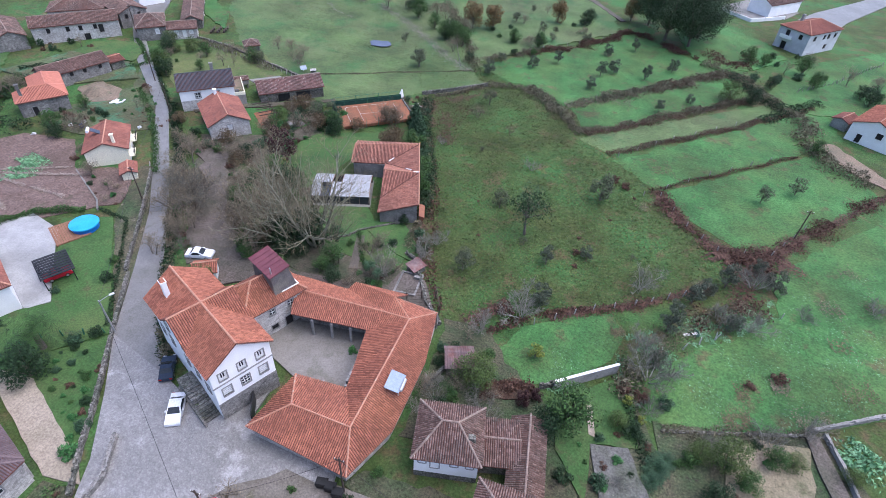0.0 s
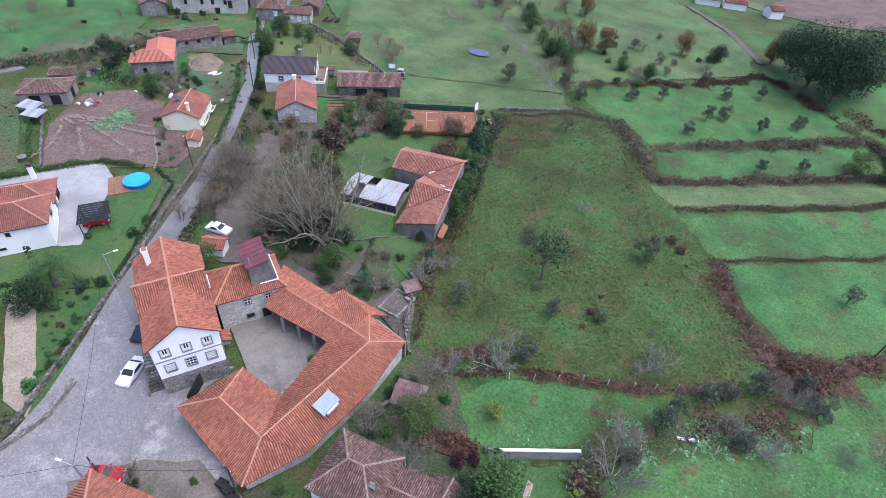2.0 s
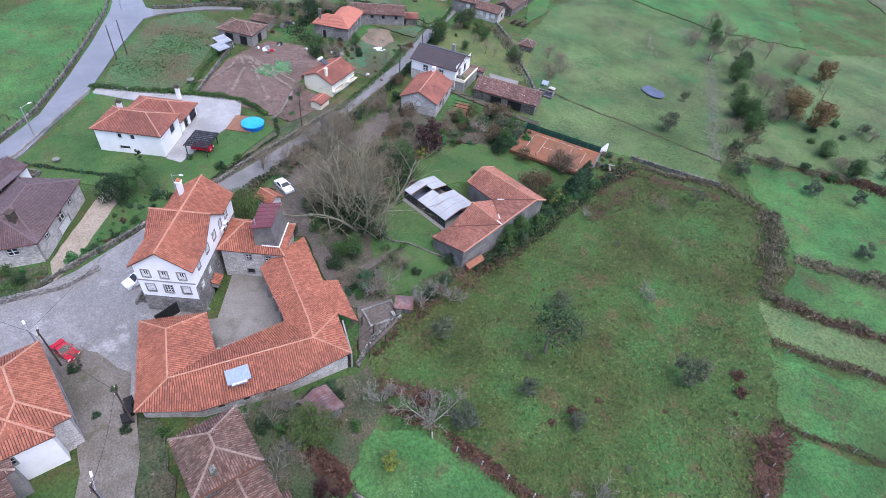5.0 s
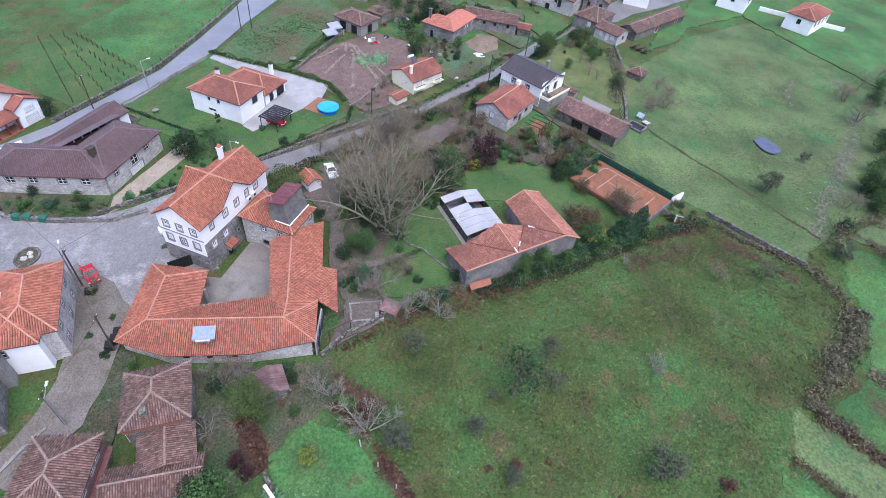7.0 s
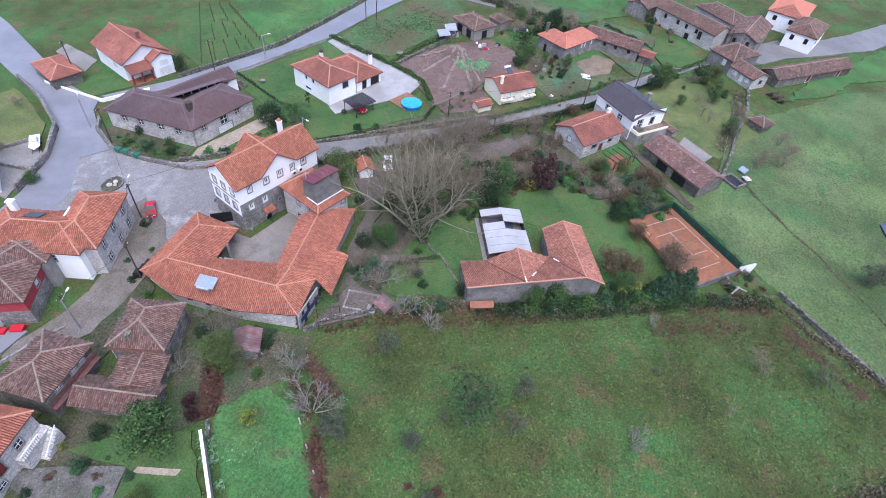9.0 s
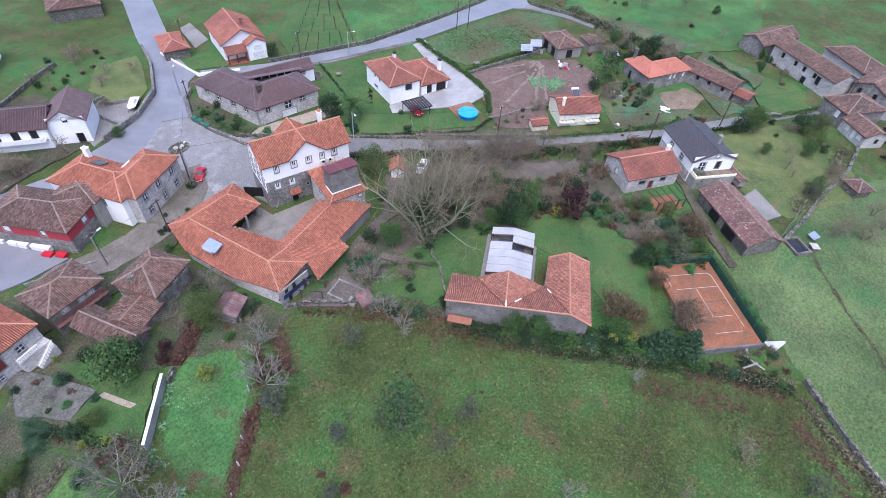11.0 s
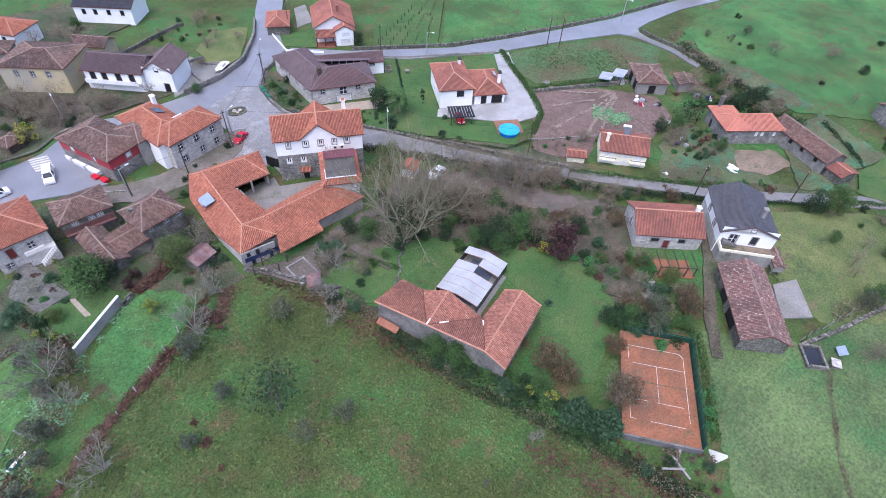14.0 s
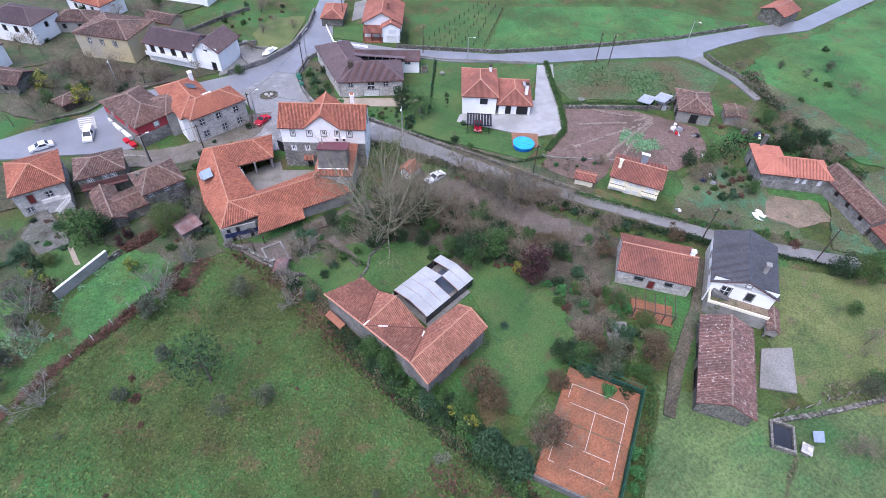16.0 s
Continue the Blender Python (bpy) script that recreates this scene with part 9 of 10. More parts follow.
for x, y, s in ((-27.3, 78.2, 0.8), (-28, 80.6, 1.0), (-28.9, 83.2, 1.0), (-29.9, 86, 1.05), (-31.1, 88.6, 1.1), (-32.4, 91, 1.1), (-33.4, 93.2, 1.0), (-34.8, 96.4, 1.0), (-36.4, 99.6, 1.1), (-37, 103, 1.0), (-37.6, 106, 0.8), (-38.6, 110, 0.7), (-39.6, 113.4, 0.7), (-40.6, 116.4, 0.7), (-24, 66.8, 0.8), (-22.5, 63.6, 0.9), (-31.5, 61, 0.6), (-29.4, 62, 0.6), (-27.5, 63.2, 0.6), (-34, 60.6, 0.6),
                (-47.8, 19.3, 0.7), (-50.2, 22, 0.5), (-53, 24.9, 0.6), (-58.6, 28.8, 0.8), (-57, 30.6, 0.7), (-44.2, 0.8, 0.8), (-44.6, 5, 0.9), (-44.2, 10, 0.7), (-62.4, 83.8, 0.9), (-64.6, 81, 0.9), (-60.4, 81.6, 0.8), (-58.6, 84.6, 0.8), (-63.6, 94.2, 1.0), (-62, 96.6, 0.9), (-65, 91.2, 0.7), (-54.4, 96.4, 0.9), (-57.8, 101.6, 0.8), (-70.6, 76, 0.9), (-73.5, 76.5, 0.8), (-79, 79.5, 0.8), (-45.6, 66, 0.8), (-49.6, 67.5, 0.8), (-27.4, 53, 0.6), (-25.6, 53.4, 0.6), (17, 47, 0.8), (13.4, 41.2, 0.9), (20, 40, 0.9), (24, 41, 0.7), (-63.5, 39.6, 0.7), (-65.5, 43, 0.6), (-68.4, 34.8, 0.5), (-10, 36.8, 0.8), (-9, 38.6, 0.8), (10, 33.5, 0.8), (6, 33, 0.8), (-21.6, 21.2, 0.4), (-18.5, 19.2, 0.4), (-15.5, 22.2, 0.5), (-13.6, 26, 0.6), (-39.5, 41.2, 0.4), (-26.2, 16.8, 0.6)):
    plant("bush", x, y, s)
for x, y, s in ((-46.7, 16.4, 0.9), (-60.2, 82.8, 0.9), (-58.8, 80.8, 0.7), (-23.8, 40.6, 0.6), (-38, 40, 0.5), (-55.4, 100.4, 1.0), (-53.2, 108.6, 0.8), (-51.6, 110.6, 0.9), (-50, 112, 0.7), (-67.2, 90.4, 0.8), (-74, 74, 0.5)):
    plant("bright", x, y, s)
for x, y, s in ((-40.0, 92.2, 1.2), (-40.6, 95, 0.9), (-44.4, 101.8, 1.05), (-49.8, 96.2, 0.75), (-57.6, 93.4, 0.9), (-64.6, 99.4, 1.0), (-66.6, 97.2, 0.8), (-39.8, 87.2, 0.4), (-84.6, 82.2, 0.7), (-71, 79.4, 0.8)):
    plant("brown", x, y, s)
plant("purple", -57.4, 78.6, 1.6), plant("purple", -55.0, 66.6, 0.6), plant("purple", -0.2, 40.8, 0.55), plant("purple", 1.2, 42, 0.5)
plant("yellow", -56, 76.2, 1.0), plant("yellow", -34.6, 93.6, 0.9), plant("yellow", -52.4, 66.2, 0.8), plant("yellow", -36.2, 95.8, 1.0)
for x, y, s in ((-45.4, 171.3, 1.0), (-39.3, 173.5, 0.95), (-21.1, 189.9, 0.9), (2, 205, 0.9), (-58, 200, 0.8)):
    plant("autumn", x, y, s)
plant("bigpine", 13.7, 190.2, 1.1), plant("bigpine", 21, 187, 1.0), plant("bigpine", 24, 197, 1.05), plant("bigpine", 8, 203, 0.8)
for x, y, s in ((-30.5, 165.0, 0.7), (-12.1, 191.5, 0.8), (-46.7, 158.8, 0.9), (-49.8, 158.4, 0.8)):
    plant("greentree", x, y, s * 1.2)
for x, y, s in ((-36.9, 99.9, 1.0), (-38.8, 103.4, 1.0), (-37.6, 101.8, 0.8)):
    plant("conifer", x, y, s)
plant("cypress", -68.4, 26.8, 1.0), plant("ball", -59.5, 22.7, 1.2), plant("palm", -61.8, 26.6, 1.3)
for x, y, s in ((-27.9, 55.2, 1.0), (-26.2, 54.4, 0.85), (-33.6, 55.8, 0.8), (-62.2, 92.6, 0.9)):
    plant("cordy", x, y, s)
for x, y, s in ((-61.4, 86, 1.0), (-62.6, 90.2, 1.0), (-48.6, 84.4, 0.7), (16.4, 37.4, 1.3), (17.2, 39, 1.2), (15.8, 35.8, 1.1)):
    plant("agave", x, y, s)
for x, y, s in ((-49.6, 20.8, 0.5), (-52.4, 26.6, 0.6), (-54, 23.2, 0.5), (32, 56.8, 1.0), (27.9, 54.3, 0.7), (11.9, 47.4, 1.0), (6.2, 98.6, 0.9), (2, 73, 0.7), (14.2, 47, 0.9), (-4.4, 41.4, 1.1), (-2.6, 42.4, 1.1), (-92.8, 62.4, 0.7), (-102.8, 92.6, 1.0), (-6.2, 55.4, 1.3), (8.4, 96.8, 0.9)):
    plant("heather", x, y, s)
for x, y, s in ((-21.2, 148.6, 1.0), (-15, 155, 1.0), (-2.3, 167.8, 1.0), (5.4, 175.2, 1.0), (-4, 141.6, 0.9), (-2.6, 151, 1.1), (0.8, 155, 1.1), (9.3, 154.4, 1.1), (16.4, 163, 1.1), (13.6, 135, 0.9), (20.7, 143, 0.8), (-22.4, 164, 1.1), (-31.2, 139.4, 1.1), (25.8, 73.6, 1.2), (33.4, 75.6, 1.1), (17, 60.4, 1.15), (26.2, 64, 0.9), (20.7, 68, 1.1), (22.4, 70.6, 0.9), (18.2, 63.8, 0.9), (-1.5, 59.2, 1.1), (-2.4, 68.4, 0.9), (3.8, 72.2, 0.7), (30.6, 78.4, 0.9), (15.8, 53.4, 0.8)):
    plant("fuzz", x, y, s)
for x, y, s in ((-30, 148, 0.9), (-60, 150, 0.8), (-24, 178, 1.0), (-34, 184, 1.0), (41, 108, 1.0)):
    plant("fruit", x, y, s)
def scatter(what, poly, count, lo_, hi_, seed, apart=1.4):
    """Sets plants of mixed kinds at random over a garden, none too near another."""
    rnd = random.Random(seed)
    xs_, ys_ = [p[0] for p in poly], [p[1] for p in poly]
    done, tries = [], 0
    while len(done) < count and tries < count * 40:
        tries += 1
        x, y = rnd.uniform(min(xs_), max(xs_)), rnd.uniform(min(ys_), max(ys_))
        ins = False
        for i in range(len(poly)):
            (ax, ay), (bx, by) = poly[i], poly[i - 1]
            if (ay > y) != (by > y) and x < (bx - ax) * (y - ay) / (by - ay) + ax:
                ins = not ins
        if ins and all((x - a) ** 2 + (y - b) ** 2 > apart ** 2 for a, b in done):
            done.append((x, y))
            plant(rnd.choice(what), x, y, rnd.uniform(lo_, hi_))


scatter(("bare", "bare", "bush", "heather"), [(8, -24), (8, -8), (-3, -12), (-12, -10), (-12, -14), (-2, -22)], 22, 0.4, 0.8, 1, 2.4)
scatter(("bare", "bush", "heather", "bare"), [(-33, -20), (-41.4, -32), (-53, -40), (-40, -46), (-30, -38)], 16, 0.4, 0.7, 2, 3)
scatter(("bush", "bare", "heather", "bright", "bush"), [(-100, 70), (-110, 70), (-112, 76), (-104, 80), (-97, 76)], 26, 0.35, 0.8, 3, 1.6)
scatter(("heather", "bush", "bare", "bright"), [(-84, 80), (-92, 76), (-99, 79), (-105, 92), (-108, 98), (-96, 89)], 20, 0.2, 0.5, 4, 1.6)
scatter(("bare", "bush", "heather", "bare"), [(-118, 60), (-128, 58), (-134, 72), (-130, 86), (-122, 84), (-122, 70)], 26, 0.4, 0.9, 5, 2.2)
scatter(("bush", "bare", "heather"), [(-60, 48), (-66, 58), (-75, 68), (-73, 70), (-64, 61), (-57.5, 50.5)], 22, 0.4, 0.8, 6, 1.5)
scatter(("bare", "bare", "bush", "heather"), [(-52, 62), (-57, 63), (-68, 74), (-66, 82), (-60, 78), (-52, 69)], 20, 0.45, 0.9, 7, 1.8)
scatter(("bush", "bright", "heather", "bare"), [(-57, 87), (-62, 83), (-67, 86), (-66, 98), (-61, 100), (-57, 96)], 22, 0.4, 0.9, 8, 1.5)
scatter(("bush", "bare", "heather", "pale"), [(-13, 34), (-13, 46), (-8, 50), (-5, 45), (-3, 39), (-10, 36)], 16, 0.35, 0.7, 9, 1.5)
scatter(("bush", "heather", "bright", "pale", "bush"), [(5, 42), (13, 46.5), (16, 40), (20, 34), (14, 28), (8, 34)], 13, 0.3, 0.7, 10, 1.6)
scatter(("bush", "heather", "bright", "bush"), [(19, 32), (18, 40), (24, 44), (33, 47), (36, 40), (33, 29)], 12, 0.3, 0.7, 11, 1.8)
scatter(("bush", "heather", "bare", "bright"), [(-26, 52), (-30, 51.6), (-30, 55), (-25, 57)], 10, 0.3, 0.6, 12, 1.2)
scatter(("bush", "bright", "heather"), [(-42, 0), (-41.6, 8), (-43.4, 12.6), (-46.4, 12), (-48, -4)], 16, 0.25, 0.5, 13, 1.2)
scatter(("heather", "bush", "bright"), [(-45, 15.6), (-47, 17.4), (-52, 25), (-58, 29.6), (-60, 25), (-53, 20.4)], 18, 0.2, 0.5, 14, 1.4)
scatter(("bare", "bush", "greentree"), [(-104, 100), (-114, 108), (-118, 116), (-108, 121), (-100, 112)], 9, 0.35, 0.7, 15, 3)
scatter(("bare", "bush", "greentree", "heather"), [(-150, 100), (-140, 98), (-132, 106), (-136, 110), (-150, 106)], 14, 0.4, 0.8, 16, 2)
scatter(("bare", "greentree", "bush"), [(-140, 62), (-170, 50), (-200, 60), (-190, 90), (-150, 92), (-140, 80)], 8, 0.45, 0.8, 17, 8)
scatter(("bare", "greentree", "bush"), [(40, 160), (60, 168), (80, 150), (76, 180), (50, 196), (34, 182)], 26, 0.6, 1.1, 18, 4)
scatter(("bare", "fruit", "bush"), [(-30, 150), (-10, 172), (-2, 190), (-30, 200), (-44, 178)], 16, 0.6, 1.0, 19, 5)
scatter(("heather", "olive"), [(-8, 62), (12, 72), (14, 92), (-6, 108), (-24, 100), (-16, 70)], 9, 0.25, 0.5, 20, 6)

scatter(("bare", "bush", "bush", "bare", "greentree"), [(17, -12), (10, -4), (-1, -6), (-9, -9), (-6, -16), (6, -26), (16, -24)], 20, 0.35, 0.75, 21, 2.6)
for x, y, s in ((11.4, -16.7, 1.2), (4.4, -7.4, 1.2), (-5.3, -26.0, 1.1)):
    plant("yellow", x, y, s * 1.6)
for x, y, s in ((3.0, -22.8, 1.15), (-1.3, -9.7, 1.0), (-8.5, -10.8, 1.05), (10.6, -1.6, 1.0), (13.5, -8.0, 0.9), (-4, -18, 1.0), (1.5, -15, 1.0), (8, -22, 1.0), (18, -4, 0.9), (-12, -13, 0.9)):
    plant("bare", x, y, s)
scatter(("bush", "bush", "greentree", "heather", "bright", "brown"), [(-43, 51.5), (-48, 51), (-53, 56), (-51, 63), (-46, 62)], 18, 0.35, 0.75, 22, 1.5)
scatter(("bush", "greentree", "bush", "bare", "heather"), [(-50, 66), (-58, 68), (-62, 76), (-60, 80), (-55, 76), (-52, 71), (-46, 69)], 34, 0.4, 0.8, 23, 1.4)
scatter(("bush", "bush", "greentree", "brown", "bare"), [(-53, 93), (-57, 92), (-60, 97), (-62, 101), (-58, 99), (-55, 96)], 20, 0.5, 0.85, 25, 1.2)
scatter(("bush", "bush", "bright", "greentree"), [(-29, 80), (-32, 88), (-35, 98), (-37.5, 104), (-39.3, 104), (-37.4, 96), (-33, 86), (-30.4, 79)], 34, 0.6, 0.9, 26, 1.1)
scatter(("heather", "bare", "bush", "bramble_clump"), [(-43, 110), (-47, 114), (-44, 118), (-40, 113)], 12, 0.35, 0.7, 27, 1.0)
scatter(("bush", "bare", "heather", "bush"), [(-78, 72), (-83, 79), (-76, 84), (-70, 80), (-72, 74)], 16, 0.4, 0.7, 28, 1.6)
scatter(("bush", "bare", "heather", "bright"), [(-76, 57), (-88, 62), (-90, 60.5), (-79, 54), (-74, 52)], 12, 0.25, 0.5, 29, 1.4)
scatter(("bare", "bare", "bush", "greentree", "yellow"), [(36, -16), (20, -30), (10, -32), (2, -40), (-10, -46), (-28, -54), (10, -66), (36, -56)], 40, 0.5, 0.95, 30, 2.5)
scatter(("bush", "bush", "greentree", "bare"), [(-132, 62), (-136, 66), (-134, 80), (-128, 84), (-124, 72)], 16, 0.5, 0.9, 31, 2)
scatter(("olive", "bush", "olive"), [(-150, 48), (-150, 62), (-168, 60), (-176, 44), (-160, 41)], 5, 0.5, 0.8, 32, 5)
for x, y, s in ((-39.4, 58.6, 1.75), (-42.6, 57.0, 1.5), (-36.8, 60.8, 0.8), (-46.4, 58.4, 1.2), (-40.6, 60.2, 1.1)):
    plant("ivy_base", x, y, s)
for x, y, s in ((24.0, 41.0, 0.95), (20.9, 40.9, 0.6), (11.4, 42.0, 0.5), (31.6, 43.6, 0.5)):
    plant("lime", x, y, s)
plant("agave", 16.2, 37.7, 1.4)
for x, y, s in ((-86.5, 178.1, 1.1), (-76.6, 175.1, 1.1), (-72, 180, 1.0), (-60, 178, 1.0), (-86, 190, 1.2), (-92, 186, 1.2), (-80, 192, 1.2), (-96, 195, 1.1), (-74, 196, 1.1), (-67, 200, 1.1), (-45, 150, 0.8)):
    plant("bare", x, y, s)
for x, y, s in ((-64.2, 172.1, 1.3), (-68.8, 179.2, 1.2), (-50.7, 158.6, 1.0), (-38.5, 145.0, 0.6), (-56, 165, 0.9), (-84, 184, 0.9), (-92, 192, 0.8)):
    plant("greentree", x, y, s)
plant("olive", -50.0, 135.0, 1.1)
scatter(("bush", "bramble_clump", "greentree", "bush", "brown"), [(-47, 54), (-54, 57.4), (-60, 66), (-65.6, 75), (-62, 77), (-56, 69), (-50, 64), (-46, 60)], 34, 0.4, 0.8, 33, 1.5)
scatter(("bush", "bramble_clump", "brown", "agave"), [(-58, 83), (-63, 81), (-67, 86), (-67.5, 97), (-64, 100), (-60, 95), (-62.4, 88)], 20, 0.35, 0.7, 34, 1.5)
for x, y, s in ((-106.6, 102.6, 1.0), (-114.6, 115.8, 0.9), (-107.5, 115.4, 0.8), (-111, 113.6, 0.5)):
    plant("lime", x, y, s)
for x, y, s in ((-95, 111.2, 0.75), (-79, 121.2, 0.7), (-88.6, 127.2, 0.7), (-82, 123, 0.5), (-98, 120, 0.6), (-93, 119, 0.5)):
    plant("bare", x, y, s)
# pollarded tree by the lane
pt = bare_tree("knotty pollarded tree with moss on its trunk", 5.6, 77, 3, (6, 5, 4), 0.1, 0.1, False, 0.62, 1, 0.0, "pollarded trees")
pt.matrix_basis = pose(-27.0, 17.2, 1.1, 0, 0, 20)


def strip_scrub(name, pts, wide, high, per_m, material, label, seed, size=0.2, category="hedge", kind_="stuff", twigs=0.0, long=1.3):
    """A run of tangled growth along a line: leaf blades, and bare stems if there are any."""
    r = np.random.RandomState(seed)
    out, st = [], MB()
    for a, b in zip(pts, pts[1:]):
        a, b = np.array(a, float), np.array(b, float)
        ln = np.linalg.norm(b - a)
        d = (b - a) / ln
        s = np.array((-d[1], d[0]))
        n = int(ln * per_m)
        u, v = r.uniform(0, ln, n), r.normal(0, 0.36, n)
        hump = 0.65 + 0.35 * np.sin(u * 1.1 + seed) * np.sin(u * 0.37 + 2)
        sway = np.zeros(n)
        if material in ("bramble", "bracken"):
            # wild growth: thins out in places, wanders and bulges
            wild = np.array([noise.noise(Vector((a[0] + d[0] * q, a[1] + d[1] * q, seed)) * 0.21) for q in u])
            keep = wild > r.uniform(-0.6, 0.0, n)
            u, v, wild, n = u[keep], v[keep] * (1 + wild[keep]), wild[keep], int(keep.sum())
            hump = 0.45 + 0.9 * np.clip(wild + 0.35, 0, 1) + 0.25 * np.sin(u * 1.9 + seed)
            sway = 0.3 * np.sin(u * 0.5 + seed) * np.minimum(1, np.minimum(u, ln - u) / 3)
        xy = a + np.outer(u, d) + np.outer(v * wide + sway * wide, s)
        z = np.array([g(x, y) for x, y in xy]) + r.uniform(0.0, 1.0, n) ** 0.8 * high * hump * np.maximum(0.1, 1 - (np.abs(v) / 0.9) ** 2)
        out.append(np.column_stack((xy, z)))
        for i in range(int(ln * twigs)):
            q = a + d * r.uniform(0, ln) + s * r.normal(0, 0.3) * wide
            z0 = g(*q)
            st.tube((q[0], q[1], z0), (q[0] + r.normal(0, 0.4), q[1] + r.normal(0, 0.4), z0 + high * r.uniform(0.6, 1.3)), 0.02, 0.008, 3, False)
    p = np.vstack(out)
    m = len(p)
    nrm = r.normal(size=(m, 3)) + np.array((0, 0, 0.7))
    nrm /= np.linalg.norm(nrm, axis=1)[:, None]
    t = np.cross(nrm, r.normal(size=(m, 3)))
    t /= np.linalg.norm(t, axis=1)[:, None]
    b = np.cross(nrm, t)
    w = size * r.uniform(0.6, 1.4, m)[:, None]
    q = np.stack((p - t * w * long, p + b * w * 0.5, p + t * w * long, p - b * w * 0.5), 1).reshape(-1, 3)
    me = bpy.data.meshes.new(name)
    me.from_pydata(q.tolist(), [], [(4 * i, 4 * i + 1, 4 * i + 2, 4 * i + 3) for i in range(m)])
    ob = solo(name, me, material, label, category, "", kind_)
    if twigs:
        part("stems", st, "twig", ob, "", "stuff")
    return ob


H1 = [(14.7, 98), (16.4, 93), (20.2, 88), (24.8, 83.2), (28.8, 82.6), (34.8, 85.4), (39.4, 91.6), (44, 96.6), (55, 109.6), (62, 118)]
def litter(pts, half, per_m, material, label, seed, size=0.17):
    """Dead leaves and stalks strewn along a line, thinning out to the sides and in places."""
    r = np.random.RandomState(seed)
    ps = []
    for a, b in zip(pts, pts[1:]):
        a, b = np.array(a, float), np.array(b, float)
        ln = np.linalg.norm(b - a)
        d = (b - a) / ln
        for u, v in zip(r.uniform(0, ln, int(ln * per_m)), r.normal(0, 0.55, int(ln * per_m))):
            q = a + d * u
            w = noise.noise(Vector((q[0] * 0.35, q[1] * 0.35, seed)))
            q = q + np.array((-d[1], d[0])) * v * half * (1 + 0.8 * w)
            if noise.noise(Vector((q[0] * 0.8, q[1] * 0.8, seed + 5))) + 0.5 * w > -0.3:
                ps.append((q[0], q[1]))
    n = len(ps)
    ang, w = r.uniform(0, 6.283, n), size * r.uniform(0.5, 1.5, n)
    verts = []
    for (x, y), t, k, up in zip(ps, ang, w, r.uniform(0.02, 0.4, n)):
        z = g(x, y) + 0.2 + 0.06 * r.random_sample()
        c, e = math.cos(t) * k, math.sin(t) * k
        verts += [(x - c, y - e, z), (x + c, y + e, z), (x - e * 0.9, y + c * 0.9, z + up * k)]
    me = bpy.data.meshes.new("leaf_litter")
    me.from_pydata(verts, [], [(3 * i, 3 * i + 1, 3 * i + 2) for i in range(n)])
    return solo("leaf_litter", me, material, label, "litter", "", "stuff")


BANK_B = [(-8.4, 128.6), (-3.2, 133), (3.7, 140.4), (10.9, 147.2), (18.3, 154.8), (26, 163), (31.6, 168.4)]
STRIP_C = [(-2.3, 116), (5.1, 121.9), (12.6, 129.6), (20.4, 137.2), (28.6, 145), (36.4, 152.6)]
FENCE_BANK = [(0.3, 56.8), (4.9, 59.6), (7.7, 61.4), (11.1, 63.2), (15, 66), (19, 69), (24, 73)]
litter(H1[:7], 1.5, 150, "bracken", "dark red-brown dead bracken on the bank", 1)
litter(H1[6:], 0.8, 60, "bracken", "red-brown dead bracken along the field edge", 2)
litter([(24.4, 82.6), (28, 79.6), (33.4, 81.6), (36.4, 85)], 2.6, 330, "bracken", "dark red-brown bracken patch", 3)
litter([(28.6, 79), (29.2, 74), (27.6, 68.6)], 2.2, 150, "bracken", "dark litter on the orchard floor", 4)
litter(FENCE_BANK, 0.8, 75, "bracken", "red-brown edge below the fence", 5)
litter(BANK_B, 1.9, 90, "bramble", "brown litter under the hedge", 6)
litter(STRIP_C, 1.2, 60, "bracken", "red-brown litter under the strip hedge", 7)
litter([(-36, 104), (-38.5, 110), (-40, 117)], 1.8, 80, "bracken", "red-brown litter under the hedge", 8)
litter([(-20.5, 60), (-24.4, 68), (-27, 78), (-30, 88)], 1.4, 60, "bracken", "red-brown litter along the meadow edge", 9)
litter([(-10.6, 51), (-8.4, 54.6), (-5.8, 57.4)], 1.2, 110, "bracken", "red-brown litter by the meadow fence", 10)
for k, pts in enumerate(([(-41, 49), (-48, 52), (-54, 55.6), (-60, 63), (-66, 72.6)], [(-50, 45.6), (-56, 47.5), (-59.5, 53.2), (-64.6, 59.8), (-70.4, 69.5)])):
    litter(pts, 1.6, 45, "leaf_brown", "fallen brown leaves beside the dirt track", 12 + k, 0.12)
litter([(-28.6, 98), (-32, 106), (-35, 113)], 1.5, 40, "bracken", "fallen russet bracken in the meadow corner", 14)
litter([(-36, 119), (-31, 124), (-26, 128)], 1.2, 60, "bracken", "russet litter below the field wall", 15)
litter([(-37, 138.4), (-44.7, 144.8), (-53.7, 154.6), (-68.4, 168), (-80.8, 178)], 1.9, 42, "drybed", "pale gravel of a dry stream bed", 16, 0.2)
litter([(-86, 177), (-92, 181), (-98.3, 184)], 2.4, 30, "drybed", "pale gravel spread in the pasture", 17, 0.2)
litter([(-82.5, 160.7), (-90, 164), (-95.6, 170)], 0.7, 9, "drybed", "pale streaks in the pasture grass", 18, 0.2)
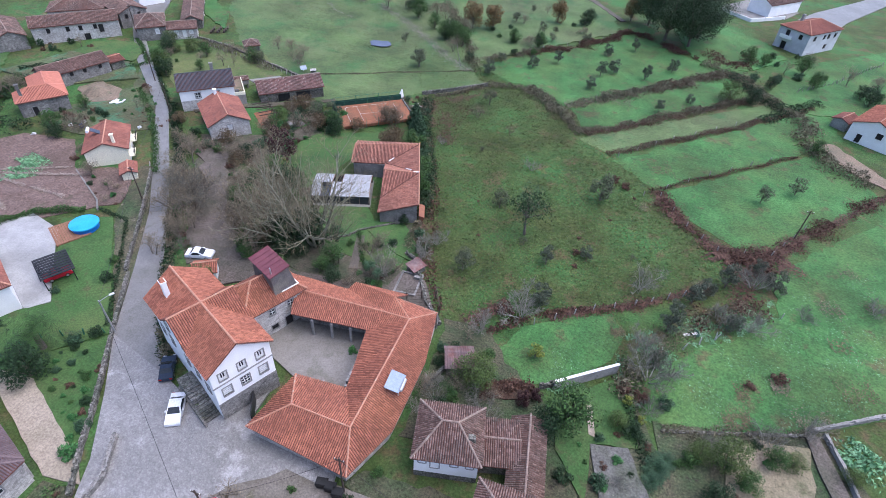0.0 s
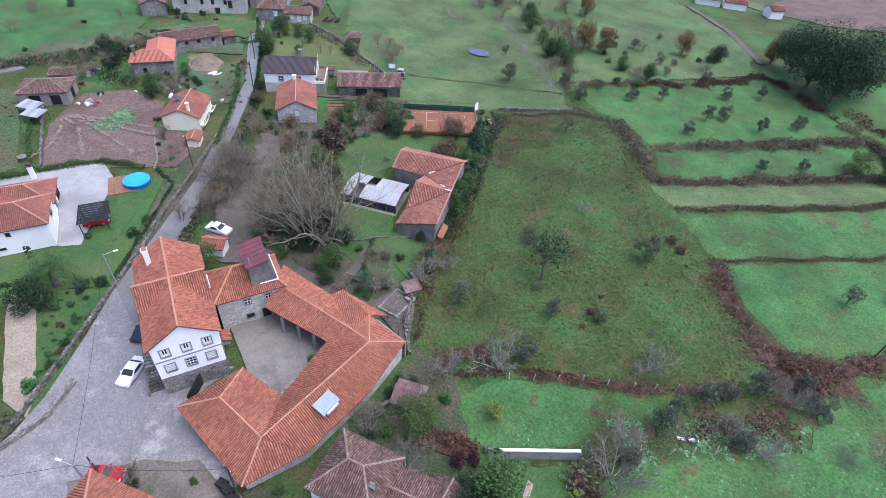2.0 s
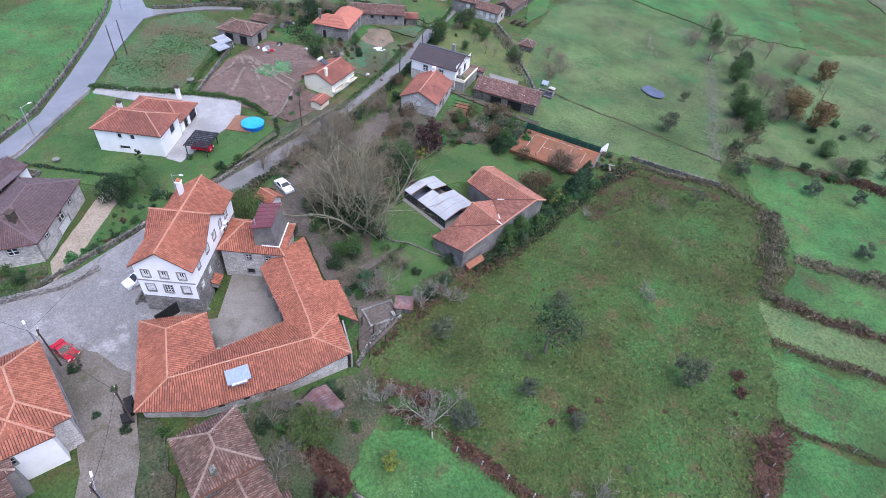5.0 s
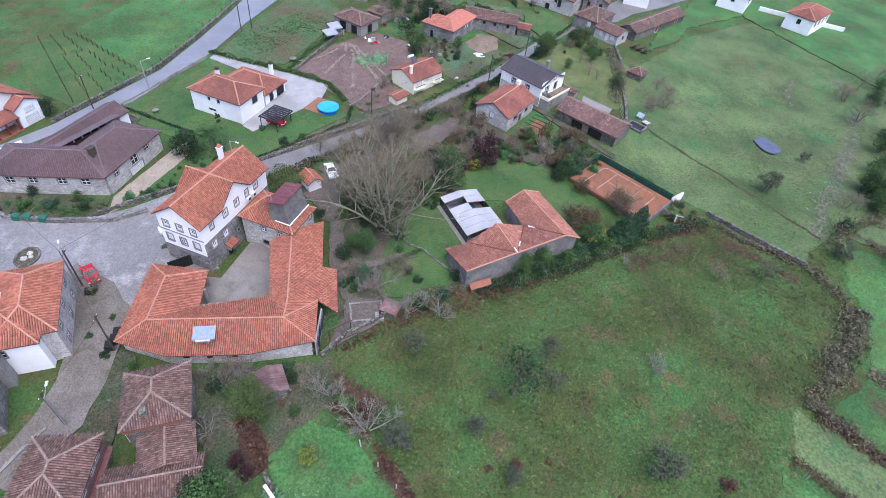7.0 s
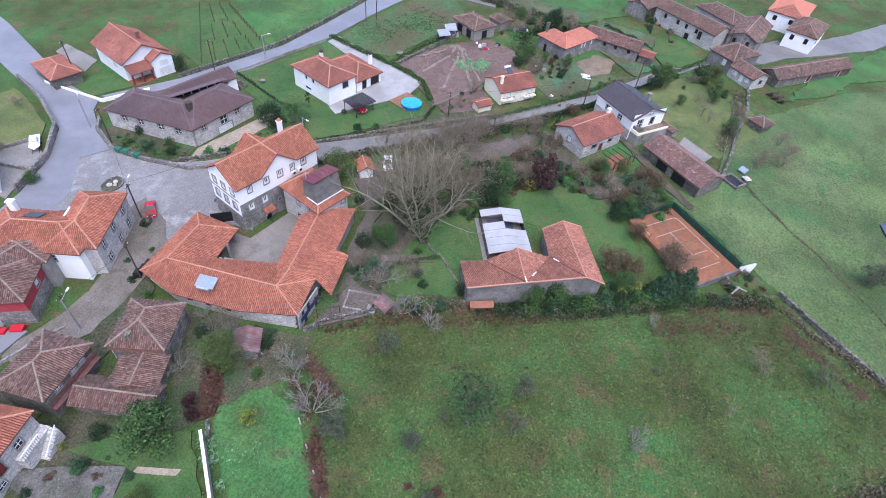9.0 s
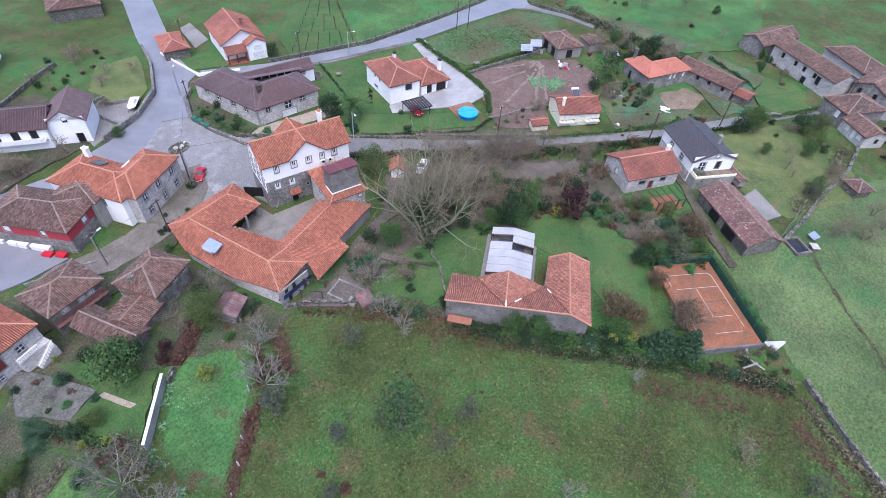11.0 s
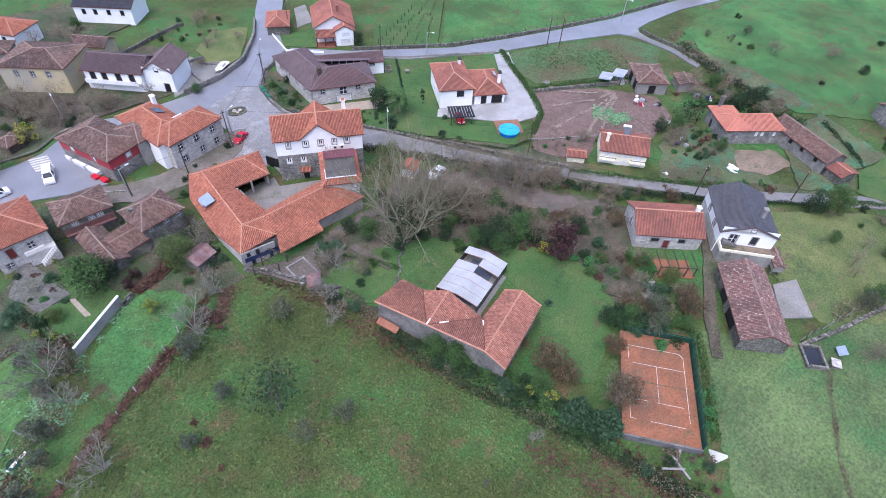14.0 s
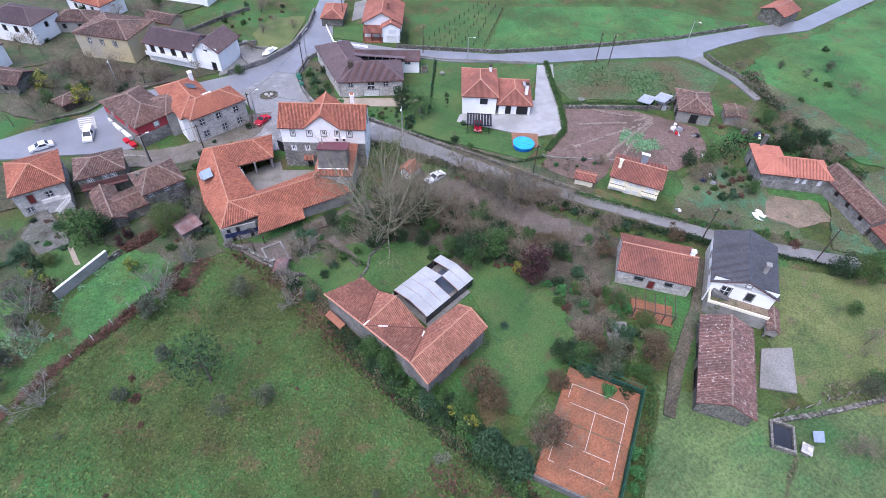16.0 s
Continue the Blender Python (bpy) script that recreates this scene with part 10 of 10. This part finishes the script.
for k, (x, y, a, c) in enumerate(((41.4, 74.6, 1.8, 90), (48.8, 77.4, 2.6, 80), (27.6, 53, 1.5, 110), (31.9, 55.8, 1.2, 150), (26, 48, 1.8, 120), (41.5, 66.4, 1.6, 60), (35.5, 51, 2.4, 90), (42, 58, 2.6, 70), (15.2, 48.8, 1.0, 130), (46, 85, 1.4, 60), (10.3, 57.6, 1.0, 90), (14.9, 107, 2.4, 80), (12, 91, 1.2, 40), (30, 151, 2.4, 60), (14.8, 140, 3.0, 60), (4.5, 136.4, 2.4, 80))):
    litter([(x - a, y - a * 0.3), (x + a, y + a * 0.3)], a * 0.9, c, "tuft_dry" if k % 3 else "bramble", "dead brown weeds in the field", 20 + k, 0.13)
strip_scrub("bracken_bank", H1, 3.0, 0.6, 210, "bracken", "bank of russet dead bracken", 1, 0.13)
strip_scrub("bracken_bank", [(24.6, 82.4), (29, 80.4), (34, 82.6)], 3.5, 0.8, 110, "bracken", "patch of russet dead bracken", 2)
strip_scrub("bramble_hedge", [(-19.4, 135.4), (-12.6, 127.8), (-6.8, 121), (-2.2, 115.6)], 3.2, 1.7, 130, "bramble", "tangled brown bramble hedge bank", 3, 0.19, twigs=4)
strip_scrub("ivy_hedge", [(-19.4, 135.4), (-12.6, 128), (-8, 122.6)], 2.6, 1.9, 60, "leaf_olive", "olive-green growth in the hedge bank", 49, 0.18)
strip_scrub("bramble_hedge", BANK_B, 3.2, 1.6, 115, "bramble", "tangled bramble hedge between the strips", 4, 0.19, twigs=3)
strip_scrub("ivy_hedge", BANK_B[1:5], 2.6, 1.8, 70, "leaf_olive", "olive-green shrubs in the hedge", 50, 0.12)
strip_scrub("bracken_bank", BANK_B[3:], 3.0, 1.2, 120, "bracken", "russet bracken in the hedge", 5, 0.14)
strip_scrub("bramble_hedge", STRIP_C, 2.2, 1.2, 90, "bramble", "rough brown bramble hedge strip", 6, 0.17, twigs=3)
strip_scrub("bracken_bank", STRIP_C, 2.2, 0.9, 80, "bracken", "russet bracken in hedge strip", 7, 0.13)
strip_scrub("ivy_hedge", STRIP_C[3:], 1.6, 1.1, 90, "leaf_olive", "olive-green growth in the hedge strip", 51, 0.12)
strip_scrub("bracken_bank", [(3.6, 108.6), (16, 120), (28.3, 130.6), (42, 144.4), (52, 154)], 1.6, 0.6, 120, "bracken", "low russet bracken field edge", 8, 0.12)
strip_scrub("bramble_hedge", [(6, 111), (16, 120.2), (28.3, 130.8), (42, 144.6)], 1.5, 0.8, 80, "bramble", "thin brown growth on the field edge", 52, 0.12, twigs=2)
strip_scrub("bracken_bank", [(13, 97.8), (23.2, 106.6), (32.3, 114.6), (43.9, 125)], 1.0, 0.4, 80, "bracken", "low russet bracken field edge", 9, 0.11)
strip_scrub("bracken_bank", [(-25.2, 158), (-12.7, 169), (-3.3, 181), (3.2, 193), (9.1, 189.4), (15.7, 183), (23.6, 177)], 2.8, 1.4, 260, "bracken", "russet bracken bank between fields", 10, 0.15)
strip_scrub("bramble_hedge", [(-37, 147), (-30, 153.4), (-22, 161)], 2.6, 1.4, 200, "bramble", "bramble bank at the orchard end", 53, 0.13, twigs=2)
strip_scrub("bracken_bank", FENCE_BANK, 1.5, 0.6, 70, "bracken", "russet edge below the fence", 11, 0.13)
strip_scrub("bramble_hedge", [(15.5, 56.5), (19.1, 60.3), (24.6, 66.3), (31.4, 69.7)], 3.4, 1.2, 130, "bramble", "tangle of brambles under the orchard", 12, 0.13, twigs=3)
strip_scrub("bracken_bank", [(21, 63), (27, 69), (32, 71)], 4.0, 0.6, 40, "bracken", "russet bracken on orchard floor", 13)
strip_scrub("bramble_hedge", [(-24.6, 63), (-26, 72), (-27.2, 80), (-30.2, 88.6), (-33.6, 97), (-37.6, 107), (-41.4, 118)], 1.4, 1.2, 130, "bramble", "mixed boundary hedge of the meadow", 14, 0.12, twigs=2)
strip_scrub("laurel_hedge", [(-27.2, 79), (-30.2, 87.6), (-33, 94), (-36, 101), (-37.6, 106.5)], 1.9, 2.1, 190, "leaf_green", "glossy green boundary hedge", 15, 0.16)
strip_scrub("dark_hedge", [(-25.6, 72), (-27.0, 79), (-29.6, 87.6), (-32.4, 94), (-36.0, 102), (-37.8, 107.6), (-39.5, 113), (-41.2, 118)], 2.0, 1.4, 170, "leaf_dark", "dense dark boundary hedge", 41, 0.16)
strip_scrub("ditch_growth", [(-71.5, 118.2), (-63.2, 122.8), (-54, 129), (-46.3, 133.4), (-36, 139)], 0.7, 0.25, 60, "bramble", "dark growth in a shallow field ditch", 47, 0.14, "ditch")
strip_scrub("bramble_hedge", [(25, 173.6), (32.6, 169), (36, 162), (39.6, 154.4), (43.6, 148.3), (48.5, 143.5), (46.4, 130), (51.7, 121.4), (57.2, 116.8)], 3.4, 2.0, 120, "bramble", "thick dark bramble hedge at the strip ends", 44, 0.19, twigs=2)
strip_scrub("ivy_hedge", [(32.6, 169), (36, 162), (39.6, 154.4), (44, 148.6)], 3.0, 2.4, 160, "leaf_dark", "dark ivy in the strip-end hedge", 54, 0.15)
strip_scrub("bracken_bank", [(26, 183.8), (36, 175), (40.6, 191.7)], 4.5, 1.2, 80, "bracken", "dark bracken bank by the oaks", 45)
strip_scrub("bramble_hedge", [(16.8, 43.1), (24.2, 45.5), (34.3, 48.9)], 1.6, 0.7, 120, "bramble", "brambles over the low garden wall", 46, 0.12, twigs=3)
strip_scrub("dark_hedge", [(-45.5, 30), (-53.6, 40), (-60.0, 49.5), (-68, 59.5)], 1.6, 1.6, 110, "bramble", "overgrown dark lane-side hedge", 42, 0.16, twigs=3)
strip_scrub("dark_hedge", [(-66.5, 59.5), (-78, 73.5), (-92, 88.5)], 1.6, 1.5, 100, "leaf_dark", "dark hedge along the lane", 43, 0.16, twigs=2)
strip_scrub("bracken_bank", [(-15.4, 52), (-19, 57.5), (-21.6, 66), (-24.8, 76), (-28.2, 85), (-33.5, 97), (-40, 109)], 1.8, 0.4, 40, "bracken", "russet strip along the meadow edge", 16)
strip_scrub("bracken_bank", [(-36, 104), (-38, 110), (-40, 116), (-36, 119)], 3.5, 0.4, 45, "bracken", "russet bracken patch in the meadow corner", 17, 0.16)
strip_scrub("bracken_bank", [(-33.4, 99), (-30.6, 105), (-34, 111), (-29.6, 117.5)], 4.5, 0.22, 55, "bracken", "scattered russet bracken in the meadow", 48, 0.15)
strip_scrub("bracken_bank", [(-7.6, 50.5), (-4.4, 54), (0.6, 57.6), (5.6, 60.4)], 1.2, 0.5, 60, "bracken", "russet bank between field and meadow", 18)
strip_scrub("bracken_bank", [(-5.8, 40), (-3.6, 42.2), (0.8, 43.6)], 1.6, 0.7, 90, "bracken", "russet bed by the garden wall", 19)
strip_scrub("bramble_hedge", [(-29.4, 131.6), (-24.6, 133), (-18, 133.6)], 2.2, 1.4, 80, "bramble", "bramble corner by the field wall", 20, twigs=3)
strip_scrub("bramble_hedge", [(-40, 119.5), (-33.5, 126), (-30, 130.4)], 1.2, 0.8, 60, "bramble", "brambles at the foot of the wall", 21)
strip_scrub("bramble_hedge", [(-35, 138), (-40, 150), (-48, 170), (-60, 190)], 3.2, 2.2, 60, "bramble", "overgrown brown pasture boundary hedge", 22, twigs=3)
strip_scrub("bramble_hedge", [(-46, 30.5), (-54, 40), (-60.5, 49), (-66, 57)], 1.6, 1.2, 60, "leaf_dark", "rough hedge below the lane", 23)
strip_scrub("clipped_hedge", [(-101.4, 18.4), (-96, 29.3), (-91.6, 38.6), (-86.9, 46.6), (-79.2, 51.2)], 1.1, 1.6, 240, "leaf_green", "clipped green garden hedge", 24, 0.12)
strip_scrub("clipped_hedge", [(-93.2, 37.6), (-103.5, 42), (-112, 47)], 0.9, 1.3, 60, "leaf_green", "green hedge along the crop", 25, 0.14)
strip_scrub("clipped_hedge", [(-57, 32.4), (-63.5, 41.4), (-71, 51.6), (-77.6, 52.4)], 0.7, 0.7, 70, "leaf_dark", "low dark garden hedge", 26, 0.12)
strip_scrub("clipped_hedge", [(-76, 64.4), (-85.4, 75.4), (-93.2, 82.9), (-104, 92)], 1.2, 1.4, 80, "leaf_green", "mixed hedge along the lane", 27, 0.15)
strip_scrub("clipped_hedge", [(-78, 72.6), (-86.6, 82.6), (-96, 91.2), (-110, 104)], 0.9, 1.0, 60, "leaf_dark", "rough dark lane-side garden hedge", 28, 0.15)
strip_scrub("clipped_hedge", [(-76, 6), (-70, 16.4), (-64.2, 26.4)], 0.5, 1.0, 70, "leaf_dark", "thin climbing hedge on the wire fence", 29, 0.12)
strip_scrub("garden_hedge", [(-28.5, 56), (-31.1, 58.6), (-34.1, 64.3)], 0.8, 0.9, 120, "leaf_green", "low clipped green garden hedge", 30, 0.12)
strip_scrub("garden_hedge", [(-44, 67), (-47.6, 68.2), (-51, 68.6)], 0.8, 1.2, 80, "leaf_dark", "dark evergreen garden shrub border", 31, 0.14)
strip_scrub("court_shrubs", [(-57.5, 95.4), (-60.6, 98.6), (-61.8, 102.2), (-56, 107.8), (-49, 113.6)], 1.3, 1.5, 60, "leaf_green", "climbing shrubs along the court fence", 32, 0.15)
strip_scrub("cabbage_bed", [(-96.5, 53.6), (-99.4, 57.2), (-98.8, 60.6)], 5.0, 0.4, 280, "leaf_cabbage", "dense bed of green cabbages", 33, 0.2, "crop")
strip_scrub("cabbage_bed", [(38.6, 46), (41.4, 49.6)], 3.6, 0.4, 160, "leaf_cabbage", "bed of pale green cabbages", 34, 0.22, "crop")
strip_scrub("crop_leaves", [(-104, 26), (-112, 34), (-124, 42)], 14, 0.4, 110, "leaf_green", "leafy green field crop", 35, 0.22, "crop")
strip_scrub("bramble_hedge", [(-110, 68), (-120, 66), (-128, 76), (-132, 86)], 4, 2.0, 60, "leaf_dark", "overgrown farmyard hedge", 36, 0.2)
strip_scrub("bramble_hedge", [(11, 46), (13, 49.5), (12, 53)], 2.4, 1.4, 80, "bramble", "bramble thicket by the wall end", 37, twigs=3)
strip_scrub("garden_hedge", [(12.4, 46.4), (13.6, 42), (15.8, 37)], 1.4, 1.3, 90, "leaf_dark", "ivy-grown garden boundary", 38, 0.14)
strip_scrub("bramble_hedge", [(-146, 41), (-140.4, 52), (-135.6, 62), (-135, 70), (-133.6, 79), (-128, 84)], 3.6, 2.0, 100, "bramble", "overgrown brown field boundary", 55, 0.2, twigs=3)
strip_scrub("dark_hedge", [(-143, 46), (-137.6, 57), (-134.6, 68), (-133, 80)], 2.6, 2.4, 50, "leaf_dark", "dark evergreen growth in the field boundary", 56, 0.2)
for k, line_ in enumerate(([(-107.6, 50.6), (-101.3, 50.6), (-97, 48.6), (-90.8, 46)], [(-107.4, 51.4), (-100, 52.6), (-94, 52.4), (-85, 52.6)], [(-106.6, 52), (-99, 54.4), (-93, 56.6), (-86.4, 59.2)], [(-107, 50.2), (-102.4, 47.6), (-98.4, 43.6), (-97.2, 39.2)], [(-106, 52.6), (-98, 56.4), (-91, 60)])):
    litter(line_, 0.3, 26, "ruts", "pale wheel ruts in the ploughed plot", 60 + k, 0.2)
strip_scrub("clipped_hedge", [(-136, 88), (-131, 95.4), (-126, 101)], 1.2, 1.5, 110, "leaf_dark", "dark clipped hedge behind the farmhouse", 57, 0.14)
strip_scrub("clipped_hedge", [(-118.6, 96), (-114.6, 100.6), (-112, 104), (-122, 113), (-127, 116.4)], 1.1, 1.3, 110, "leaf_green", "green garden hedge by the hamlet lane", 58, 0.14)
strip_scrub("bramble_hedge", [(-110.7, 122.6), (-98.3, 119.4), (-88.5, 116.6), (-81.4, 114.4)], 2.2, 1.1, 70, "bramble", "brown growth along the pasture wall", 59, 0.17, twigs=3)
strip_scrub("bramble_hedge", [(38, 140), (46, 150), (54, 158)], 3, 1.8, 60, "leaf_dark", "dark hedge by the far house", 39, 0.2)
strip_scrub("bramble_hedge", [(-44.5, 0.5), (-43.2, 9.5), (-45.5, 13)], 1.6, 0.8, 60, "leaf_green", "planted front-garden border", 40, 0.14)

# grass tufts over the near meadow and fields
def tufts(name, box, count, material, label, seed, size=0.16, keep=None, rise=0.6):
    r = np.random.RandomState(seed)
    xy = np.column_stack((r.uniform(box[0], box[1], count), r.uniform(box[2], box[3], count)))
    if keep:
        xy = xy[[keep(x, y) for x, y in xy]]
    n = len(xy)
    z = np.array([g(x, y) for x, y in xy]) + 0.3
    a = r.uniform(0, 6.283, n)
    w = size * r.uniform(0.5, 1.5, n)
    t = np.column_stack((np.cos(a) * w, np.sin(a) * w, np.zeros(n)))
    b = np.column_stack((-np.sin(a) * w * r.uniform(0.2, 1.2, n), np.cos(a) * w * r.uniform(0.2, 1.2, n), w * rise * r.uniform(0.4, 1.3, n)))
    p = np.column_stack((xy, z - 0.3 + 0.02))
    q = np.stack((p - t, p + t, p + b), 1).reshape(-1, 3)
    me = bpy.data.meshes.new(name)
    me.from_pydata(q.tolist(), [], [(3 * i, 3 * i + 1, 3 * i + 2) for i in range(n)])
    return solo(name, me, material, label, "grass", "", "stuff")


def in_meadow(x, y):
    left = -15 - (y - 52) * 0.43
    right = 28 - max(0, y - 80) * 0.75 if y < 97 else 15.5 - (y - 97) * 0.85
    return left < x < right and y > 51 + max(0, (x + 12)) * 0.55


tufts("meadow_tufts", (-60, 45, 40, 150), 130000, "tuft", "coarse olive meadow grass tufts", 5, 0.2, in_meadow, 0.55)
tufts("dry_tufts", (-60, 45, 40, 150), 26000, "tuft_dry", "dry straw-coloured grass tufts", 6, 0.13, lambda x, y: in_meadow(x, y) and math.sin(x * 0.31 + 1.3 * math.sin(y * 0.2)) * math.sin(y * 0.27 + math.sin(x * 0.13)) > -0.1)
tufts("green_tufts", (-60, 45, 40, 150), 60000, "tuft_green", "fresh green grass tufts", 7, 0.15, lambda x, y: in_meadow(x, y) and math.sin(x * 0.17 + 2 + math.sin(y * 0.11)) * math.sin(y * 0.15 + math.sin(x * 0.09)) > 0.05)
tufts("field_tufts", (2, 70, 44, 130), 120000, "tuft_pale", "pale leafy weeds in the green field", 8, 0.24, lambda x, y: y < 60 + (x - 14) * 0.72 and y > 40 + (x - 14) * 0.5 and noise.noise(Vector((x * 0.16, y * 0.16, 3.0))) + 0.6 * noise.noise(Vector((x * 0.6, y * 0.6, 1.0))) > 0.05, 0.35)
tufts("garden_tufts", (-8, 12, 43, 61), 9000, "tuft_green", "fresh garden grass tufts", 9, 0.13, lambda x, y: y > 44 + max(0, x) * 0.6)
tufts("pasture_tufts", (-130, -36, 104, 225), 60000, "tuft", "tussocks on the grazed pasture", 10, 0.2, lambda x, y: y > 114 - (x + 36) * 0.75 - 12 and y < 175 - (x + 36) * 1.0 and y > 121 + (x + 43) * 0.85)
